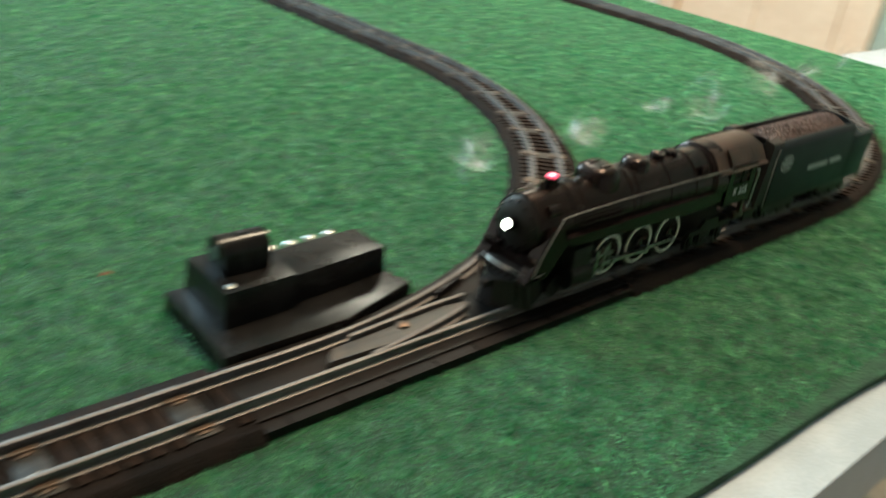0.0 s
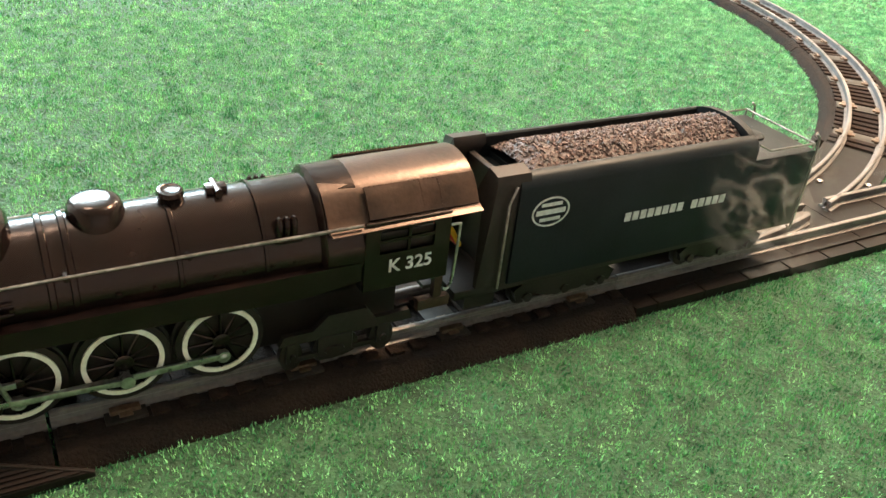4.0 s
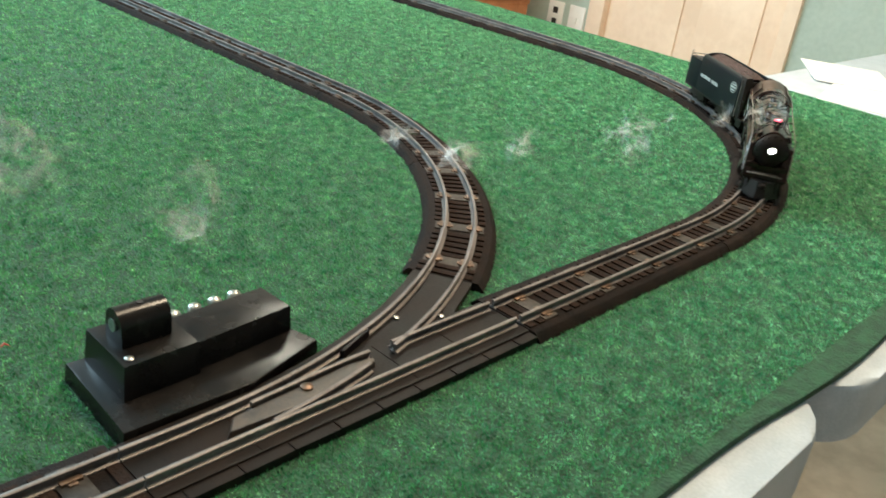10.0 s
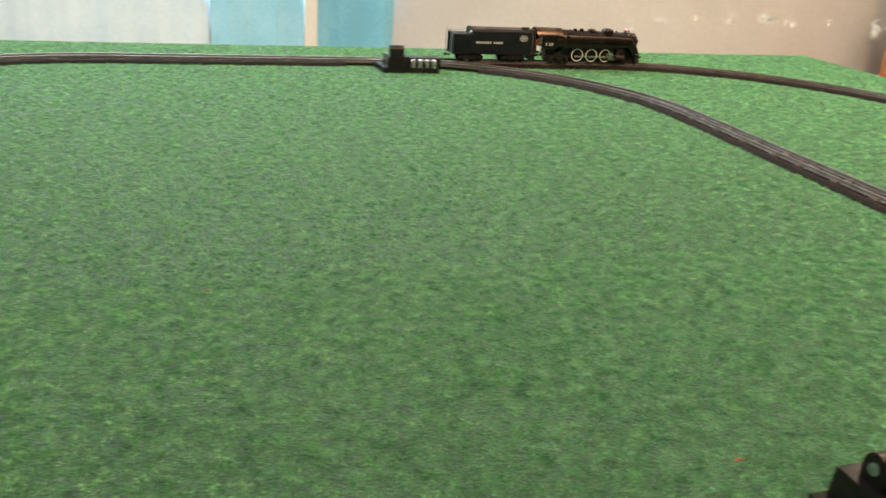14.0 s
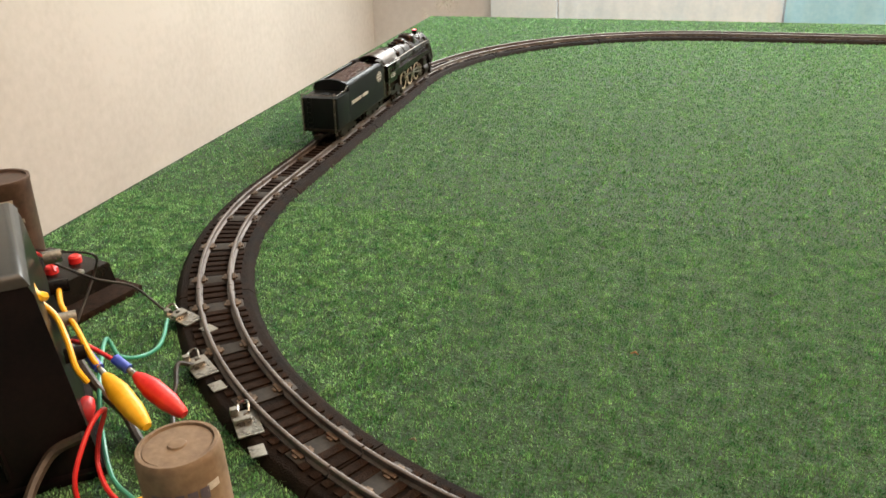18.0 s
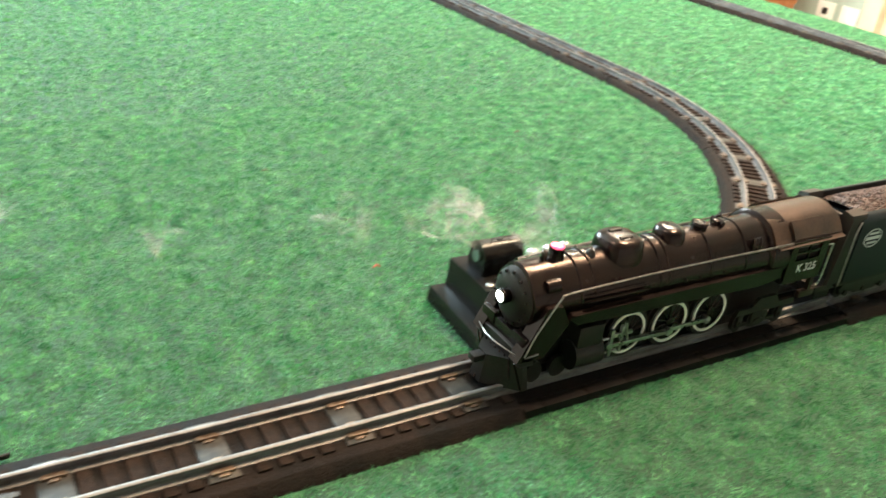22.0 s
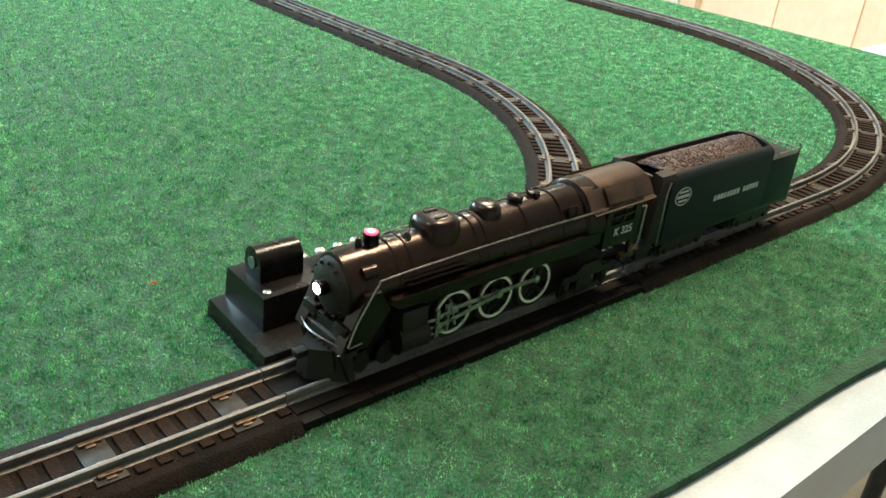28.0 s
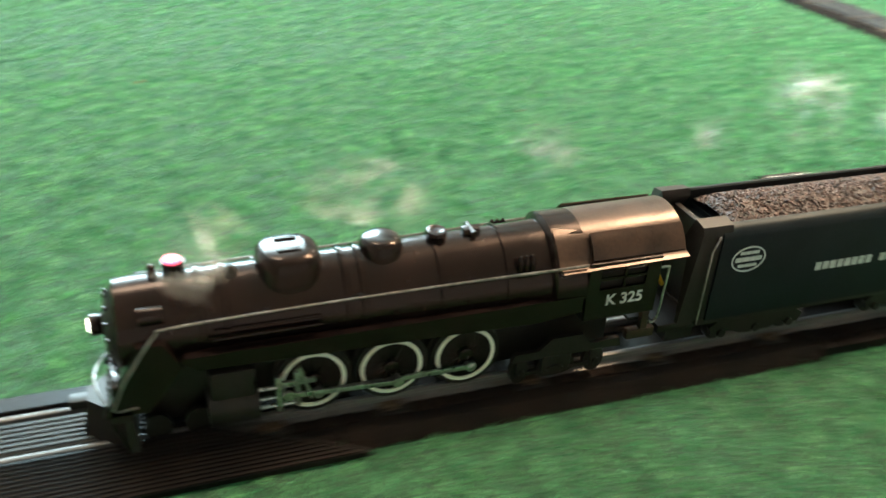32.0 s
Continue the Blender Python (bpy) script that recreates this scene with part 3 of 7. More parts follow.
def tube(bm, pts, r, n=8):
    pts = [Vector(q) for q in pts]
    rows, side = [], None
    for i, q in enumerate(pts):
        d = (pts[min(i + 1, len(pts) - 1)] - pts[max(i - 1, 0)]).normalized()
        side = (side - d * side.dot(d)).normalized() if side else d.orthogonal().normalized()
        up = d.cross(side)
        rr = r[i] if isinstance(r, list) else r
        rows.append([bm.verts.new(q + rr * (math.cos(k * 2 * math.pi / n) * side + math.sin(k * 2 * math.pi / n) * up)) for k in range(n)])
    for a, b in zip(rows, rows[1:]):
        for k in range(n):
            bm.faces.new((a[k], a[(k + 1) % n], b[(k + 1) % n], b[k]))
    bm.faces.new(rows[0][::-1])
    bm.faces.new(rows[-1])


def sweep(bm, profile, pts, closed=False, flip=1):
    """A profile of (offset to the left, height) carried along (x, y, heading) points."""
    rows = [[bm.verts.new((x - o * math.sin(h), flip * (y + o * math.cos(h)), z)) for o, z in profile] for x, y, h in pts]
    n = len(profile)
    for a, b in zip(rows, rows[1:]):
        for i in range(n):
            bm.faces.new((a[i], a[(i + 1) % n], b[(i + 1) % n], b[i]))
    bm.faces.new(rows[0])
    bm.faces.new(rows[-1][::-1])


def mesh(name, bm, material, smooth=40):
    me = bpy.data.meshes.new(name)
    bmesh.ops.recalc_face_normals(bm, faces=bm.faces)
    if smooth:
        for f in bm.faces:
            f.smooth = True
        for e in bm.edges:
            e.smooth = len(e.link_faces) == 2 and e.calc_face_angle(0) < radians(smooth)
    bm.to_mesh(me)
    bm.free()
    me.materials.append(material)
    return me


def part(name, bm, material, parent=None, label="", smooth=40):
    """Links a bmesh, or a mesh that others share, as one object under its thing."""
    ob = new(name, bm if isinstance(bm, bpy.types.Mesh) else mesh(name, bm, material, smooth))
    ob.parent = parent
    return tagged(ob, label)


def thing(name, label, category, group="", at=None, kind=""):
    ob = tagged(new(name), label, category, group, kind)
    ob.empty_display_size = 0.01
    if at is not None:
        ob.matrix_basis = at
    return ob


def words(text, size, material, parent, m, label, depth=0.0002, shear=0.0, bold=0.0):
    """Raised lettering that lies in the plane of m, centred."""
    cu = bpy.data.curves.new("lettering", "FONT")
    cu.body, cu.size, cu.extrude, cu.align_x, cu.align_y, cu.shear, cu.offset = text, size, depth, "CENTER", "CENTER", shear, bold
    tmp = bpy.data.objects.new("lettering", cu)
    me = bpy.data.meshes.new_from_object(tmp)
    bpy.data.objects.remove(tmp)
    bpy.data.curves.remove(cu)
    me.materials.clear()
    me.materials.append(material)
    ob = new("lettering", me)
    ob.parent, ob.matrix_basis = parent, m
    return tagged(ob, label)


def bars(parent, m, material, rows, label, name="lettering"):
    """Plain bars (x0, x1, y0, y1) in the plane of m, in place of writing."""
    bm = bmesh.new()
    for x0, x1, y0, y1 in rows:
        box(bm, x0, x1, y0, y1, 0, 0.0003)
    ob = part(name, bm, material, parent, label, 0)
    ob.matrix_basis = m
    return ob


# ---- the plan: metres, z = 0 at the turf ----
YB, XL, XR, XS, XW = 1.452, -0.905, 1.052, 0.520, -0.429     # back straight, left and right sides, ends of the front straight
RE, RW = XR - XS, XW - XL                                    # radii of the curves at the right and at the left
RAIL, BED = 0.0122, 0.0062                                   # tops of rail and roadbed
PIECES = [("s", XS), ("a", RE), ("s", YB - 2 * RE), ("a", RE), ("s", XS - XW), ("a", RW), ("s", YB - 2 * RW), ("a", RW), ("s", -XW)]
XI, RI = 0.494, 0.462                                        # the inner line and its curves
INNER = [("a", RI), ("s", YB - 2 * RI), ("a", RI)]


def length(pieces):
    return sum(n if k == "s" else n * math.pi / 2 for k, n in pieces)


LOOP = length(PIECES)


def along(s, pieces=PIECES, start=(0.0, 0.0)):
    """Place and heading on a centre line, s metres from its start; the outer loop starts at the points of the front switch."""
    (x, y), h, s = start, 0.0, s % LOOP if pieces is PIECES else s
    for k, n in pieces:
        d = min(s, n if k == "s" else n * math.pi / 2)
        if k == "s":
            x, y = x + d * math.cos(h), y + d * math.sin(h)
        else:
            x, y, h = x + n * (math.sin(h + d / n) - math.sin(h)), y - n * (math.cos(h + d / n) - math.cos(h)), h + d / n
        s -= d
        if s <= 1e-9:
            break
    return x, y, h


def outer(s):
    return along(s)


def inner(s):
    return along(s, INNER, (XI - RI, 0.0))


BEDP = [(-0.0308, 0.0), (-0.0304, 0.0010), (-0.0262, BED - 0.0006), (-0.0252, BED), (0.0252, BED), (0.0262, BED - 0.0006), (0.0304, 0.0010), (0.0308, 0.0)]


def railp(o):
    return [(o - 0.0026, BED), (o - 0.0026, BED + 0.0008), (o - 0.0006, BED + 0.0016), (o - 0.0006, RAIL - 0.0026), (o - 0.0013, RAIL - 0.0018), (o - 0.0012, RAIL - 0.0004), (o - 0.0006, RAIL),
            (o + 0.0006, RAIL), (o + 0.0012, RAIL - 0.0004), (o + 0.0013, RAIL - 0.0018), (o + 0.0006, RAIL - 0.0026), (o + 0.0006, BED + 0.0016), (o + 0.0026, BED + 0.0008), (o + 0.0026, BED)]


GAUGE = 0.0118
bm = bmesh.new()
for a, b in ((-0.0205, -0.0150), (-0.0088, 0.0088), (0.0150, 0.0205)):
    box(bm, -0.0030, 0.0030, a, b, BED - 0.0006, BED + 0.0013, 0.0003)
TIE_MESH = mesh("tie", bm, TIE)
bm = bmesh.new()
box(bm, -0.0068, 0.0068, -0.0195, 0.0195, BED - 0.0005, BED + 0.0010, 0.0002)
METAL_TIE = mesh("metal_tie", bm, TINPLATE)
bm = bmesh.new()
box(bm, -0.0050, 0.0050, -0.0012, 0.0016, BED + 0.0006, BED + 0.0026, 0.0004)
box(bm, -0.0022, 0.0022, 0.0010, 0.0034, BED + 0.0006, BED + 0.0018, 0.0003)
CLIP = mesh("clip", bm, COPPER)


def put(name, me, parent, x, y, h, label="", z=0.0):
    ob = new(name, me)
    ob.parent, ob.matrix_basis = parent, Matrix.Translation((x, y, z)) @ Matrix.Rotation(h, 4, "Z")
    return tagged(ob, label)


def track_section(name, label, path, s0, s1, group, ties=True):
    n = max(2, int(abs(s1 - s0) / 0.012))
    line = [path(s0 + 0.0006 + (s1 - s0 - 0.0012) * i / n) for i in range(n + 1)]
    ob = thing(name, label, "railway track", group)
    bm = bmesh.new()
    sweep(bm, BEDP, line)
    part("roadbed", bm, RUBBER, ob)
    for o in (-GAUGE, GAUGE):
        bm = bmesh.new()
        sweep(bm, railp(o), line)
        part("rail", bm, RAILM, ob)
    m = max(2, round((s1 - s0) / 0.0635))
    metal = [s0 + (s1 - s0) * (k + 0.37) / (m - 0.26) for k in range(m)]
    for s in metal:
        x, y, h = path(s)
        t = put("metal_tie", METAL_TIE, ob, x, y, h, "dull grey tinplate tie")
        for o, turn in ((-GAUGE - 0.0028, math.pi), (GAUGE + 0.0028, 0), (-GAUGE + 0.0030, 0), (GAUGE - 0.0030, math.pi)):
            put("clip", CLIP, t, 0, o, turn, "copper-coloured rail clip")
    k = round((s1 - s0) / 0.0098)
    for i in range(k):
        s = s0 + (s1 - s0) * (i + 0.5) / k
        if min(abs(s - q) for q in metal) > 0.0088:
            put("tie", TIE_MESH, ob, *path(s))
    return ob


STRAIGHT, CURVE = "straight length of model track in brown rubber roadbed", "curved length of model track in brown rubber roadbed"
q = RE * math.pi / 6
w = RW * math.pi / 6
cuts, s = [], 0.2585
cuts.append((s, XS, 0))
cuts.append((XS, XS + q, 1))
for k in (1, 2):
    cuts.append((XS + k * q, XS + (k + 1) * q, 1))
s = XS + 3 * q
side = YB - 2 * RE
cuts += [(s, s + side / 2, 0), (s + side / 2, s + side, 0)]
s += side
cuts += [(s + k * q, s + (k + 1) * q, 1) for k in range(3)]
s += 3 * q
sw2 = s + XS - 0.2585
cuts += [(s, sw2, 0)]
s = sw2 + 0.2585
cuts += [(s, s - XW / 2, 0), (s - XW / 2, s - XW, 0)]
s += -XW
cuts += [(s + k * w, s + (k + 1) * w, 1) for k in range(3)]
s += 3 * w
side = YB - 2 * RW
cuts += [(s, s + side / 2, 0), (s + side / 2, s + side, 0)]
s += side
cuts += [(s + k * w, s + (k + 1) * w, 1) for k in range(3)]
s += 3 * w
cuts += [(s, s - XW - 0.236, 0), (LOOP - 0.236, LOOP, 0)]
for a, b, bent in cuts:
    track_section("curved_track" if bent else "straight_track", CURVE if bent else STRAIGHT, outer, a, b, "track sections")
u = RI * math.pi / 6
side = YB - 2 * RI
for a, b, bent in ((u, 2 * u, 1), (2 * u, 3 * u, 1), (3 * u, 3 * u + side / 2, 0), (3 * u + side / 2, 3 * u + side, 0), (3 * u + side, 4 * u + side, 1), (4 * u + side, 5 * u + side, 1)):
    track_section("curved_track" if bent else "straight_track", CURVE if bent else STRAIGHT, inner, a, b, "track sections")


# ---- switches ----
def switch(name, label, flip, y0, mx=0.0):
    """A remote switch: flip -1 mirrors it, mx slides its motor. Its straight line runs along x from 0 to 0.2585."""
    def fy(pts):
        return [(x, flip * y) for x, y in pts]

    def bx(bm, x0, x1, ya, yb, z0, z1, b=0.0):
        box(bm, x0, x1, min(flip * ya, flip * yb), max(flip * ya, flip * yb), z0, z1, b)

    ob = thing(name, label, "railway switch", "track switches", pose(0, y0, 0))
    arc = [along(u * k / 20, INNER, (XI - RI, 0.0)) for k in range(21)]

    def off(p, o):
        return p[0] - o * math.sin(p[2]), p[1] + o * math.cos(p[2])

    bm = bmesh.new()
    out = [(0.0, -0.0215), (0.2580, -0.0215), (0.2580, 0.0215), (0.232, 0.0215)] + [off(p, -0.0215) for p in arc[19:]] + [off(p, 0.0215) for p in arc[::-1] if p[0] > 0.06] + [(0.0, 0.0215)]
    prism(bm, fy(out), 0.0015, BED, 1.0)
    part("switch_plate", bm, PLATE, ob, "black moulded track plate")
    bm = bmesh.new()
    prism(bm, fy([(0.0, -0.0285), (0.2580, -0.0285), (0.2580, -0.0205), (0.0, -0.0205)]), 0, BED - 0.0012)
    part("edge_skirt", bm, PLATE, ob, "raised black edge strip")
    for k in range(9):
        x = 0.012 + k * 0.0285
        bm = bmesh.new()
        bx(bm, x, x + 0.0008, -0.0286, -0.0200, 0.002, BED - 0.0006)
        part("skirt_joint", bm, RUBBER, ob)

    def rail(name, pts, lab=""):
        bm = bmesh.new()
        sweep(bm, railp(0.0), pts, flip=flip)
        part(name, bm, RAILM, ob, lab)

    rail("stock_rail", [(x, -GAUGE, 0) for x in (0.0, 0.255)])
    rail("curved_stock_rail", [(0.0, GAUGE, 0), (XI - RI, GAUGE, 0)] + [(*off(p, GAUGE), p[2]) for p in arc[2:]])
    rail("closure_rail", [(x, GAUGE - 0.0005 - 0.0035 * max(0, 1 - abs(x - 0.07) / 0.05), 0) for x in (0.068, 0.10, 0.132, 0.150)], "bright steel point blade")
    rail("frog_rail", [(x, GAUGE, 0) for x in (0.168, 0.255)])
    inn = [(*off(p, -GAUGE), p[2]) for p in arc]
    rail("point_rail", [p for p in inn if 0.058 < p[0] < 0.148], "bright steel point blade")
    rail("branch_rail", [p for p in inn if p[0] > 0.166])
    bm = bmesh.new()
    prism(bm, fy([(0.046, -0.0050), (0.054, 0.0045), (0.135, 0.0088), (0.150, 0.0060), (0.148, 0.0030), (0.095, -0.0070)]), BED, BED + 0.0042, 0.97, 0.0006)
    part("frog_plate", bm, FIBRE, ob, "brown fibre point plate")
    bm = bmesh.new()
    lathe(bm, (0.1000, flip * 0.0040, BED + 0.0040), (0, 0, 1), [(0, 0.0036), (0.0012, 0.0034), (0.0020, 0.0018)], 14)
    part("rivet", bm, COPPER, ob, "copper rivet head")
    for x, y in ((0.1950, 0.0365), (0.2210, 0.0220), (0.188, -0.0080)):
        bm = bmesh.new()
        lathe(bm, (x, flip * y, BED), (0, 0, 1), [(0, 0.0021), (0.0012, 0.0021), (0.0016, 0.0013)], 12)
        part("screw", bm, NICKEL, ob, "bright screw head")
    bm = bmesh.new()
    prism(bm, fy([(0.138, 0.0190), (0.166, 0.0290), (0.1655, 0.0310), (0.136, 0.0206)]), BED, BED + 0.0055, 1, 0.0004)
    part("guard_rail", bm, TRANSF, ob, "blue-black guard rail")
    for x in (0.055, 0.108, 0.160, 0.205):
        bm = bmesh.new()
        bx(bm, x, x + 0.0007, -0.0200, 0.0200, BED, BED + 0.0003)
        part("plate_groove", bm, RUBBER, ob)
    def moved(pts):
        return fy([(x + mx, y) for x, y in pts])

    # the motor beside the points
    bm = bmesh.new()
    prism(bm, moved([(0.007, 0.0220), (0.080, 0.0225), (0.135, 0.0385), (0.120, 0.0925), (0.0105, 0.0915)]), 0, 0.0105, 0.985, 0.0012)
    part("motor_base", bm, BAKELITE, ob, "black plastic base plate")
    bm = bmesh.new()
    prism(bm, moved([(0.0190, 0.0435), (0.0625, 0.0455), (0.0625, 0.0890), (0.0200, 0.0880)]), 0.0098, 0.0300, 0.95, 0.0012)
    part("motor_housing", bm, BAKELITE, ob, "glossy black plastic housing")
    bm = bmesh.new()
    prism(bm, moved([(0.0615, 0.0485), (0.1275, 0.0550), (0.1260, 0.0830), (0.0615, 0.0790)]), 0.0098, 0.0272, 0.965, 0.0012)
    part("motor_cover", bm, BAKELITE, ob, "black plastic cover")
    bm = bmesh.new()
    arch = [(-0.0085, 0.026), (-0.0085, 0.0365)] + [(0.0085 * math.sin(a), 0.0365 + 0.0085 * math.cos(a)) for a in np.linspace(-1.4, 1.4, 9)] + [(0.0085, 0.0365), (0.0085, 0.026)]
    f0 = [bm.verts.new((mx + 0.0268, flip * (0.0685 + y), z + 0.0038)) for y, z in arch]
    f1 = [bm.verts.new((mx + 0.0540, flip * (0.0685 + y), z + 0.0038)) for y, z in arch]
    for i in range(len(arch)):
        bm.faces.new((f0[i], f0[(i + 1) % len(arch)], f1[(i + 1) % len(arch)], f1[i]))
    bm.faces.new(f0[::-1])
    bm.faces.new(f1)
    lamp = part("signal_lamp", bm, BAKELITE, ob, "black arched signal lamp housing")
    for x in (0.0262, 0.0546):
        bm = bmesh.new()
        lathe(bm, (mx + x - 0.0004, flip * 0.0685, 0.0398), (1, 0, 0), [(0, 0.0036), (0.0008, 0.0036)], 12)
        part("lens", bm, JEWEL, lamp, "pale green signal lens")
    bm = bmesh.new()
    lathe(bm, (mx + 0.0410, flip * 0.0685, 0.0486), (0, 0, 1), [(0, 0.0018), (0.0005, 0.0018)], 10)
    part("vent_hole", bm, HOLE, lamp)
    bm = bmesh.new()
    lathe(bm, (mx + 0.0256, flip * 0.0505, 0.0293), (0, 0, 1), [(0, 0.0024), (0.0012, 0.0023), (0.0018, 0.0012)], 12)
    part("screw", bm, NICKEL, ob, "bright screw head")
    for k in range(4):
        bm = bmesh.new()
        x = 0.070 + 0.0135 * k
        lathe(bm, (mx + x, flip * (0.0860 + 0.0008 * k), 0.0095), (0, 0, 1), [(0, 0.0042), (0.0140, 0.0042), (0.0155, 0.0034), (0.0165, 0.0010)], 14)
        part("terminal_nut", bm, NICKEL, ob, "nickel terminal nut")
    return ob


switch("railway_switch", "black remote railway switch with arched signal lamp", 1, 0.0)
switch("railway_switch", "black remote railway switch across the far straight", -1, YB, 0.048)


# ---- rerailer on the front straight ----
def rerailer():
    ob = thing("rerailer", "black ribbed plastic rerailer ramp over the track", "rerailer", at=pose(0, 0, 0))
    x0, x1 = -0.451, -0.226
    for sgn in (-1, 1):
        bm = bmesh.new()
        ya, yb = 0.0148, 0.0350
        lo, hi = [(x0, yb), (x1, yb)], [(x1 - 0.060, ya), (x0 + 0.060, ya)]
        v = [bm.verts.new((x, sgn * y, z)) for (x, y), z in zip(lo + hi, (0.001, 0.001, 0.0105, 0.0105))]
        t = [bm.verts.new((x, sgn * y, z)) for (x, y), z in zip(lo + hi, (0.0035, 0.0035, 0.0128, 0.0128))]
        for f in ((3, 2, 1, 0),):
            bm.faces.new([v[i] for i in f])
        bm.faces.new(t)
        for i in range(4):
            bm.faces.new((v[i], v[(i + 1) % 4], t[(i + 1) % 4], t[i]))
        part("side_ramp", bm, PLATE, ob, "sloping black side ramp")
        for xa, xb in ((x0, x0 + 0.060), (x1, x1 - 0.060)):
            bm = bmesh.new()
            tube(bm, [(xa, sgn * yb, 0.003), ((xa + xb) / 2, sgn * (ya + yb) / 2, 0.0084), (xb, sgn * ya, 0.0130)], 0.0009, 8)
            part("ramp_rim", bm, PLATE, ob)
        bm = bmesh.new()
        for k in range(13):
            f = (k + 0.5) / 13
            y, z = yb + (ya - yb) * f, 0.0036 + 0.0093 * f
            box(bm, x0 + 0.002 + 0.060 * f, x1 - 0.002 - 0.060 * f, sgn * y - 0.0006, sgn * y + 0.0006, z, z + 0.0004)
        part("rib", bm, PLATE, ob)
    bm = bmesh.new()
    prism(bm, [(x0, -0.0015), (x0 + 0.06, -0.0088), (x1 - 0.06, -0.0088), (x1, -0.0015), (x1, 0.0015), (x1 - 0.06, 0.0088), (x0 + 0.06, 0.0088), (x0, 0.0015)], BED, RAIL - 0.001, 1, 0.0004)
    centre = part("centre_ramp", bm, TINPLATE, ob, "grey centre plate between the rails")
    bm = bmesh.new()
    for k in range(6):
        y = -0.0070 + k * 0.0028
        box(bm, x0 + 0.065, x1 - 0.065, y - 0.0006, y + 0.0006, RAIL - 0.0012, RAIL - 0.0003)
    part("rib", bm, TINPLATE, centre)


rerailer()


# ---- the train; x runs from the pilot to the rear, over the track's centre ----
WHEEL_R = 0.0158
AXLES = (0.1098, 0.1416, 0.1734)
CRANK = 0.0048
AXLE_Z = RAIL + WHEEL_R - 0.0002
BOILER_Z = 0.0535


# the body is drawn on a plain ruler; these pairs carry it to the true lengths and heights
RULER_X = ((0.0, 0.0190), (0.0078, 0.0312), (0.0205, 0.0405), (0.0455, 0.0625), (0.0735, 0.0918), (0.1040, 0.1165), (0.1185, 0.1317), (0.1345, 0.1492), (0.1515, 0.1631), (0.1795, 0.1880),
           (0.2075, 0.2075), (0.2140, 0.2225), (0.2165, 0.2245), (0.2560, 0.2560), (0.2600, 0.2600), (0.2660, 0.2690), (0.2760, 0.2790))
RULER_Z = ((0.0, -0.0026), (0.0200, 0.0180), (0.0340, 0.0345), (0.0425, 0.0455), (0.0490, 0.0520), (0.0535, 0.0562), (0.0655, 0.0670), (0.0725, 0.0770), (0.0775, 0.0826), (0.0900, 0.0955))


def true_size(ob):
    """Carries every mesh of a body from the plain ruler to its true size."""
    rx, rz = np.array(RULER_X), np.array(RULER_Z)
    for c in ob.children_recursive:
        if c.type == "MESH" and not c.name.startswith(("lettering", "driving_wheel", "tyre", "spokes", "crank_pin", "side_rod", "main_rod")):
            for v in c.data.vertices:
                v.co.x, v.co.z = np.interp(v.co.x, rx[:, 0], rx[:, 1]), np.interp(v.co.z, rz[:, 0], rz[:, 1])


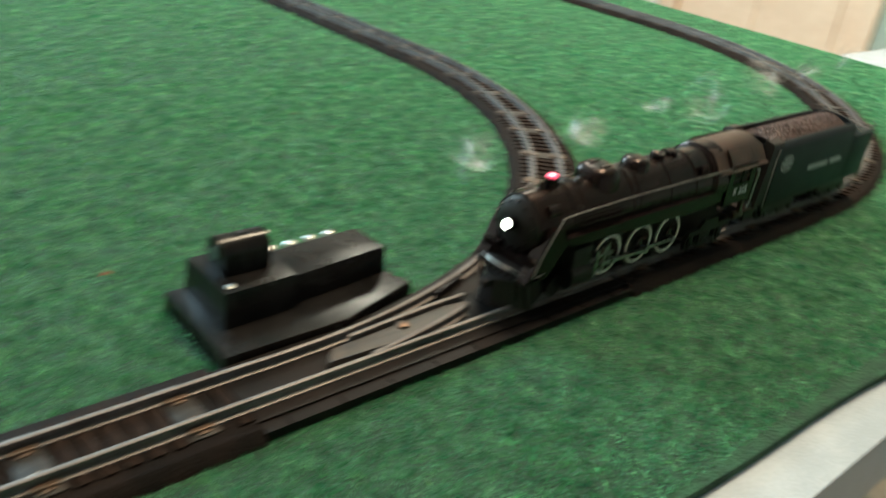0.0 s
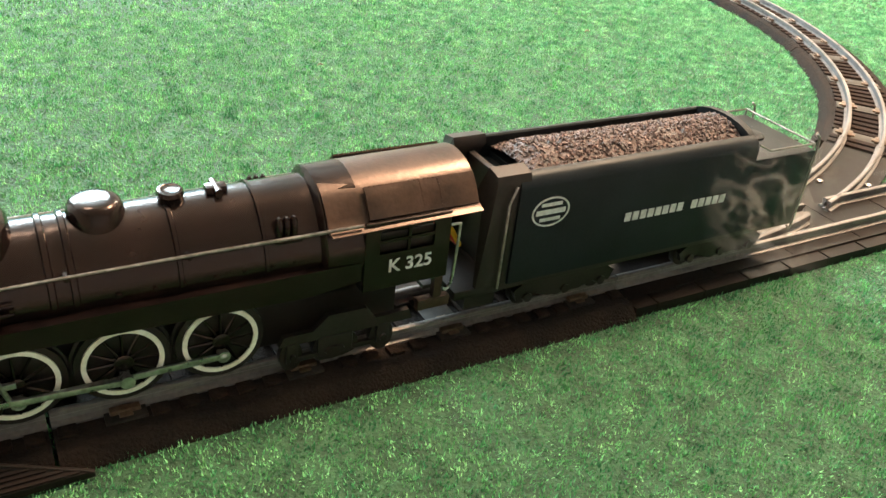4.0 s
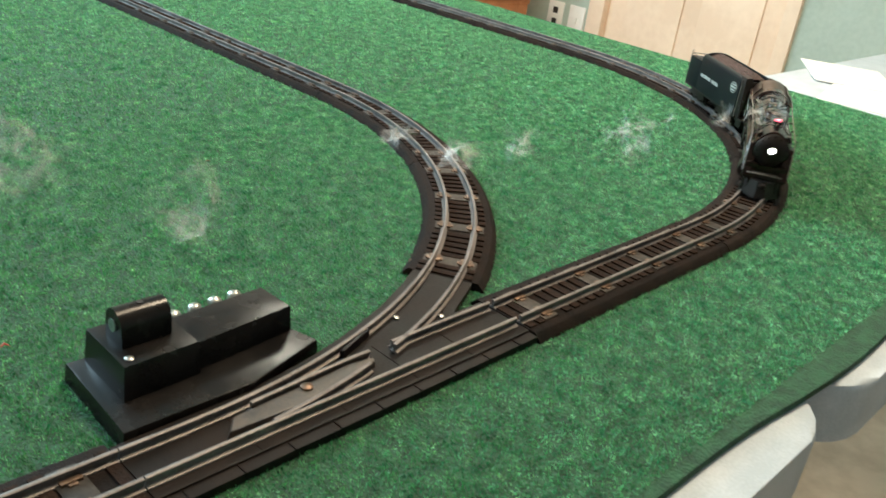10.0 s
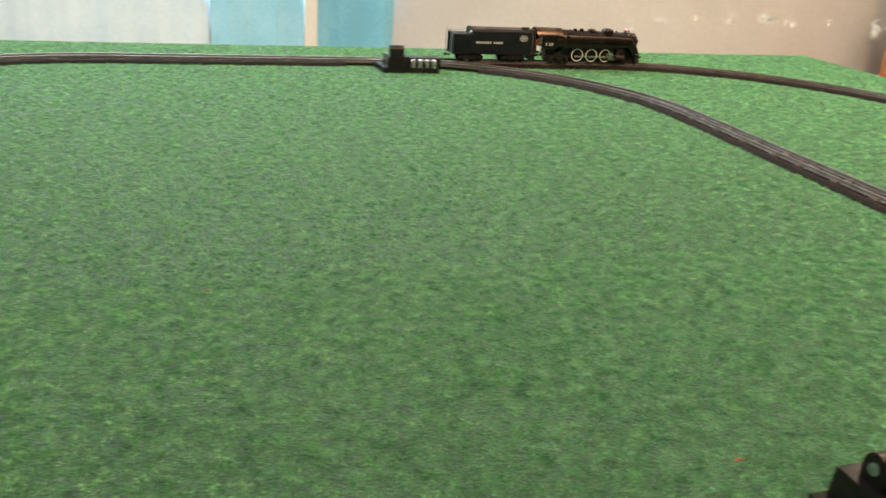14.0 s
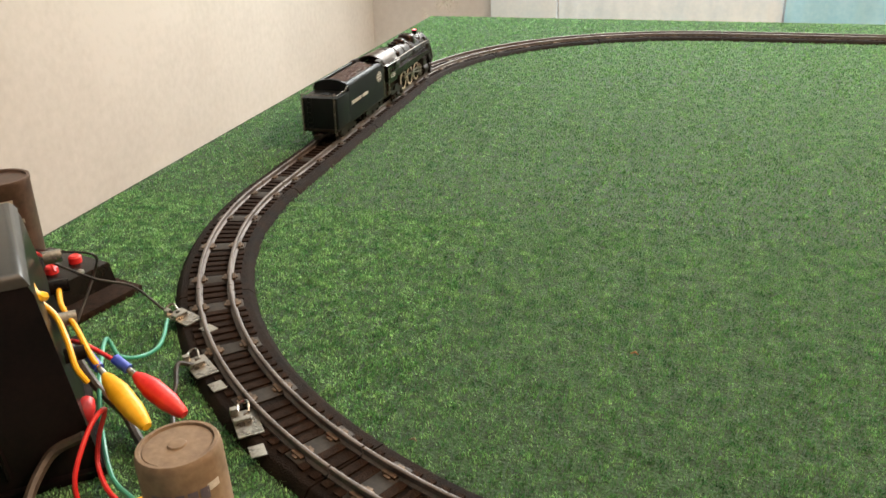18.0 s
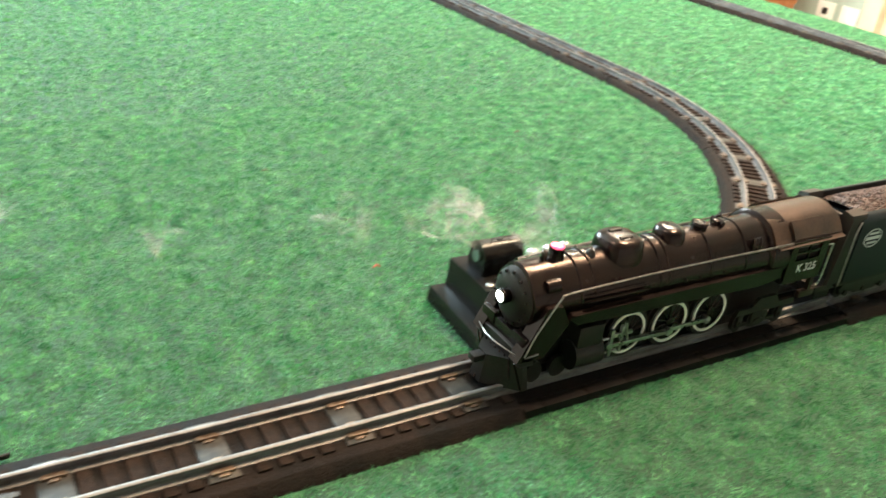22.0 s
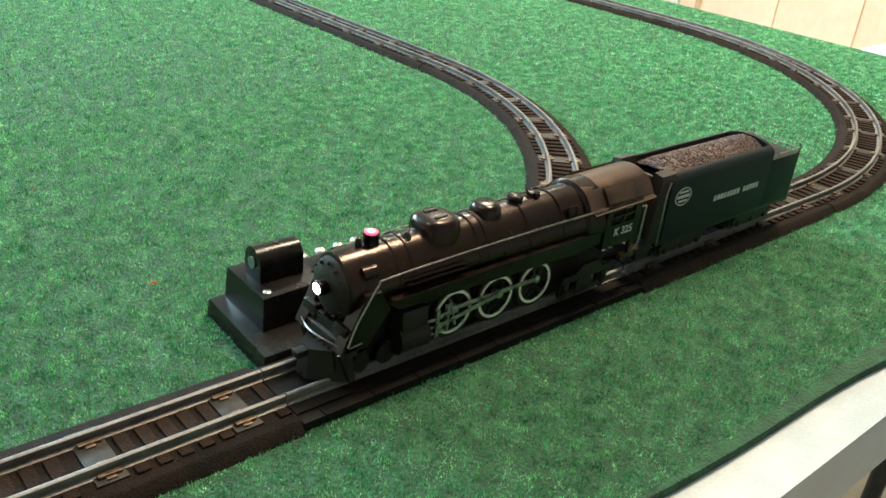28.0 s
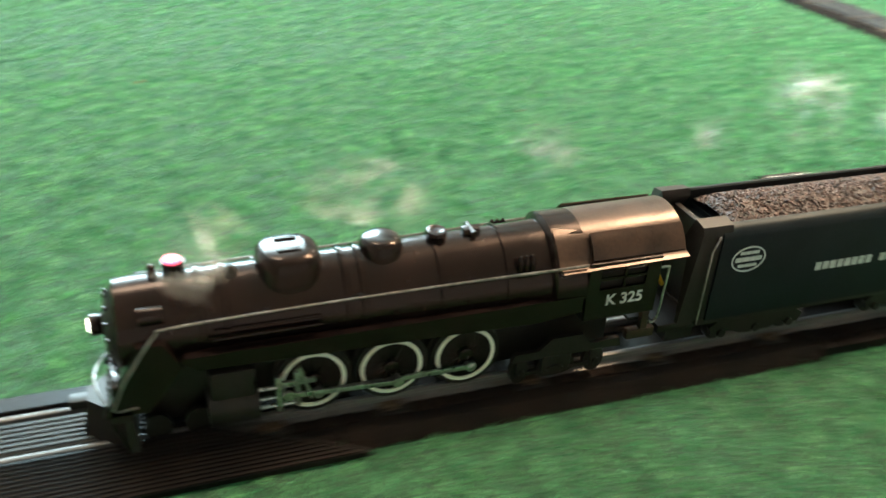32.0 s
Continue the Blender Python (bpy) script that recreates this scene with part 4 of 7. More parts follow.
def locomotive():
    ob = thing("steam_locomotive", "black model steam locomotive with white-rimmed driving wheels", "model locomotive")
    bm = bmesh.new()
    prof = [(0.0205, 0.0120), (0.0205, 0.0158), (0.0215, 0.0170), (0.0300, 0.0174)]
    for x, r in ((0.052, 0.0175), (0.0605, 0.0176), (0.1100, 0.0181), (0.1160, 0.0182), (0.1480, 0.0187), (0.1795, 0.0192)):
        prof += [(x, r), (x + 0.0004, r + 0.0006), (x + 0.0018, r + 0.0006), (x + 0.0022, r)]
    prof += [(0.2060, 0.0196), (0.2140, 0.0198), (0.2140, 0.0140)]
    lathe(bm, (0, 0, BOILER_Z), (1, 0, 0), prof, 36)
    part("boiler", bm, LOCO, ob, "satin black banded boiler")
    bm = bmesh.new()
    lathe(bm, (0.0150, 0, BOILER_Z), (1, 0, 0), [(0, 0.0062), (0.0012, 0.0110), (0.0045, 0.0150), (0.0062, 0.0163)], 32)
    part("smokebox_door", bm, RUNNING, ob, "black smokebox door")
    bm = bmesh.new()
    for k in range(14):
        a = 2 * math.pi * k / 14
        rod(bm, (0.0178, 0.0138 * math.sin(a), BOILER_Z + 0.0138 * math.cos(a)), (0.0162, 0.0138 * math.sin(a), BOILER_Z + 0.0138 * math.cos(a)), 0.0008, 0.0006, 6)
    part("door_bolt", bm, LOCO, ob)
    bm = bmesh.new()
    lathe(bm, (0.0085, 0, BOILER_Z + 0.0015), (1, 0, 0), [(0, 0.0040), (0.0005, 0.0044), (0.0060, 0.0042), (0.0078, 0.0030)], 18)
    lamp = part("headlight", bm, LOCO, ob)
    bm = bmesh.new()
    lathe(bm, (0.0078, 0, BOILER_Z + 0.0015), (1, 0, 0), [(0, 0.0014), (0.0004, 0.0030), (0.0012, 0.0036)], 16)
    part("headlight_lens", bm, HEADLIGHT, lamp, "lit warm white headlight")
    top = BOILER_Z + 0.0170
    bm = bmesh.new()
    lathe(bm, (0.0455, 0, top - 0.0008), (0, 0, 1), [(0, 0.0054), (0.0010, 0.0043), (0.0042, 0.0040), (0.0050, 0.0043), (0.0056, 0.0043), (0.0056, 0.0030), (0.0036, 0.0028)], 20)
    stack = part("smokestack", bm, LOCO, ob)
    bm = bmesh.new()
    lathe(bm, (0.0455, 0, top + 0.0044), (0, 0, 1), [(0, 0.0030), (0.0008, 0.0037), (0.0013, 0.0034), (0.0013, 0.0022)], 16)
    part("stack_glow", bm, STACKGLOW, stack, "glowing red smoke unit")
    bm = bmesh.new()
    lathe(bm, (0.0455, 0, top + 0.0048), (0, 0, 1), [(0, 0.0022), (0.0011, 0.0019), (0.0014, 0.0008)], 14)
    part("glow_core", bm, STACKCORE, stack, "pale pink core of the smoke unit")
    bm = bmesh.new()
    lathe(bm, (0.0372, 0.0, top - 0.001), (0, 0, 1), [(0, 0.0026), (0.0030, 0.0018), (0.0048, 0.0016), (0.0054, 0.0006)], 10)
    part("whistle", bm, LOCO, ob)
    for y in (-0.0125, 0.0125):
        bm = bmesh.new()
        rod(bm, (0.0300, y, BOILER_Z + 0.0105), (0.0395, y, BOILER_Z + 0.0105), 0.0034, 0.0034, 12)
        part("feedwater_heater", bm, LOCO, ob)
    bm = bmesh.new()
    lathe(bm, (0.0645, -0.0035, top - 0.001), (0, 0, 1), [(0, 0.0030), (0.0020, 0.0026), (0.0035, 0.0010)], 10)
    part("bell", bm, TINPLATE, ob, "small dull metal bell")
    for x0, x1, zz, wy, sq, name in ((0.0735, 0.1040, 0.0764, 0.0122, 0.74, "sand_dome"), (0.1185, 0.1345, 0.0758, 0.0090, 0.95, "steam_dome")):
        cx, hx = (x0 + x1) / 2, (x1 - x0) / 2
        bm = bmesh.new()
        rows = []
        for z, k in ((BOILER_Z + 0.012, 1.06), (zz - 0.0062, 1.02), (zz - 0.0050, 1.0), (zz - 0.0030, 0.97), (zz - 0.0014, 0.89), (zz - 0.0004, 0.74), (zz, 0.5)):
            rows.append([bm.verts.new((cx + hx * k * math.copysign(abs(math.cos(a)) ** sq, math.cos(a)), wy * k * math.copysign(abs(math.sin(a)) ** sq, math.sin(a)), z)) for a in np.linspace(0, 2 * math.pi, 29)[:-1]])
        for a, b in zip(rows, rows[1:]):
            for i in range(28):
                bm.faces.new((a[i], a[(i + 1) % 28], b[(i + 1) % 28], b[i]))
        bm.faces.new(rows[-1])
        dome = part(name, bm, LOCO, ob, "glossy black dome", 50)
        if name == "sand_dome":
            for y in (-0.0045, 0.0045):
                bm = bmesh.new()
                box(bm, cx - 0.0052, cx + 0.0052, y - 0.0010, y + 0.0010, zz - 0.0004, zz + 0.0006, 0.0002)
                part("hatch_slot", bm, RUNNING, dome)
    bm = bmesh.new()
    lathe(bm, (0.1515, 0.0, BOILER_Z + 0.0170), (0, 0, 1), [(0, 0.0050), (0.0026, 0.0047), (0.0034, 0.0051), (0.0046, 0.0046), (0.0048, 0.0036), (0.0044, 0.0030), (0.0046, 0.0008)], 16)
    part("safety_valve_turret", bm, LOCO, ob)
    bm = bmesh.new()
    box(bm, 0.1640, 0.1720, -0.0022, 0.0022, BOILER_Z + 0.0178, BOILER_Z + 0.0212, 0.0008)
    rod(bm, (0.1680, -0.0045, BOILER_Z + 0.0200), (0.1680, 0.0045, BOILER_Z + 0.0200), 0.0015, 0.0015, 8)
    part("pop_valve", bm, LOCO, ob)
    for y in (-1, 1):
        bm = bmesh.new()
        for k in range(3):
            lathe(bm, (0.1880 + 0.0036 * k, y * 0.0158, 0.0632), (0, 0, 1), [(0, 0.0019), (0.0030, 0.0021), (0.0050, 0.0018), (0.0060, 0.0008)], 10)
        box(bm, 0.1855, 0.1985, y * 0.0172 - 0.0014, y * 0.0172 + 0.0014, 0.0618, 0.0634, 0.0004)
        part("air_pump", bm, LOCO, ob)
    # running boards with their side skirts
    for y in (-1, 1):
        bm = bmesh.new()
        prof = [(0.0440, 0.0470), (0.0460, 0.0490), (0.2140, 0.0500), (0.2140, 0.0420), (0.2000, 0.0400), (0.0500, 0.0425)]
        a = [bm.verts.new((x, y * 0.0212, z)) for x, z in prof]
        b = [bm.verts.new((x, y * 0.0150, z)) for x, z in prof]
        for i in range(len(prof)):
            bm.faces.new((a[i], a[(i + 1) % len(prof)], b[(i + 1) % len(prof)], b[i]))
        bm.faces.new(a)
        bm.faces.new(b[::-1])
        part("running_board", bm, LOCO, ob, "black running board")
        # thin flat strip, shaped to catch light along the board's edge
        bm = bmesh.new()
        v = [bm.verts.new((x, y * a, z)) for x, z in ((0.046, 0.0489), (0.214, 0.0499)) for a, z in ((0.0180, z + 0.0004), (0.0220, z), (0.0220, z - 0.0010), (0.0180, z - 0.0010))]
        for f in ((0, 1, 5, 4), (1, 2, 6, 5), (2, 3, 7, 6), (3, 0, 4, 7), (0, 3, 2, 1), (4, 5, 6, 7)):
            bm.faces.new([v[i] for i in f])
        part("board_edge", bm, LOCO, ob, "flat black running board edge")
        bm = bmesh.new()
        prof = [(0.0100, 0.0300), (0.0300, 0.0300), (0.0450, 0.0440), (0.0380, 0.0560), (0.0280, 0.0560)]
        a = [bm.verts.new((x, y * 0.0205, z)) for x, z in prof]
        b = [bm.verts.new((x, y * 0.0130, z)) for x, z in prof]
        for i in range(5):
            bm.faces.new((a[i], a[(i + 1) % 5], b[(i + 1) % 5], b[i]))
        bm.faces.new(a)
        bm.faces.new(b[::-1])
        part("smoke_deflector", bm, LOCO, ob, "sloping black front plate")
        bm = bmesh.new()
        tube(bm, spline([(0.2135, y * 0.0222, 0.0660), (0.150, y * 0.0206, 0.0654), (0.090, y * 0.0203, 0.0648), (0.0420, y * 0.0202, 0.0632), (0.0355, y * 0.0205, 0.0608), (0.0260, y * 0.0210, 0.0480), (0.0150, y * 0.0212, 0.0330)], 5), 0.0005, 6)
        hand = part("handrail", bm, WIRE_RAIL, ob, "thin wire handrail")
        for x in (0.075, 0.115, 0.152, 0.190):
            bm = bmesh.new()
            rod(bm, (x, y * 0.0170, 0.0640), (x, y * 0.0206, 0.0640), 0.0010, 0.0008, 6)
            part("stanchion", bm, LOCO, hand)
        bm = bmesh.new()
        box(bm, 0.0545, 0.0985, y * 0.0190 - 0.0008, y * 0.0190 + 0.0008, 0.0535, 0.0540)
        tube(bm, [(0.056, y * 0.0196, 0.0540), (0.100, y * 0.0196, 0.0544), (0.100, y * 0.0196, 0.0575), (0.056, y * 0.0190, 0.0570)], 0.0005, 5)
        part("boiler_pipe", bm, LOCO, ob)
        bm = bmesh.new()
        for k in range(7):
            rod(bm, (0.128 + 0.011 * k, y * 0.0188, 0.0535), (0.128 + 0.011 * k, y * 0.0197, 0.0535), 0.0009, 0.0007, 6)
        part("washout_plug", bm, LOCO, ob)
        bm = bmesh.new()
        rod(bm, (0.052, y * 0.0165, 0.0250), (0.0700, y * 0.0165, 0.0250), 0.0070, 0.0070, 18)
        box(bm, 0.0530, 0.0690, y * 0.0145 - 0.0065, y * 0.0145 + 0.0065, 0.0270, 0.0400, 0.0012)
        part("cylinder", bm, RUNNING, ob, "black steam cylinder block")
        bm = bmesh.new()
        rod(bm, (0.070, y * 0.0178, 0.0255), (0.0880, y * 0.0178, 0.0255), 0.0007, 0.0007, 8)
        rod(bm, (0.070, y * 0.0178, 0.0220), (0.0880, y * 0.0178, 0.0220), 0.0008, 0.0008, 8)
        rod(bm, (0.070, y * 0.0178, 0.0295), (0.0850, y * 0.0178, 0.0295), 0.0008, 0.0008, 8)
        part("crosshead_guide", bm, NICKEL, ob, "nickel guide bars")
        bm = bmesh.new()
        box(bm, 0.0770, 0.0800, y * 0.0182 - 0.0012, y * 0.0182 + 0.0012, 0.0200, 0.0340, 0.0005)
        box(bm, 0.0860, 0.0885, y * 0.0182 - 0.0012, y * 0.0182 + 0.0012, 0.0215, 0.0350, 0.0005)
        box(bm, 0.0780, 0.0960, y * 0.0186 - 0.0008, y * 0.0186 + 0.0008, 0.0300, 0.0318, 0.0004)
        rod(bm, (0.0940, y * 0.0190, 0.0240), (0.0880, y * 0.0190, 0.0370), 0.0010, 0.0010, 8)
        part("valve_gear", bm, NICKEL, ob, "nickel valve gear links")
        # cab side, with its window bars
        bm = bmesh.new()
        out = [(0.2140, 0.0385), (0.2560, 0.0385), (0.2560, 0.0660), (0.2140, 0.0660)]
        hole = [(0.2210, 0.0520), (0.2480, 0.0520), (0.2480, 0.0625), (0.2210, 0.0625)]
        ring = [[bm.verts.new((x, y * w, z)) for x, z in line] for w in (0.0209, 0.0223) for line in (out, hole)]
        for i in range(4):
            k = (i + 1) % 4
            for a, b in ((0, 1), (2, 3), (0, 2), (1, 3)):
                bm.faces.new((ring[a][i], ring[a][k], ring[b][k], ring[b][i]))
        cab = part("cab_side", bm, LOCO, ob, "black cab side with barred window")
        for x0, x1, z0, z1 in ((0.2348, 0.2362, 0.0519, 0.0626), (0.2209, 0.2481, 0.0568, 0.0580)):
            bm = bmesh.new()
            box(bm, x0, x1, y * 0.0216 - 0.0005, y * 0.0216 + 0.0005, z0, z1)
            part("window_bar", bm, LOCO, cab)
        bm = bmesh.new()
        tube(bm, spline([(0.2560, y * 0.0222, 0.0598), (0.2590, y * 0.0226, 0.0600), (0.2596, y * 0.0226, 0.0580), (0.2588, y * 0.0226, 0.0380), (0.2568, y * 0.0226, 0.0340), (0.2545, y * 0.0226, 0.0345)], 5), 0.0006, 6)
        part("grab_iron", bm, NICKEL, ob, "bright wire grab iron")
        m = pose(0.2405, -0.0224, 0.0492, 90) if y < 0 else pose(0.2405, 0.0224, 0.0492, 90, 0, 180)
        words("K 325", 0.0073, LETTER, ob, m, "white road number", 0.0001, 0, 0.00012)
        bm = bmesh.new()
        for k in range(3):
            rod(bm, (0.193 + 0.017 * k, y * 0.0160, RAIL + 0.0062), (0.193 + 0.017 * k, y * 0.0185, RAIL + 0.0062), 0.0062 - 0.001 * (k == 1), None, 16)
        prism_z = [(0.186, 0.0235), (0.1885, 0.0268), (0.2040, 0.0268), (0.2090, 0.0315), (0.2180, 0.0315), (0.2230, 0.0268), (0.2400, 0.0272), (0.2420, 0.0235)]
        a = [bm.verts.new((x, y * 0.0198, z)) for x, z in prism_z]
        b = [bm.verts.new((x, y * 0.0176, z)) for x, z in prism_z]
        for i in range(8):
            bm.faces.new((a[i], a[(i + 1) % 8], b[(i + 1) % 8], b[i]))
        bm.faces.new(a)
        bm.faces.new(b[::-1])
        for x in (0.193, 0.210, 0.227):
            box(bm, x - 0.0032, x + 0.0032, y * 0.0190 - 0.0012, y * 0.0190 + 0.0012, RAIL + 0.0040, 0.0240, 0.0006)
            rod(bm, (x, y * 0.0186, RAIL + 0.0064), (x, y * 0.0210, RAIL + 0.0064), 0.0022, 0.0016, 10)
        box(bm, 0.1960, 0.2240, y * 0.0182 - 0.0010, y * 0.0182 + 0.0010, RAIL + 0.0036, RAIL + 0.0056, 0.0004)
        part("trailing_truck", bm, RUNNING, ob, "black trailing truck frame")
        bm = bmesh.new()
        for x in (0.032, 0.049):
            rod(bm, (x, y * 0.0118, RAIL + 0.0058), (x, y * 0.0140, RAIL + 0.0058), 0.0058, None, 16)
        part("pilot_wheel", bm, RUNNING, ob)
        bm = bmesh.new()
        box(bm, 0.2440, 0.2600, y * 0.0190 - 0.0016, y * 0.0190 + 0.0016, 0.0260, 0.0300, 0.0006)
        box(bm, 0.2520, 0.2560, y * 0.0190 - 0.0014, y * 0.0190 + 0.0014, 0.0300, 0.0390)
        part("cab_step", bm, ROOFM, ob)
    # cab roof
    bm = bmesh.new()
    arc = [(0.0232 * math.sin(a), 0.0535 + 0.0212 * math.cos(a)) for a in np.linspace(-1.0, 1.0, 19)]
    arc = [(-0.0236, 0.0636)] + arc + [(0.0236, 0.0636)]
    inn = [(y * 0.95, z - 0.0010) for y, z in arc]
    ring = arc + inn[::-1]
    rows = [[bm.verts.new((x, y, z + dz)) for y, z in ring] for x, dz in ((0.2085, 0.0004), (0.2655, 0.0012))]
    for i in range(len(ring)):
        bm.faces.new((rows[0][i], rows[0][(i + 1) % len(ring)], rows[1][(i + 1) % len(ring)], rows[1][i]))
    for r in rows:
        for i in range(len(arc) - 1):
            bm.faces.new((r[i], r[i + 1], r[len(ring) - 2 - i], r[len(ring) - 1 - i]))
    roof = part("cab_roof", bm, ROOFM, ob, "black riveted cab roof with warm lamp sheen in its colour")
    for y in (-1, 1):
        bm = bmesh.new()
        for k in range(8):
            a = 0.62 + 0.05 * k
            p0 = Vector((0.2165, y * 0.0236 * math.sin(a), 0.0548 + 0.0216 * math.cos(a)))
            rod(bm, p0 + Vector((0.0265, 0, 0)), p0 + Vector((0.0265, y * 0.0004, 0.0004)), 0.0005, 0.0003, 5)
            rod(bm, p0 + Vector((0.0355, 0, 0)), p0 + Vector((0.0355, y * 0.0004, 0.0004)), 0.0005, 0.0003, 5)
        for k in range(14):
            p0 = Vector((0.219 + 0.0024 * k, y * 0.0236 * math.sin(0.6), 0.0548 + 0.0216 * math.cos(0.6)))
            rod(bm, p0, p0 + Vector((0, y * 0.0004, 0.0005)), 0.0005, 0.0003, 5)
        part("rivet_row", bm, ROOFM, roof)
        bm = bmesh.new()
        a0, a1 = 0.60, 1.02
        pts = []
        for a in np.linspace(a0, a1, 5):
            pts.append((y * 0.0240 * math.sin(a), 0.0550 + 0.0219 * math.cos(a)))
        rr = [[bm.verts.new((x, yy, zz)) for yy, zz in pts] for x in (0.2165, 0.2652)]
        rb = [[bm.verts.new((x, yy * 0.97, zz - 0.0006)) for yy, zz in pts] for x in (0.2165, 0.2652)]
        for i in range(4):
            bm.faces.new((rr[0][i], rr[0][i + 1], rr[1][i + 1], rr[1][i]))
            bm.faces.new((rb[0][i], rb[0][i + 1], rr[0][i + 1], rr[0][i]))
            bm.faces.new((rb[1][i], rb[1][i + 1], rr[1][i + 1], rr[1][i]))
        bm.faces.new((rb[0][0], rr[0][0], rr[1][0], rb[1][0]))
        bm.faces.new((rb[0][4], rr[0][4], rr[1][4], rb[1][4]))
        part("roof_hatch", bm, ROOFM, roof)
    bm = bmesh.new()
    lathe(bm, (0.2075, 0, BOILER_Z), (1, 0, 0), [(0, 0.0196), (0.0008, 0.0218), (0.0065, 0.0222), (0.0072, 0.0200)], 36)
    part("firebox_collar", bm, LOCO, ob)
    bm = bmesh.new()
    box(bm, 0.2140, 0.2190, -0.0208, 0.0208, 0.0380, 0.0600)
    box(bm, 0.2200, 0.2490, -0.0200, 0.0200, 0.0390, 0.0600)
    part("backhead", bm, RUNNING, ob)
    for k, (c, lab) in enumerate(((WYEL, "orange wire"), (WRED, "red wire"), (WYEL, "orange wire"))):
        bm = bmesh.new()
        tube(bm, spline([(0.2200, -0.006 + 0.005 * k, 0.050), (0.2420, -0.008 + 0.007 * k, 0.056 - 0.003 * k), (0.2600, -0.002 + 0.004 * k, 0.050 - 0.003 * k), (0.2720, 0.000 + 0.002 * k, 0.036)], 6), 0.0010, 6)
        part("wire", bm, c, ob, lab)
    # frame and pilot
    bm = bmesh.new()
    box(bm, 0.0260, 0.2400, -0.0085, 0.0085, RAIL + 0.0050, 0.0420, 0.001)
    box(bm, 0.0700, 0.2120, -0.0145, 0.0145, 0.0375, 0.0470)
    part("chassis", bm, RUNNING, ob)
    bm = bmesh.new()
    prof = [(-0.0190, 0.0215), (0.0190, 0.0215), (0.0205, 0.0330), (-0.0205, 0.0330)]
    box(bm, 0.0130, 0.0240, -0.0205, 0.0205, 0.0270, 0.0335, 0.0010)
    prism(bm, [(0.0030, -0.0045), (0.0030, 0.0045), (0.0200, 0.0195), (0.0240, 0.0195), (0.0240, -0.0195), (0.0200, -0.0195)], RAIL + 0.0006, 0.0275, 0.86)
    pilot = part("pilot", bm, RUNNING, ob, "black sloping pilot")
    for k in range(9):
        bm = bmesh.new()
        f = -1 + k / 4
        x0 = 0.0030 + 0.0165 * abs(f) ** 1.4
        rod(bm, (x0, f * 0.0185, RAIL + 0.0012), (0.0120, f * 0.0168, 0.0280), 0.0007, 0.0007, 5)
        part("pilot_bar", bm, LOCO, pilot)
    bm = bmesh.new()
    box(bm, 0.0005, 0.0110, -0.0028, 0.0028, 0.0235, 0.0268, 0.0007)
    part("front_coupler", bm, RUNNING, ob)
    bm = bmesh.new()
    tube(bm, spline([(0.0255, -0.0212, 0.0330), (0.0150, -0.0195, 0.0318), (0.0085, -0.0100, 0.0330), (0.0070, 0.0, 0.0335), (0.0085, 0.0100, 0.0330), (0.0150, 0.0195, 0.0318), (0.0255, 0.0212, 0.0330)], 6), 0.0004, 6)
    part("front_handrail", bm, WIRE_RAIL, ob, "bright wire front handrail")
    bm = bmesh.new()
    prof = [(0.0130, 0.0335), (0.0240, 0.0335), (0.0240, 0.0560), (0.0200, 0.0560)]
    for y in (-0.0135, 0.0135):
        box(bm, 0.0150, 0.0260, y - 0.0055, y + 0.0055, 0.0335, 0.0400, 0.001)
    box(bm, 0.0160, 0.0300, -0.0150, 0.0150, 0.0330, 0.0385)
    part("front_deck", bm, LOCO, ob)
    true_size(ob)
    # driving wheels, side rods and main rods
    wheels, rods = [], []
    bm = bmesh.new()
    lathe(bm, (0, 0, -0.0016), (0, 0, 1), [(0, WHEEL_R - 0.0009), (0.0001, WHEEL_R + 0.0004), (0.0007, WHEEL_R + 0.0004), (0.0009, WHEEL_R - 0.0004), (0.0030, WHEEL_R - 0.0006), (0.0030, WHEEL_R - 0.0026), (0.0016, WHEEL_R - 0.0028)], 30)
    WH = mesh("wheel_rim", bm, RUNNING)
    bm = bmesh.new()
    n, ra, rb = 36, WHEEL_R - 0.0028, WHEEL_R - 0.0044
    for z0, z1 in ((0.0014, 0.0021),):
        q = [[bm.verts.new((r * math.cos(2 * math.pi * i / n), r * math.sin(2 * math.pi * i / n), z)) for i in range(n)] for r, z in ((ra, z0), (ra, z1), (rb, z1), (rb, z0))]
        for k in range(4):
            for i in range(n):
                bm.faces.new((q[k][i], q[k][(i + 1) % n], q[(k + 1) % 4][(i + 1) % n], q[(k + 1) % 4][i]))
    TY = mesh("tyre", bm, WHITEM)
    bm = bmesh.new()
    for k in range(12):
        a = 2 * math.pi * k / 12
        c, s_ = math.cos(a), math.sin(a)
        rod(bm, (0.002 * c, 0.002 * s_, 0.0017), ((rb - 0.0001) * c, (rb - 0.0001) * s_, 0.0017), 0.0006, 0.0004, 5)
    lathe(bm, (0, 0, 0.0006), (0, 0, 1), [(0, 0.0034), (0.0020, 0.0032), (0.0024, 0.0022)], 14)
    SP = mesh("spokes", bm, LOCO)
    bm = bmesh.new()
    lathe(bm, (CRANK, 0, 0.0012), (0, 0, 1), [(0, 0.0016), (0.0042, 0.0016), (0.0046, 0.0010)], 10)
    PIN = mesh("crank_pin", bm, NICKEL)
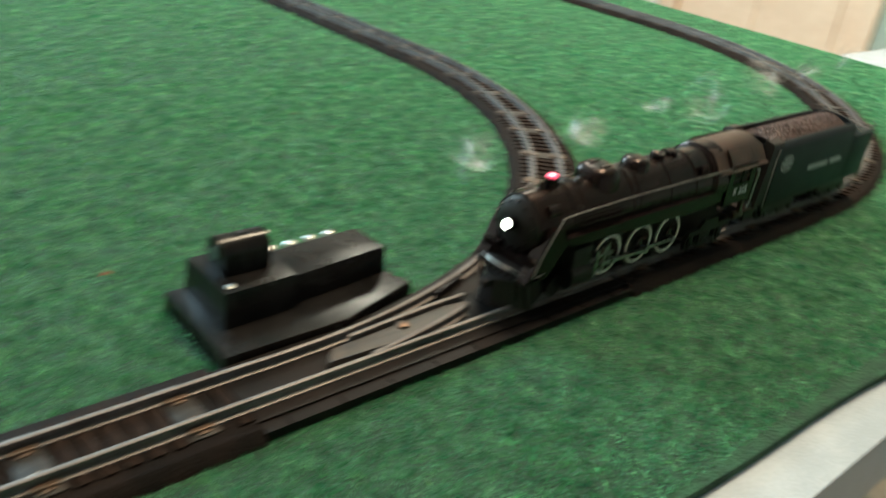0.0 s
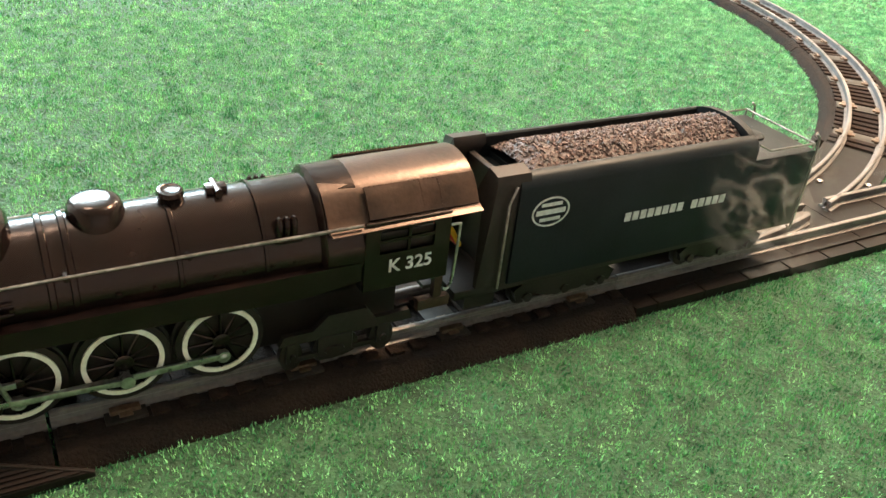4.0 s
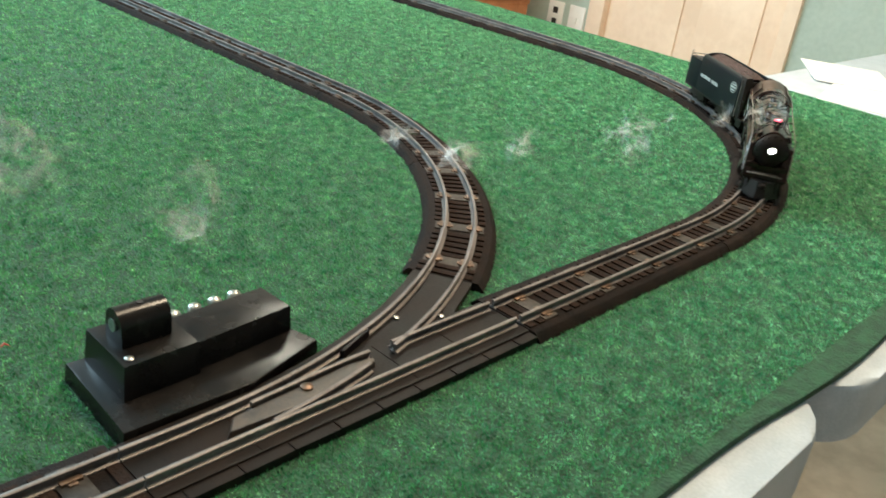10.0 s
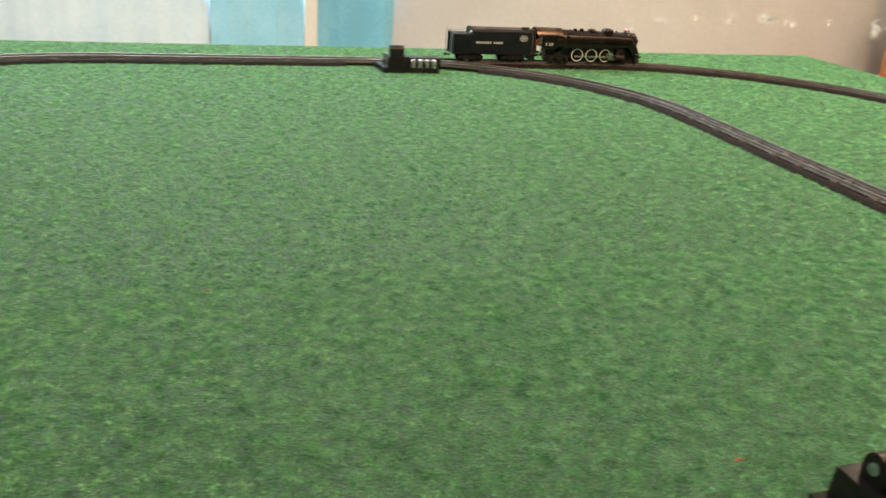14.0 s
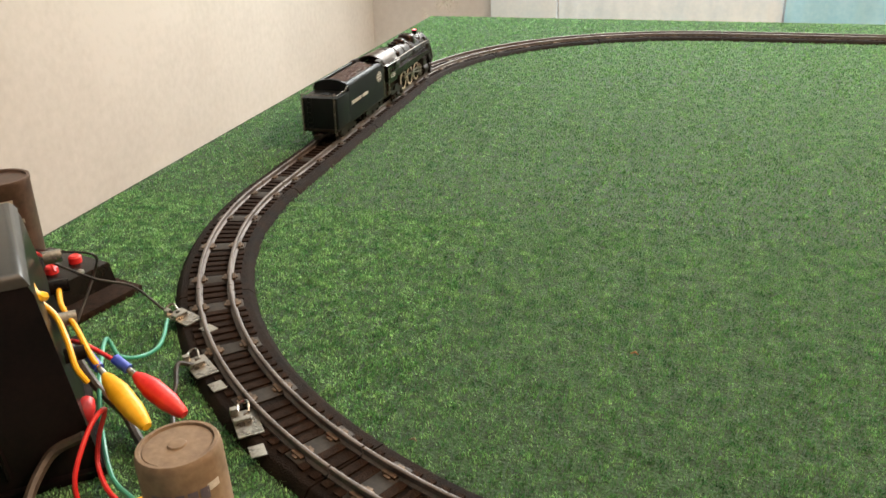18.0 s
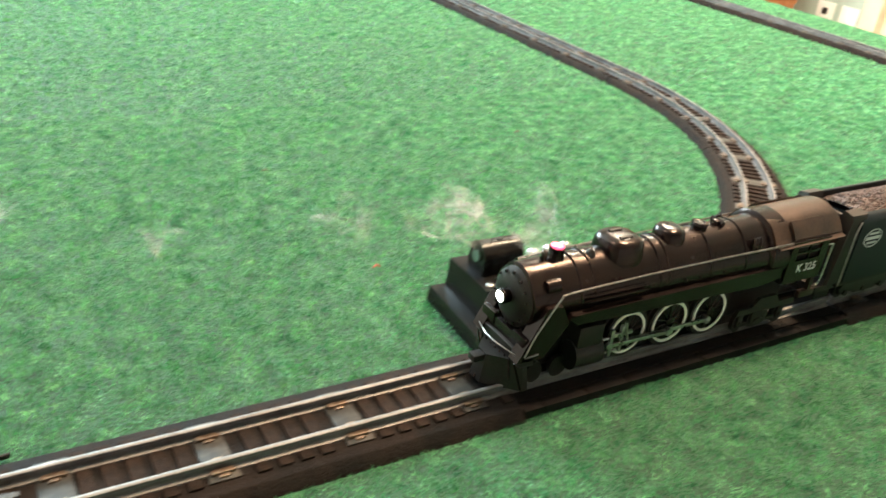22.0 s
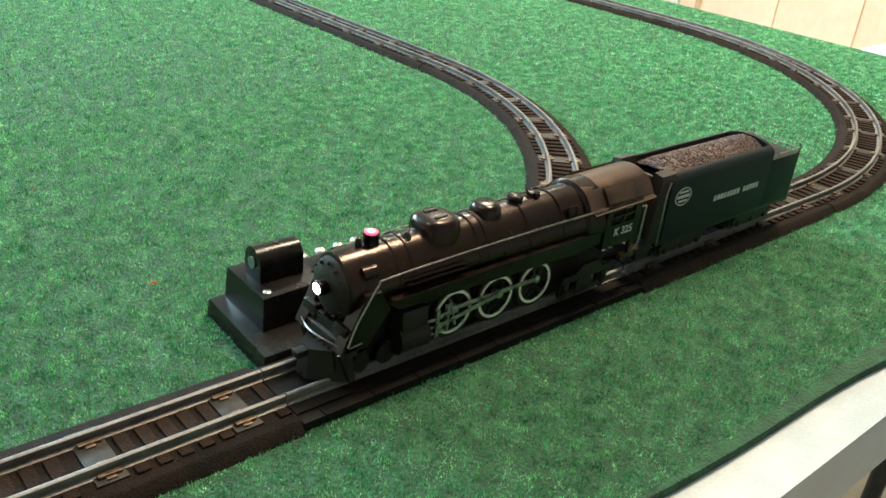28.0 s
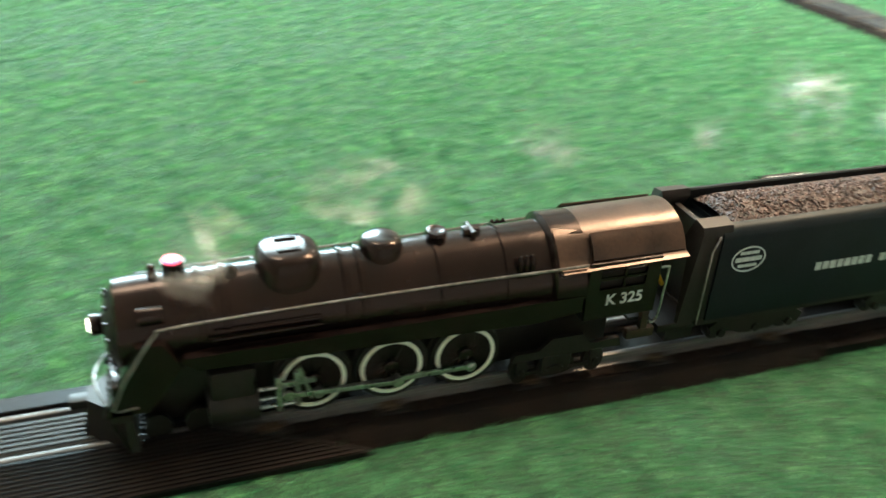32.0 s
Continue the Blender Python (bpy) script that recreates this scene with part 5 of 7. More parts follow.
    for y in (-1, 1):
        for x in AXLES:
            wh = new("driving_wheel", WH)
            wh.parent = ob
            tagged(wh, "white-rimmed spoked driving wheel")
            for me, nm in ((TY, "tyre"), (SP, "spokes"), (PIN, "crank_pin")):
                c = new(nm, me)
                c.parent = wh
            wheels.append((wh, x, y))
        bm = bmesh.new()
        pts = [x for x in AXLES]
        box(bm, AXLES[0], AXLES[2], -0.0006, 0.0006, -0.0012, 0.0012, 0.0003)
        for x in AXLES:
            rod(bm, (x, -0.0009, 0), (x, 0.0009, 0), 0.0023, 0.0023, 12)
        side = part("side_rod", bm, NICKEL, ob, "nickel side rod")
        bm = bmesh.new()
        L = 0.0440
        box(bm, 0, -L, -0.0006, 0.0006, -0.0011, 0.0011, 0.0003)
        rod(bm, (0, -0.0009, 0), (0, 0.0009, 0), 0.0024, 0.0024, 12)
        rod(bm, (-L, -0.0009, 0), (-L, 0.0009, 0), 0.0022, 0.0022, 12)
        main = part("main_rod", bm, NICKEL, ob, "nickel main rod")
        rods.append((side, main, y, L))
    return ob, wheels, rods


LOCOMOTIVE, WHEELS, RODS = locomotive()


def tender():
    ob = thing("coal_tender", "black model coal tender with heaped coal and white lettering", "model tender")
    x0, x1, half, zb, zt = 0.2810, 0.4480, 0.0222, 0.0296, 0.0738
    bm = bmesh.new()
    sec = [(half, zb), (half, zt - 0.0030), (half - 0.0006, zt - 0.0010), (half - 0.0018, zt + 0.0008), (half - 0.0036, zt + 0.0019), (half - 0.0056, zt + 0.0022), (half - 0.0062, zt + 0.0016), (half - 0.0062, zb)]
    for y in (-1, 1):
        rows = [[bm.verts.new((x, y * a, z)) for a, z in sec] for x in (x0 + 0.004, 0.4090)]
        for i in range(len(sec)):
            bm.faces.new((rows[0][i], rows[0][(i + 1) % len(sec)], rows[1][(i + 1) % len(sec)], rows[1][i]))
        for r in rows:
            bm.faces.new(r)
    part("side_sheet", bm, TENDER, ob, "dull black tender side")
    bm = bmesh.new()
    box(bm, 0.4085, x1, -half, half, zb, 0.0660, 0.0008)
    rear = part("rear_tank", bm, TENDER, ob, "black rear water tank")
    bm = bmesh.new()
    lathe(bm, (0.4290, 0.0, 0.0658), (0, 0, 1), [(0, 0.0060), (0.0012, 0.0060), (0.0018, 0.0050)], 16)
    part("water_hatch", bm, TENDER, rear)
    bm = bmesh.new()
    for y in (-1, 1):
        tube(bm, [(0.4100, y * (half - 0.0010), 0.0728), (0.4180, y * (half - 0.0010), 0.0692), (x1 - 0.001, y * (half - 0.0010), 0.0690), (x1 - 0.001, y * (half - 0.0010), 0.0660)], 0.0005, 6)
    tube(bm, [(x1 - 0.001, -half + 0.001, 0.0690), (x1 - 0.001, half - 0.001, 0.0690)], 0.0005, 6)
    part("tank_railing", bm, WIRE_RAIL, ob, "thin wire railing")
    for y in (-1, 1):
        bm = bmesh.new()
        tube(bm, spline([(x1 + 0.0005, y * 0.0200, 0.0728), (x1 + 0.0035, y * 0.0200, 0.0660), (x1 + 0.0035, y * 0.0200, 0.0260), (x1 + 0.0005, y * 0.0200, 0.0250)], 5), 0.0006, 6)
        part("grab_iron", bm, WIRE_RAIL, ob, "thin wire grab iron")
    bm = bmesh.new()
    for y in (-0.0160, -0.0100):
        box(bm, x1, x1 + 0.0012, y - 0.0005, y + 0.0005, 0.0270, 0.0660)
    for k in range(6):
        box(bm, x1, x1 + 0.0012, -0.0160, -0.0100, 0.0300 + 0.0060 * k, 0.0308 + 0.0060 * k)
    part("ladder", bm, TENDER, ob)
    bm = bmesh.new()
    box(bm, x0, x1 + 0.001, -half + 0.001, half - 0.001, zb - 0.0030, zb, 0.0005)
    part("underframe", bm, RUNNING, ob)
    bm = bmesh.new()
    box(bm, 0.2945, 0.4090, -half + 0.0063, half - 0.0063, zb, 0.0690)
    box(bm, x0 + 0.004, 0.2945, -half + 0.0063, half - 0.0063, zb, 0.0665)
    part("bunker", bm, TENDER, ob)
    bm = bmesh.new()
    box(bm, x0 + 0.0010, x0 + 0.0040, -half + 0.0008, half - 0.0008, zb, zt - 0.0020, 0.0006)
    part("front_bulkhead", bm, RUNNING, ob, "dull black front wall")
    bm = bmesh.new()
    arc = [(math.sin(a) * (half - 0.0030), 0.0728 + 0.0068 * math.cos(a)) for a in np.linspace(-1.5, 1.5, 13)] + [(half - 0.003, 0.060), (-half + 0.003, 0.060)]
    r = [[bm.verts.new((x, y, z)) for y, z in arc] for x in (0.4065, 0.4100)]
    for i in range(len(arc)):
        bm.faces.new((r[0][i], r[0][(i + 1) % len(arc)], r[1][(i + 1) % len(arc)], r[1][i]))
    bm.faces.new(r[0][::-1])
    bm.faces.new(r[1])
    part("bunker_end", bm, TENDER, ob, "arched black bunker end")
    # swept-up collars at the front
    for y in (-1, 1):
        bm = bmesh.new()
        pts = [(half - 0.0012, zb), (half - 0.0012, zt), (half - 0.0022, zt + 0.0030), (half - 0.0085, zt + 0.0042), (half - 0.0100, zt + 0.0010), (half - 0.0092, zt - 0.0050), (half - 0.0040, zt - 0.0120), (half - 0.0032, zb)]
        rows = [[bm.verts.new((x + (0.004 if z > zt - 0.001 else 0), y * a, z)) for a, z in pts] for x in (x0 - 0.0100, x0 + 0.0048)]
        for i in range(len(pts)):
            bm.faces.new((rows[0][i], rows[0][(i + 1) % len(pts)], rows[1][(i + 1) % len(pts)], rows[1][i]))
        for q in rows:
            bm.faces.new(q)
        part("front_collar", bm, RUNNING, ob, "curved black front collar")
        bm = bmesh.new()
        tube(bm, [(x0 - 0.001, y * (half + 0.0006), 0.0290), (x0 - 0.001, y * (half + 0.0006), 0.0660), (x0 + 0.002, y * (half + 0.0002), 0.0728)], 0.0005, 6)
        part("front_grab_iron", bm, WIRE_RAIL, ob, "thin wire grab iron")
        for cx in (0.3180, 0.4080):
            bm = bmesh.new()
            prof = [(-0.0260, 0.0215), (-0.0200, 0.0258), (0.0200, 0.0258), (0.0260, 0.0215), (0.0240, 0.0168), (0.0150, 0.0185), (0.0080, 0.0160), (-0.0080, 0.0160), (-0.0150, 0.0185), (-0.0240, 0.0168)]
            a = [bm.verts.new((cx + px_, y * 0.0182, z)) for px_, z in prof]
            b = [bm.verts.new((cx + px_, y * 0.0160, z)) for px_, z in prof]
            for i in range(len(prof)):
                bm.faces.new((a[i], a[(i + 1) % len(prof)], b[(i + 1) % len(prof)], b[i]))
            bm.faces.new(a)
            bm.faces.new(b[::-1])
            truck = part("truck_frame", bm, RUNNING, ob, "black cast truck side frame")
            for dx in (-0.0190, 0.0, 0.0190):
                bm = bmesh.new()
                rod(bm, (cx + dx, y * 0.0108, RAIL + 0.0052), (cx + dx, y * 0.0140, RAIL + 0.0052), 0.0056, None, 18)
                rod(bm, (cx + dx, y * 0.0140, RAIL + 0.0052), (cx + dx, y * 0.0192, RAIL + 0.0056), 0.0024, 0.0020, 10)
                part("truck_wheel", bm, RUNNING, truck)
    for dx in (0.3180, 0.4080):
        bm = bmesh.new()
        box(bm, dx - 0.012, dx + 0.012, -0.0165, 0.0165, 0.0165, 0.0270)
        part("truck_bolster", bm, RUNNING, ob)
    bm = bmesh.new()
    box(bm, x1, x1 + 0.0110, -0.0026, 0.0026, 0.0215, 0.0245, 0.0006)
    box(bm, x1 + 0.0090, x1 + 0.0120, -0.0050, 0.0040, 0.0205, 0.0255, 0.0008)
    part("coupler", bm, RUNNING, ob)
    bm = bmesh.new()
    box(bm, 0.2580, 0.2790, -0.0035, 0.0035, 0.0215, 0.0235, 0.0006)
    part("drawbar", bm, RUNNING, ob, "dull metal drawbar")
    bm = bmesh.new()
    box(bm, 0.2630, x0 + 0.0030, -half + 0.0030, half - 0.0030, zb - 0.0050, zb - 0.0010, 0.0006)
    box(bm, 0.2700, x0 + 0.0030, -half + 0.0060, half - 0.0060, 0.0170, zb - 0.0050)
    part("footplate", bm, RUNNING, ob, "dull black footplate behind the cab")
    # the coal heap: a rough mound with lumps on it
    bm = bmesh.new()
    nx, ny = 46, 15
    grid = []
    for i in range(nx):
        row = []
        for j in range(ny):
            x = 0.2945 + (0.4065 - 0.2945) * i / (nx - 1)
            v = -1 + 2 * j / (ny - 1)
            edge = min(1, i / 3)
            z = 0.0705 + (0.0080 * math.cos(v * 1.45) - 0.0006) * (0.35 + 0.65 * edge) + random.uniform(-0.0006, 0.0006)
            row.append(bm.verts.new((x, v * (half - 0.0058), z)))
        grid.append(row)
    for i in range(nx - 1):
        for j in range(ny - 1):
            bm.faces.new((grid[i][j], grid[i + 1][j], grid[i + 1][j + 1], grid[i][j + 1]))
    part("coal_load", bm, COAL, ob, "heaped brown-black coal", 0)
    verts, faces = [], []
    for k in range(2600):
        x, v = random.uniform(0.2950, 0.4062), random.uniform(-1, 1)
        edge = min(1, (x - 0.2945) / 0.008)
        c = Vector((x, v * (half - 0.0060), 0.0705 + (0.0080 * math.cos(v * 1.45) - 0.0004) * (0.35 + 0.65 * edge)))
        r = random.uniform(0.0006, 0.0013)
        b = len(verts)
        q = Euler((random.uniform(0, 6), random.uniform(0, 6), 0)).to_matrix()
        for d in ((1, 0, 0), (-1, 0, 0), (0, 1, 0), (0, -1, 0), (0, 0, 1), (0, 0, -1)):
            verts.append(c + q @ (Vector(d) * r * random.uniform(0.7, 1.2)))
        for f in ((0, 2, 4), (2, 1, 4), (1, 3, 4), (3, 0, 4), (2, 0, 5), (1, 2, 5), (3, 1, 5), (0, 3, 5)):
            faces.append([b + i for i in f])
    me = bpy.data.meshes.new("coal_lump")
    me.from_pydata(verts, [], faces)
    me.materials.append(COAL)
    tagged(part("coal_lump", me, COAL, ob), kind="stuff")
    for y in (-1, 1):
        m = pose(0, -half - 0.0002, 0, 90) if y < 0 else pose(0, half + 0.0002, 0, 90, 0, 180)
        cx = 0.3700 if y < 0 else -0.3700
        rows = [(cx - 0.0310 + 0.0041 * k, cx - 0.0310 + 0.0041 * k + 0.0031, 0.0482, 0.0522) for k in range(8)] + [(cx + 0.0058 + 0.0041 * k, cx + 0.0058 + 0.0041 * k + 0.0031, 0.0482, 0.0522) for k in range(5)]
        bars(ob, m, LETTER, rows, "white lettering shown as bars")
        ex = 0.3000 if y < 0 else -0.3000
        bm = bmesh.new()
        n = 28
        q = [[bm.verts.new((ex + a * math.cos(2 * math.pi * i / n), 0.0598 + b * math.sin(2 * math.pi * i / n), z)) for i in range(n)] for a, b, z in ((0.0088, 0.0064, 0), (0.0088, 0.0064, 0.0003), (0.0081, 0.0057, 0.0003), (0.0081, 0.0057, 0))]
        for k in range(4):
            for i in range(n):
                bm.faces.new((q[k][i], q[k][(i + 1) % n], q[(k + 1) % 4][(i + 1) % n], q[(k + 1) % 4][i]))
        for a, b, c, d in ((-0.0048, 0.0048, 0.0623, 0.0637), (-0.0068, 0.0068, 0.0588, 0.0609), (-0.0048, 0.0048, 0.0559, 0.0573)):
            box(bm, ex + a, ex + b, c, d, 0, 0.0003)
        part("emblem", bm, LETTER, ob, "white oval emblem").matrix_basis = m
    return ob


TENDER_CAR = tender()


def riding(s, a, b):
    """The pose of a vehicle whose trucks ride a and b metres behind its origin, s metres along the loop."""
    p, q = Vector(outer(s + a)[:2]), Vector(outer(s + b)[:2])
    d = (q - p).normalized()
    return Matrix.Translation((*(p - a * d), 0)) @ Matrix.Rotation(math.atan2(d.y, d.x), 4, "Z")


REST = LOOP - 0.0085
# where the train stands on the loop: seconds and metres
RUN = [(-1.0, 0.580), (0.0, 0.131), (0.2, -0.004), (0.5, -0.180), (0.8, -0.305), (1.0, -0.339), (1.3, -0.350), (1.6, -0.353), (7.70, -0.353), (8.0, -0.309), (8.5, -0.122), (9.0, 0.119), (9.5, 0.366),
       (10.0, 0.622), (10.5, 0.864), (11.0, 1.110), (11.5, 1.339), (12.0, 1.558), (12.5, 1.773), (13.0, 1.986), (14.0, 2.435), (15.0, 2.912), (15.5, 3.138), (17.5, 3.973), (18.5, 4.414), (19.0, 4.646),
       (19.5, 4.866), (20.0, 5.082), (20.5, 5.304), (21.0, 5.523), (21.5, 5.732), (22.0, 5.915), (22.3, 5.938), (22.6, REST), (31.05, REST), (31.2, REST - 0.026), (31.4, REST - 0.088), (31.5, REST - 0.125), (31.6, REST - 0.164), (31.8, REST - 0.250),
       (32.0, REST - 0.346), (33.0, 5.15)]


def place_on_loop(t):
    """Metres along the loop at t seconds, on a smooth line through RUN that never overshoots."""
    i = max(k for k in range(len(RUN) - 1) if RUN[k][0] <= t)
    (t0, s0), (t1, s1) = RUN[i], RUN[i + 1]

    def slope(k):
        if k <= 0 or k >= len(RUN) - 1:
            return (RUN[min(k + 1, len(RUN) - 1)][1] - RUN[max(k - 1, 0)][1]) / (RUN[min(k + 1, len(RUN) - 1)][0] - RUN[max(k - 1, 0)][0])
        a = (RUN[k][1] - RUN[k - 1][1]) / (RUN[k][0] - RUN[k - 1][0])
        b = (RUN[k + 1][1] - RUN[k][1]) / (RUN[k + 1][0] - RUN[k][0])
        return 0.0 if a * b <= 0 else 2 * a * b / (a + b)

    h, u = t1 - t0, (t - t0) / (t1 - t0)
    return s0 * (1 + 2 * u) * (1 - u) ** 2 + slope(i) * h * u * (1 - u) ** 2 + s1 * u * u * (3 - 2 * u) + slope(i + 1) * h * u * u * (u - 1)


def motions():
    times = [k / FPS for k in range(32 * FPS + 1)]
    moving = [t for t in times if t in (0.0, 32.0) or abs(place_on_loop(min(t + 0.05, 32.9)) - place_on_loop(t - 0.05)) > 1e-5]
    coarse = [t for k, t in enumerate(moving) if k % 3 == 0 or t in (0.0, 32.0) or (k + 1 < len(moving) and moving[k + 1] - t > 0.2) or (k and t - moving[k - 1] > 0.2)]
    walk(LOCOMOTIVE, [(t, riding(place_on_loop(t), 0.07, 0.20)) for t in coarse])
    walk(TENDER_CAR, [(t, riding(place_on_loop(t), 0.295, 0.430)) for t in coarse])

    def turn(t):
        return -math.pi / 2 + (-0.353 - place_on_loop(t)) / WHEEL_R

    for wh, x, y in WHEELS:
        lie = Matrix.Rotation(math.pi / 2, 4, "X") if y < 0 else Matrix.Rotation(math.pi / 2, 4, "X") @ Matrix.Rotation(math.pi, 4, "X")
        walk(wh, [(t, Matrix.Translation((x, y * 0.0135, AXLE_Z)) @ lie @ Matrix.Rotation(turn(t) if y < 0 else -turn(t) - math.pi / 2, 4, "Z")) for t in moving])
    for side, main, y, L in RODS:
        rs, rm = [], []
        for t in moving:
            a = turn(t) if y < 0 else turn(t) + math.pi / 2
            cx, cz = CRANK * math.cos(a), CRANK * math.sin(a)
            rs.append((t, Matrix.Translation((cx, y * 0.0178, AXLE_Z + cz))))
            tilt = math.asin((AXLE_Z + cz - 0.0255) / L)
            rm.append((t, Matrix.Translation((AXLES[1] + cx, y * 0.0196, AXLE_Z + cz)) @ Matrix.Rotation(-tilt, 4, "Y")))
        walk(side, rs)
        walk(main, rm)
    smoke_motions()


# ---- the room ----
FLOOR, CEIL, NORTH, EAST, WEST, SOUTH = -0.74, 1.66, 2.5, 2.78, -1.5, -3.0


def slab(name, x0, x1, y0, y1, z0, z1, m, label, category):
    bm = bmesh.new()
    box(bm, x0, x1, y0, y1, z0, z1)
    return tagged(part(name, bm, m, None, "", 0), label, category, kind="structure")


slab("floor", WEST - 0.1, EAST + 0.1, SOUTH - 0.1, NORTH + 0.1, FLOOR - 0.05, FLOOR, FLOORM, "tan speckled vinyl floor", "floor")
slab("ceiling", WEST - 0.1, EAST + 0.1, SOUTH - 0.1, NORTH + 0.1, CEIL, CEIL + 0.05, TRIMM, "plain white ceiling", "ceiling")
slab("wall_west", WEST - 0.1, WEST, SOUTH, NORTH, FLOOR, CEIL, WESTWALL, "plain beige wall with its dimness put into the paint", "wall")
slab("wall_south", WEST, EAST, SOUTH - 0.1, SOUTH, FLOOR, CEIL, WALLM, "plain warm white painted wall", "wall")
for x0, x1, z0, z1 in ((WEST, -0.88, FLOOR, CEIL), (0.348, EAST, FLOOR, CEIL), (-0.88, 0.348, FLOOR, 0.0), (-0.88, 0.348, 1.55, CEIL)):
    slab("wall_north", x0, x1, NORTH, NORTH + 0.1, z0, z1, WALLM, "plain warm white painted wall", "wall")
for y0, y1, z0, z1 in ((SOUTH, 0.85, FLOOR, CEIL), (1.66, NORTH, FLOOR, CEIL), (0.85, 1.66, 1.32, CEIL)):
    slab("wall_east", EAST, EAST + 0.1, y0, y1, z0, z1, GREENWALL, "pale green painted wall", "wall")

# the window in the far wall, with its cloth panels
win = tagged(new("window_1"), "wide window behind pale blue cloth panels", "window", kind="structure")
bm = bmesh.new()
for a, b, c, d in ((-0.88, 0.348, 0.0, 0.05), (-0.88, 0.348, 1.50, 1.55), (-0.88, -0.84, 0.05, 1.50), (0.308, 0.348, 0.05, 1.50)):
    box(bm, a, b, NORTH + 0.02, NORTH + 0.07, c, d)
part("window_frame", bm, TRIMM, win)
bm = bmesh.new()
box(bm, -1.093, -0.882, NORTH - 0.035, NORTH - 0.002, FLOOR, 1.6, 0.004)
part("window_casing", bm, SHEER, win, "broad pale blue casing board")


def cloth(x0, x1, m, label, amp, y):
    bm = bmesh.new()
    n = int((x1 - x0) / 0.012)
    lo, hi = [], []
    for i in range(n + 1):
        x = x0 + (x1 - x0) * i / n
        dy = amp * math.sin(x * 55) + amp * 0.6 * math.sin(x * 131 + 1)
        lo.append([bm.verts.new((x, y + dy + o, -0.25)) for o in (0, 0.003)])
        hi.append([bm.verts.new((x, y + dy * 0.8 + o, 1.56)) for o in (0, 0.003)])
    for i in range(n):
        for k in (0, 1):
            bm.faces.new((lo[i][k], lo[i + 1][k], hi[i + 1][k], hi[i][k]))
        bm.faces.new((lo[i][0], lo[i][1], lo[i + 1][1], lo[i + 1][0]))
        bm.faces.new((hi[i][0], hi[i][1], hi[i + 1][1], hi[i + 1][0]))
    bm.faces.new((lo[0][0], lo[0][1], hi[0][1], hi[0][0]))
    bm.faces.new((lo[-1][0], lo[-1][1], hi[-1][1], hi[-1][0]))
    tagged(part("curtain", bm, m), label, "curtain", "curtains at the window")


cloth(-0.878, -0.215, SHEER, "pale blue-white sheer curtain hung before a window", 0.003, NORTH - 0.02)
cloth(-0.210, 0.064, PALEBLUE, "light blue curtain with bright daylight put into its colour", 0.004, NORTH - 0.03)
cloth(0.106, 0.345, BLUE, "light blue curtain hung before a window", 0.004, NORTH - 0.03)
bm = bmesh.new()
box(bm, 0.066, 0.104, NORTH - 0.05, NORTH - 0.02, -0.3, 1.56, 0.004)
tagged(part("curtain_pole", bm, TRIMM), "narrow white upright between blue curtains", "trim", kind="structure")

# the door in the right-hand wall
door = tagged(new("door_1"), "closed cream painted door in a white frame", "door", kind="structure")
bm = bmesh.new()
box(bm, EAST + 0.02, EAST + 0.06, 0.895, 1.595, FLOOR, 1.28, 0.003)
leaf = part("door_leaf", bm, DOORM, door)
for y0, y1, z0, z1 in ((0.98, 1.21, -0.60, 0.15), (1.28, 1.51, -0.60, 0.15), (0.98, 1.21, 0.32, 1.15), (1.28, 1.51, 0.32, 1.15)):
    bm = bmesh.new()
    box(bm, EAST + 0.012, EAST + 0.024, y0, y1, z0, z1, 0.004)
    part("door_panel", bm, DOORM, leaf)
bm = bmesh.new()
for y0, y1, z0, z1 in ((0.848, 0.897, FLOOR, 1.32), (1.593, 1.662, FLOOR, 1.32), (0.897, 1.593, 1.28, 1.32)):
    box(bm, EAST - 0.018, EAST + 0.07, y0, y1, z0, z1, 0.003)
part("door_frame", bm, DOORM, door)
for nm, lab, y0, y1, z0, z1 in (("power_outlet", "ivory power outlet plate on a green wall", 1.785, 1.860, -0.330, -0.215), ("wall_switch", "ivory switch plate on a green wall", 1.680, 1.755, -0.330, -0.215)):
    ob = thing(nm, lab, "wall plate")
    bm = bmesh.new()
    box(bm, EAST - 0.007, EAST, y0, y1, z0, z1, 0.002)
    part("plate", bm, TRIMM, ob)
    for z in (-0.250, -0.295):
        bm = bmesh.new()
        if nm == "power_outlet":
            box(bm, EAST - 0.0085, EAST - 0.006, (y0 + y1) / 2 - 0.012, (y0 + y1) / 2 + 0.012, z - 0.012, z + 0.012, 0.001)
            part("socket", bm, HOLE, ob, "dark socket")
        elif z > -0.27:
            box(bm, EAST - 0.013, EAST - 0.006, (y0 + y1) / 2 - 0.005, (y0 + y1) / 2 + 0.005, -0.285, -0.262, 0.001)
            part("toggle", bm, TRIMM, ob)


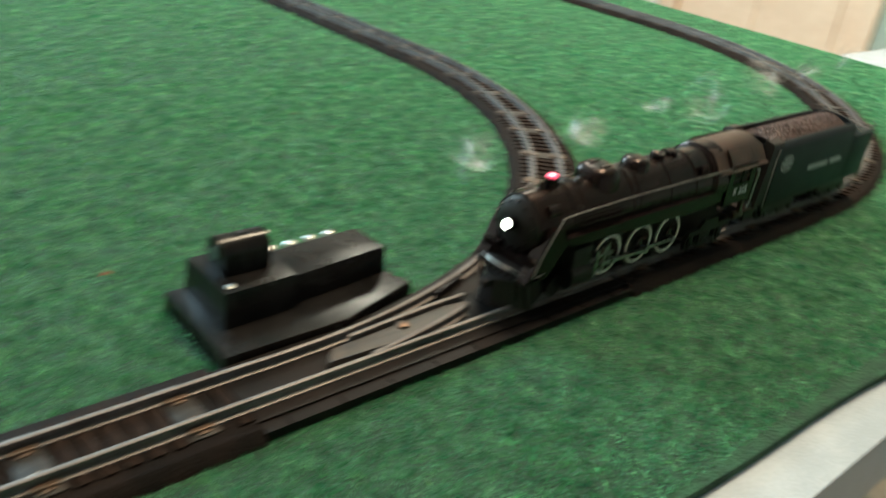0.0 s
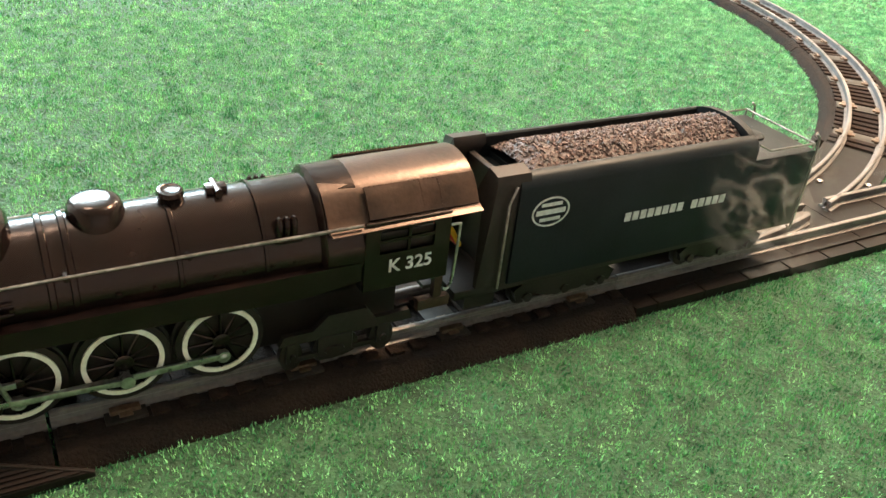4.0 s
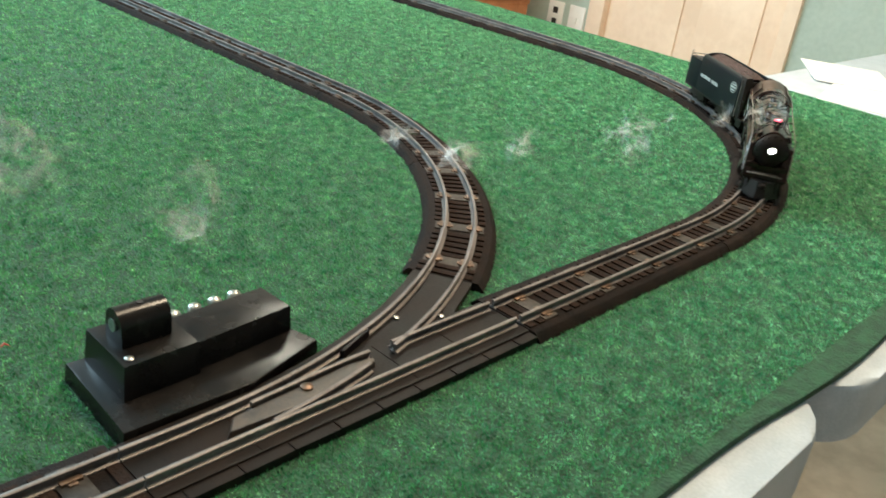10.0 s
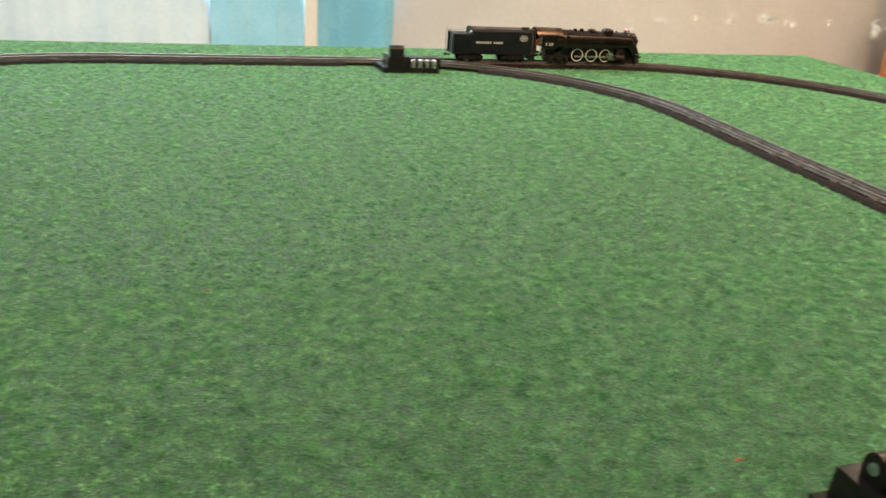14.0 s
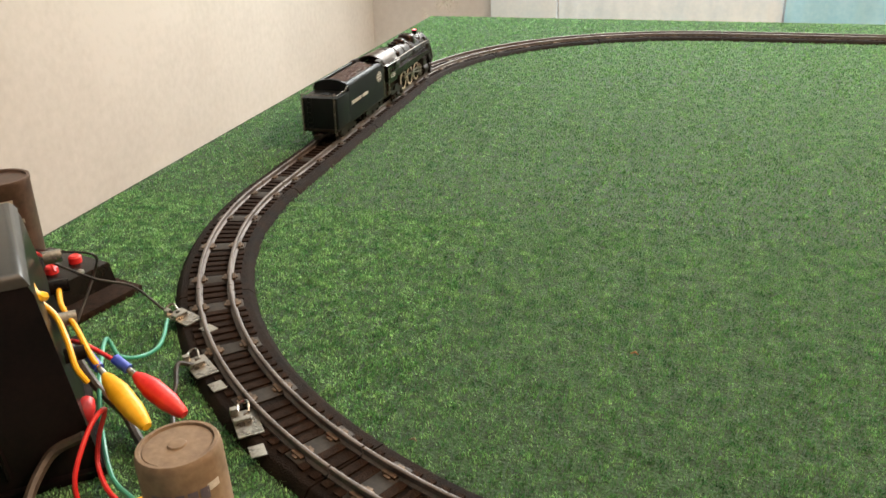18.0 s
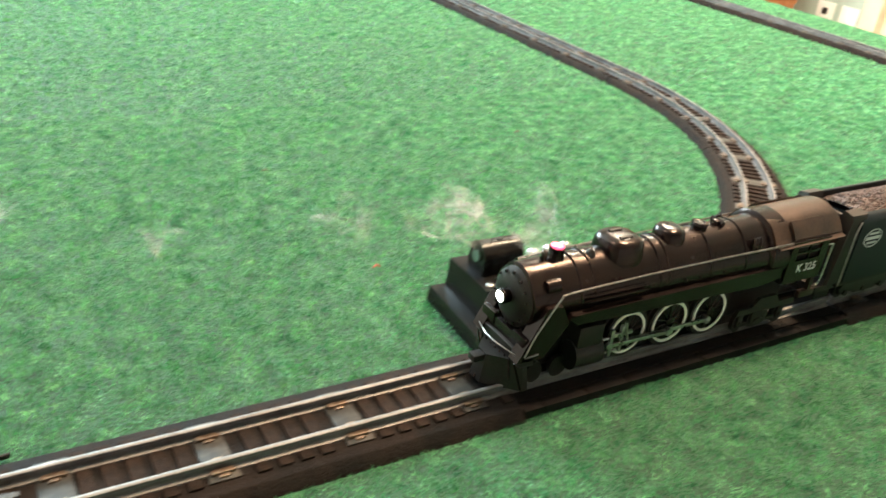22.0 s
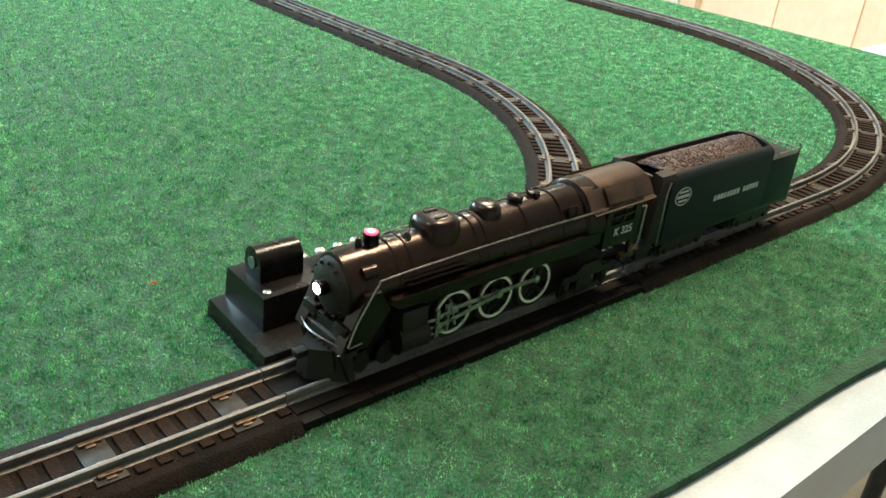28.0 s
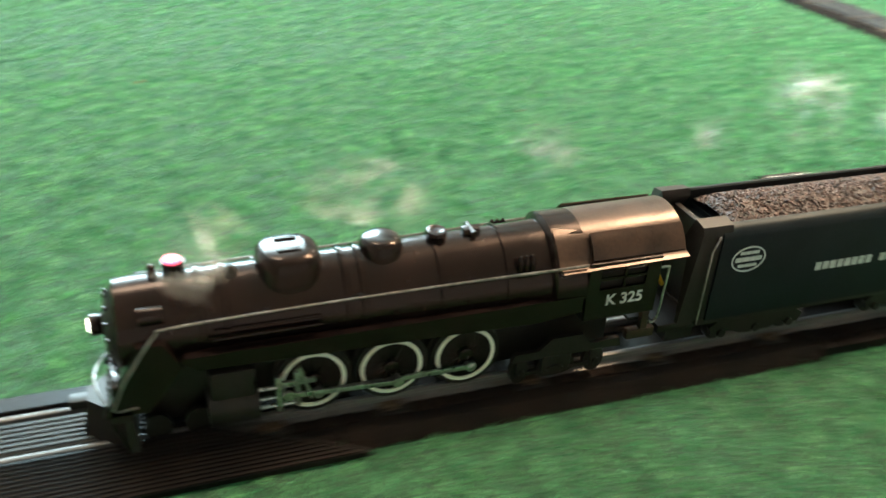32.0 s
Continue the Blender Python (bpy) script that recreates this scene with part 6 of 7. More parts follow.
# fruit boxes stacked in the corner
def fruit_box(z, turn, label):
    ob = thing("fruit_box", label, "cardboard box", "stacked fruit boxes", pose(2.093, 1.86, z, 0, 0, turn))
    bm = bmesh.new()
    box(bm, 0, 0.52, 0, 0.455, 0, 0.257, 0.004)
    part("carton", bm, CARD, ob, "orange printed cardboard")
    bm = bmesh.new()
    box(bm, -0.004, 0.524, -0.004, 0.459, 0.246, 0.264, 0.004)
    part("lid", bm, CARD, ob)

    def on_front(nm, m, rows, lab):
        bars(ob, pose(0, -0.0045, 0, 90), m, rows, lab, nm)

    on_front("stripe", CARDRED, [(0.004, 0.516, 0.014, 0.030)], "red printed stripe")
    on_front("stripe", CARDRED, [(0.004, 0.516, 0.036, 0.052)], "red printed stripe")
    on_front("stripe", CARDRED, [(0.004, 0.516, 0.058, 0.064)], "red printed stripe")
    for row in ((0.014, 0.084, 0.152, 0.232), (0.168, 0.186, 0.158, 0.236), (0.192, 0.250, 0.152, 0.206)):
        on_front("logo_shape", CARDRED, [row], "red logo shape")
    on_front("logo_bar", CARDBLUE, [(0.014, 0.250, 0.128, 0.138)], "blue logo bar")
    bm = bmesh.new()
    lathe(bm, (0.126, -0.0060, 0.182), (0, 1, 0), [(0, 0.036), (0.003, 0.036)], 22)
    part("logo_shape", bm, CARDRED, ob, "red logo disc")
    for x, z0, r in ((0.126, 0.182, 0.018), (0.046, 0.192, 0.013), (0.222, 0.178, 0.010)):
        bm = bmesh.new()
        lathe(bm, (x, -0.0075, z0), (0, 1, 0), [(0, r), (0.003, r)], 18)
        part("logo_disc", bm, CARDYEL, ob, "orange sun disc")
    for x, z0, r in ((0.325, 0.175, 0.044), (0.440, 0.160, 0.050)):
        bm = bmesh.new()
        lathe(bm, (x, -0.0052, z0), (0, 1, 0), [(0, r), (0.0015, r)], 22)
        part("fruit_print", bm, CARDTAN, ob, "tan round fruit print")
    bm = bmesh.new()
    for k in range(3):
        tube(bm, spline([(0.350 + 0.012 * k, -0.004, 0.110 - 0.010 * k), (0.385, -0.004, 0.085 - 0.014 * k), (0.440, -0.004, 0.100 - 0.014 * k)], 5), 0.007, 6)
    part("printed_fruit", bm, CARDYEL, ob, "yellow printed fruit")
    for x, y, ax in ((0.160, 0, 0), (0.405, 0, 0), (0.0, 0.13, 1), (0.0, 0.29, 1)):
        bm = bmesh.new()
        c = (x, -0.005, 0.070 if x < 0.3 else 0.082) if not ax else (-0.0035, y, 0.090)
        lathe(bm, c, (0, 1, 0) if not ax else (1, 0, 0), [(0, 0.013), (0.002, 0.013)], 16, (1.5, 1) if ax else (1, 1))
        part("hand_hole", bm, HOLE, ob, "dark air hole")
    for row in ((-0.452, -0.002, 0.014, 0.030), (-0.452, -0.002, 0.036, 0.052), (-0.440, -0.330, 0.165, 0.225)):
        bars(ob, pose(-0.0030, 0, 0, 90, 0, 270), CARDRED, [row], "red printed stripe", "side_print")
    return ob


fruit_box(-0.74, 1.5, "orange cardboard fruit box with red stripes on floor")
fruit_box(-0.476, -2.0, "orange cardboard fruit box with red stripes in stack")
fruit_box(-0.212, -3.5, "orange cardboard fruit box with red logo shapes in stack")
fruit_box(0.052, -1.0, "orange cardboard fruit box on top of stack")


# ---- tables ----
TX0, TX1, TY0, TY1 = -1.060, 1.240, -0.150, 1.655


def folding_table(x0, x1, y0, y1, top, label):
    ob = thing("folding_table", label, "table", "white folding tables")
    bm = bmesh.new()
    r, out = 0.055, []
    for cx, cy, a in ((x1 - r, y1 - r, 0), (x0 + r, y1 - r, 90), (x0 + r, y0 + r, 180), (x1 - r, y0 + r, 270)):
        out += [(cx + r * math.cos(radians(a + k * 15)), cy + r * math.sin(radians(a + k * 15))) for k in range(7)]
    prism(bm, out, top - 0.046, top, 1.0, 0.006)
    part("tabletop", bm, TABLEM, ob, "white blow-moulded plastic top")
    for y in (y0 + 0.22, y1 - 0.22):
        for x in (x0 + 0.10, x1 - 0.10):
            bm = bmesh.new()
            d = 0.05 if x < (x0 + x1) / 2 else -0.05
            tube(bm, spline([(x, y, top - 0.046), (x, y, top - 0.16), (x - d * 0.7, y - 0.01, top - 0.30), (x - d, y - 0.01, FLOOR + 0.02), (x - d, y - 0.01, FLOOR)], 5), 0.0145, 12)
            part("leg", bm, LEGM, ob, "dark bent steel leg")
        bm = bmesh.new()
        tube(bm, [(x0 + 0.06, y - 0.01, top - 0.36), (x1 - 0.06, y - 0.01, top - 0.36)], 0.011, 10)
        part("cross_brace", bm, LEGM, ob)
    return ob


for a, b in ((TX0, -0.352), (-0.348, 0.378), (0.382, TX1)):
    folding_table(a, b, TY0 - 0.036, TY1 - 0.004, -0.006, "white plastic folding table under green turf")
folding_table(1.275, 2.05, -0.75, 0.330, -0.012, "white plastic folding table beside the layout")
for x0, y0, sx, sy, rz, z, m, lab in ((1.33, 0.05, 0.22, 0.16, 12, -0.012, TRIMM, "white paper sheet lying on table"), (1.40, -0.10, 0.26, 0.10, 20, -0.010, CARDRED, "red printed leaflet lying on table"), (1.36, -0.20, 0.20, 0.14, -8, -0.008, TRIMM, "white paper sheet lying on table"), (1.52, 0.14, 0.21, 0.15, 30, -0.010, TRIMM, "white paper sheet lying on table")):
    bm = bmesh.new()
    box(bm, 0, sx, 0, sy, 0, 0.002)
    tagged(part("paper", bm, m), lab, "paper", "papers on the side table").matrix_basis = pose(x0, y0, z, 0, 0, rz)

# ---- turf ----
bm = bmesh.new()
nx, ny = 90, 70
rows = []
for i in range(nx + 1):
    rows.append([])
    for j in range(ny + 1):
        x = TX0 - 0.004 + (TX1 - TX0 + 0.008) * i / nx
        wob = 0.003 * math.sin(x * 9) + 0.002 * math.sin(x * 23 + 1) + 0.004 - 0.045 * min(max(x, 0.0), 0.35)
        y = TY0 - 0.004 + wob + (TY1 + 0.008 - TY0 - wob) * j / ny
        rows[-1].append(bm.verts.new((x, y, 0.0)))
for i in range(nx):
    for j in range(ny):
        bm.faces.new((rows[i][j], rows[i + 1][j], rows[i + 1][j + 1], rows[i][j + 1]))
ext = bmesh.ops.extrude_face_region(bm, geom=bm.faces[:])
for v in ext["geom"]:
    if isinstance(v, bmesh.types.BMVert):
        v.co.z -= 0.0055
tagged(part("ground", bm, TURF, None, "", 0), "green artificial turf mat over tables", "turf", kind="structure")


def fibres(name, count, x0, x1, y0, y1, tall, wide, seed):
    """Short leaning turf fibres, one thin triangle each."""
    g = np.random.default_rng(seed)
    n = count
    c = np.stack([g.uniform(x0, x1, n), g.uniform(y0, y1, n), np.full(n, -0.0004)], 1)
    a, b = g.uniform(0, 2 * np.pi, n), g.uniform(0, 2 * np.pi, n)
    # tufts a few millimetres wide stand taller or lie flatter than their neighbours
    cell = 0.0055
    gx, gy = ((x1 - x0) / cell + 2), ((y1 - y0) / cell + 2)
    tuft = g.uniform(0, 1, (int(gx), int(gy)))
    coarse = g.uniform(0, 1, (int(gx) // 4 + 2, int(gy) // 4 + 2))
    ix, iy = ((c[:, 0] - x0) / cell + g.normal(0, 0.25, n)).clip(0).astype(int), ((c[:, 1] - y0) / cell + g.normal(0, 0.25, n)).clip(0).astype(int)
    rise = tuft[ix.clip(0, int(gx) - 1), iy.clip(0, int(gy) - 1)] * 0.7 + coarse[(ix // 4).clip(0, coarse.shape[0] - 1), (iy // 4).clip(0, coarse.shape[1] - 1)] * 0.3
    b = b * 0.45 + 2 * np.pi * rise * 3.0
    h = tall * g.uniform(0.55, 1.15, n) * (0.55 + 0.9 * rise)
    lean = tall * g.uniform(0.1, 0.7, n) * (1.35 - 0.8 * rise)
    side = np.stack([np.cos(a), np.sin(a), np.zeros(n)], 1) * (wide * g.uniform(0.7, 1.3, n))[:, None]
    tip = c + np.stack([np.cos(b) * lean, np.sin(b) * lean, h], 1)
    co = np.stack([c - side, c + side, tip], 1).reshape(-1, 3)
    me = bpy.data.meshes.new(name)
    me.vertices.add(3 * n)
    me.vertices.foreach_set("co", co.astype(np.float32).ravel())
    me.loops.add(3 * n)
    me.loops.foreach_set("vertex_index", np.arange(3 * n, dtype=np.int32))
    me.polygons.add(n)
    me.polygons.foreach_set("loop_start", np.arange(0, 3 * n, 3, dtype=np.int32))
    me.update(calc_edges=True)
    me.materials.append(BLADE)
    return tagged(new(name, me), "short green artificial turf fibres", "turf", kind="stuff")


fibres("grass_fibres", 620000, -0.66, 0.62, TY0, 0.45, 0.0021, 0.00042, 1)
fibres("grass_fibres", 330000, TX0, TX1, 0.45, 1.0, 0.0024, 0.0007, 2)
fibres("grass_fibres", 210000, TX0, TX1, 1.0, TY1, 0.0028, 0.0010, 3)
fibres("grass_fibres", 170000, TX0, -0.66, TY0, 0.45, 0.0022, 0.0006, 4)
fibres("grass_fibres", 140000, 0.62, TX1, TY0, 0.45, 0.0024, 0.0007, 5)
for x, y, m in ((-0.0054, 0.1336, CARDRED), (-0.5257, 0.2224, CARD), (-0.6423, 0.097, KRAFT), (0.262, 0.095, KRAFT), (-0.02, 0.30, KRAFT), (0.24, 0.33, KRAFT), (-0.30, 0.42, CARD)):
    bm = bmesh.new()
    tube(bm, [(x, y, 0.0032), (x + 0.003, y + 0.001, 0.0042), (x + 0.005, y - 0.001, 0.0034)], [0.0003, 0.0008, 0.0002], 5)
    tagged(part("crumb", bm, m), "tiny dry crumb lying on turf", "debris", "crumbs on the turf")


# ---- transformer corner ----
def wire(name, pts, r, m, label):
    bm = bmesh.new()
    tube(bm, spline(pts, 7), r, 8)
    return tagged(part(name, bm, m), label, "wire", "wires at the transformer")


TR_AT = pose(-0.800, 0.035, 0, 0, 0, 42) @ pose(-0.075, 0.080, 0)
tr = thing("transformer", "glossy black transformer with grey top on turf", "transformer", at=TR_AT)
bm = bmesh.new()
prism(bm, [(-0.075, -0.080), (0.075, -0.080), (0.075, 0.080), (-0.075, 0.080)], 0.004, 0.112, 0.80, 0.006)
part("case", bm, TRANSF, tr, "glossy black case")
bm = bmesh.new()
prism(bm, [(-0.060, -0.064), (0.060, -0.064), (0.060, 0.064), (-0.060, 0.064)], 0.111, 0.118, 0.94, 0.004)
part("top_plate", bm, GREYTOP, tr, "grey-green top plate")
bm = bmesh.new()
tube(bm, spline([(0.030, -0.0800, 0.012), (0.024, -0.0735, 0.055), (0.016, -0.0722, 0.066), (-0.030, -0.0722, 0.068), (-0.044, -0.0735, 0.055), (-0.050, -0.0800, 0.012)], 4), 0.0018, 6)
part("panel_bead", bm, TRANSF, tr)
for k in range(4):
    bm = bmesh.new()
    rod(bm, (0.068, -0.05 + 0.030 * k, 0.060 + 0.008 * k), (0.079, -0.05 + 0.030 * k, 0.060 + 0.008 * k), 0.0045, 0.0040, 12)
    part("terminal_post", bm, NICKEL if k % 2 else TRANSF, tr)
bm = bmesh.new()
box(bm, -0.079, 0.079, -0.084, 0.084, 0, 0.005, 0.001)
part("foot_plate", bm, TRANSF, tr)

can = thing("capacitor_can", "tan cardboard capacitor tube standing upright", "capacitor", at=pose(-0.6925, -0.0390, 0.016, 0, -3, 0))
bm = bmesh.new()
lathe(bm, (0, 0, 0), (0, 0, 1), [(0, 0.0165), (0.001, 0.0178), (0.0030, 0.0176), (0.070, 0.0176), (0.0725, 0.0172), (0.0735, 0.0165), (0.0735, 0.0150), (0.0722, 0.0146)], 32)
part("tube", bm, KRAFT, can, "tan waxed cardboard tube")
bm = bmesh.new()
lathe(bm, (0, 0, 0.0715), (0, 0, 1), [(0, 0.0148), (0.0012, 0.0140), (0.0014, 0.0040), (0.0022, 0.0036), (0.0024, 0.0020)], 24)
part("cap", bm, KRAFT, can)


def wrapped(parent, r, z, w, h, a0, m, label, name="print"):
    """A strip of print that follows a round wall, w metres wide about the heading a0."""
    bm = bmesh.new()
    n = 8
    lo = [bm.verts.new((r * math.cos(a0 + (i / n - 0.5) * w / r), r * math.sin(a0 + (i / n - 0.5) * w / r), z)) for i in range(n + 1)]
    hi = [bm.verts.new((v.co.x, v.co.y, z + h)) for v in lo]
    for i in range(n):
        bm.faces.new((lo[i], lo[i + 1], hi[i + 1], hi[i]))
    return part(name, bm, m, parent, label)


for z, h, ws in ((0.055, 0.0058, ((-0.011, 0.004), (-0.006, 0.004), (-0.001, 0.0035), (0.004, 0.004), (0.0090, 0.004))), (0.0455, 0.0058, ((-0.008, 0.004), (-0.003, 0.0035), (0.002, 0.004), (0.007, 0.004))), (0.036, 0.0030, ((-0.004, 0.012), (0.009, 0.006))), (0.0305, 0.0030, ((0.0, 0.020),)), (0.0245, 0.0030, ((0.0, 0.016),))):
    for d, w_ in ws:
        wrapped(can, 0.0179, z, w_, h, -1.05 + d / 0.0178, INK, "faded blue lettering shown as bars", "lettering")
for z, a in ((0.030, -0.35), (0.022, -0.25), (0.016, -0.45), (0.058, -0.30)):
    wrapped(can, 0.0179, z, 0.006, 0.0035, a, LETTER, "pale scuff marks", "scuff")
base = thing("terminal_block", "black block beneath the capacitor tube", "block", at=pose(-0.6925, -0.0390, 0, 0, 0, -12))
bm = bmesh.new()
box(bm, -0.032, 0.026, -0.028, 0.020, 0, 0.016, 0.0015)
part("block", bm, BAKELITE, base)
bm = bmesh.new()
box(bm, 0.020, 0.044, -0.026, 0.012, 0, 0.009, 0.001)
part("step", bm, BAKELITE, base)

can2 = thing("oil_can", "brown round can with coloured shield label", "can", at=pose(-1.015, 0.235, 0))
bm = bmesh.new()
lathe(bm, (0, 0, 0), (0, 0, 1), [(0, 0.0210), (0.001, 0.0220), (0.086, 0.0220), (0.088, 0.0226), (0.090, 0.0222), (0.090, 0.0200), (0.088, 0.0195)], 28)
part("can_body", bm, BROWNCAN, can2)
for z, h, w_ in ((0.0725, 0.004, 0.018),):
    wrapped(can2, 0.0222, z, w_, h, -0.95, LETTER, "white lettering shown as bars", "lettering")
wrapped(can2, 0.0222, 0.040, 0.014, 0.005, -0.95, CARDRED, "red shield band", "shield_top")
wrapped(can2, 0.0222, 0.026, 0.014, 0.014, -0.95, CARDBLUE, "blue shield field", "shield")

for word, z, size in (("HORN", 0.0660, 0.0060), ("GENERATOR", 0.0580, 0.0052)):
    w = words(word, size, LETTER, can2, pose(0, 0, 0), "white printed word")
    for v in w.data.vertices:
        a, up = -0.95 + v.co.x / 0.0222, v.co.y
        r = 0.0223 + v.co.z
        v.co = (r * math.cos(a), r * math.sin(a), z + up)
ctl = thing("switch_controller", "black push-button controller on a dark wooden base", "controller", at=pose(-0.965, 0.222, 0, 0, 0, -14))
bm = bmesh.new()
box(bm, -0.050, 0.052, -0.030, 0.032, 0, 0.006, 0.001)
part("wooden_base", bm, TIE, ctl, "dark brown wooden base")
bm = bmesh.new()
prism(bm, [(-0.044, -0.024), (0.030, -0.024), (0.030, 0.026), (-0.044, 0.026)], 0.006, 0.024, 0.93, 0.0015)
body = part("controller_case", bm, BAKELITE, ctl)
for y, m, lab in ((-0.010, WRED, "red push button"), (0.012, WRED, "red push button")):
    bm = bmesh.new()
    lathe(bm, (0.004, y, 0.0235), (0, 0, 1), [(0, 0.0052), (0.0050, 0.0050), (0.0065, 0.0036)], 16)
    part("button", bm, m, body, lab)
bm = bmesh.new()
lathe(bm, (0.024, 0.0, 0.0235), (0, 0, 1), [(0, 0.0030), (0.0020, 0.0028), (0.0030, 0.0014)], 12)
part("screw", bm, NICKEL, body, "bright screw head")


# track terminals clipped to the left-hand curve
def terminal(x, y, rz):
    ob = thing("track_terminal", "bare metal track terminal clip at the rail", "terminal clip", "terminals on the curve", pose(x, y, 0, 0, 0, rz))
    bm = bmesh.new()
    box(bm, -0.0150, 0.0120, -0.0075, 0.0075, BED + 0.0010, BED + 0.0020, 0.0003)
    box(bm, -0.0040, -0.0005, -0.0075, 0.0030, BED + 0.0020, BED + 0.0052, 0.0004)
    box(bm, -0.0150, -0.0110, -0.0075, -0.0030, BED + 0.0020, BED + 0.0062, 0.0004)
    part("plate", bm, NICKEL, ob)
    for dx in (-0.0100, -0.0055):
        bm = bmesh.new()
        rod(bm, (dx, 0.001, BED + 0.0018), (dx, 0.001, BED + 0.0040), 0.0016, 0.0013, 8)
        part("rivet", bm, NICKEL, ob)
    bm = bmesh.new()
    box(bm, 0.0220, 0.0330, -0.0045, 0.0045, BED + 0.0010, BED + 0.0017, 0.0003)
    part("contact_plate", bm, NICKEL, ob)
    bm = bmesh.new()
    tube(bm, spline([(-0.012, 0.003, BED + 0.002), (-0.019, 0.004, BED + 0.005), (-0.021, -0.001, BED + 0.003), (-0.014, -0.003, BED + 0.002)], 5), 0.0009, 6)
    part("spring_clip", bm, NICKEL, ob)
    return ob


for x, y, rz in ((-0.8420, 0.195, -24), (-0.7950, 0.135, -40), (-0.7365, 0.0840, -52)):
    terminal(x, y, rz)


def alligator(p, q, m, label):
    ob = thing("alligator_clip", label, "alligator clip", "alligator clips")
    p, q = Vector(p), Vector(q)
    d = (q - p)
    bm = bmesh.new()
    tube(bm, [p + d * f for f in (0, 0.1, 0.35, 0.7, 0.95, 1.0)], [0.0022, 0.0040, 0.0062, 0.0058, 0.0036, 0.0026], 14)
    part("boot", bm, m, ob, "rubber boot")
    bm = bmesh.new()
    tube(bm, [p - d * 0.16, p + d * 0.05], [0.0015, 0.0022], 8)
    part("jaw", bm, NICKEL, ob, "bright metal jaw")
    bm = bmesh.new()
    tube(bm, [p - d * 0.42, p - d * 0.14], [0.0030, 0.0030], 10)
    part("sleeve", bm, WBLU, ob, "blue crimp sleeve")


alligator((-0.8029, 0.0544, 0.050), (-0.7658, 0.0337, 0.036), WYEL, "yellow-booted alligator clip with blue sleeve")
alligator((-0.7909, 0.0641, 0.046), (-0.7576, 0.0559, 0.030), WRED, "red-booted alligator clip with blue sleeve")
alligator((-0.8188, 0.0420, 0.020), (-0.8200, 0.0587, 0.030), WRED, "red-booted alligator clip at the transformer")
BLACKWIRE, YELLOWWIRE, REDWIRE = "thin black insulated wire on the turf", "bright yellow insulated wire at the transformer", "bright red insulated wire at the transformer"
wire("wire", [(-1.0018, 0.2291, 0.030), (-0.9630, 0.2028, 0.040), (-0.9175, 0.1986, 0.030), (-0.8934, 0.2106, 0.020), (-0.8616, 0.1973, 0.012), (-0.8520, 0.1950, 0.011)], 0.0010, WBLK, BLACKWIRE)
wire("wire", [(-1.0035, 0.2346, 0.030), (-0.9413, 0.1971, 0.050), (-0.9129, 0.1981, 0.050), (-0.9249, 0.2127, 0.030), (-0.9212, 0.1788, 0.004)], 0.0010, WBLK, BLACKWIRE)
wire("wire", [(-0.9000, 0.2200, 0.012), (-0.8502, 0.1855, 0.010)][1:] + [(-0.8381, 0.1560, 0.008), (-0.8386, 0.1364, 0.010), (-0.8418, 0.1179, 0.020), (-0.8518, 0.1201, 0.030), (-0.8220, 0.0708, 0.030), (-0.8074, 0.0481, 0.012), (-0.7842, 0.0222, 0.008), (-0.7633, 0.0107, 0.006)], 0.0014, WGRN, "green insulated wire lying in loops on turf")
wire("wire", [(-0.8620, 0.1010, 0.076), (-0.8489, 0.0854, 0.072), (-0.8318, 0.0736, 0.066), (-0.8143, 0.0601, 0.058), (-0.8080, 0.0572, 0.053)], 0.0017, WYEL, YELLOWWIRE)
wire("wire", [(-0.8480, 0.0680, 0.084), (-0.8378, 0.0669, 0.076), (-0.8212, 0.0529, 0.070), (-0.8118, 0.0444, 0.060), (-0.8078, 0.0459, 0.050)], 0.0017, WYEL, YELLOWWIRE)
wire("wire", [(-0.8450, 0.0600, 0.100), (-0.8344, 0.0522, 0.097), (-0.8398, 0.0634, 0.090)], 0.0030, WYEL, YELLOWWIRE)
wire("wire", [(-0.8500, 0.0834, 0.050), (-0.8311, 0.0750, 0.055), (-0.8190, 0.0731, 0.052), (-0.8024, 0.0673, 0.050)], 0.0013, WRED, REDWIRE)
wire("wire", [(-0.7860, 0.0000, 0.005), (-0.7923, 0.0035, 0.006), (-0.7946, 0.0085, 0.020), (-0.7965, 0.0278, 0.035), (-0.7988, 0.0440, 0.035), (-0.8013, 0.0379, 0.020), (-0.7977, 0.0290, 0.008), (-0.7776, 0.0118, 0.006), (-0.7548, 0.0049, 0.005)], 0.0014, WRED, REDWIRE)
wire("wire", [(-0.7500, 0.0060, 0.006), (-0.7813, 0.0026, 0.007), (-0.7858, -0.0018, 0.006), (-0.7756, -0.0060, 0.006), (-0.7602, 0.0138, 0.006), (-0.7480, 0.0120, 0.006)], 0.0016, WYEL, "yellow insulated wire lying in a loop")
wire("wire", [(-0.8640, 0.1017, 0.034), (-0.8236, 0.0704, 0.030), (-0.8107, 0.0739, 0.010), (-0.7925, 0.0590, 0.005), (-0.7500, 0.0250, 0.004)], 0.0028, WBRN, "thick brown cable lying on the turf")
wire("wire", [(-0.8000, 0.0263, 0.030), (-0.8173, 0.0180, 0.020), (-0.8128, -0.0088, 0.008), (-0.7953, -0.0109, 0.006), (-0.7700, -0.0150, 0.005), (-0.7300, -0.0300, 0.006)], 0.0030, WBRN, "thick brown cable lying on the turf")
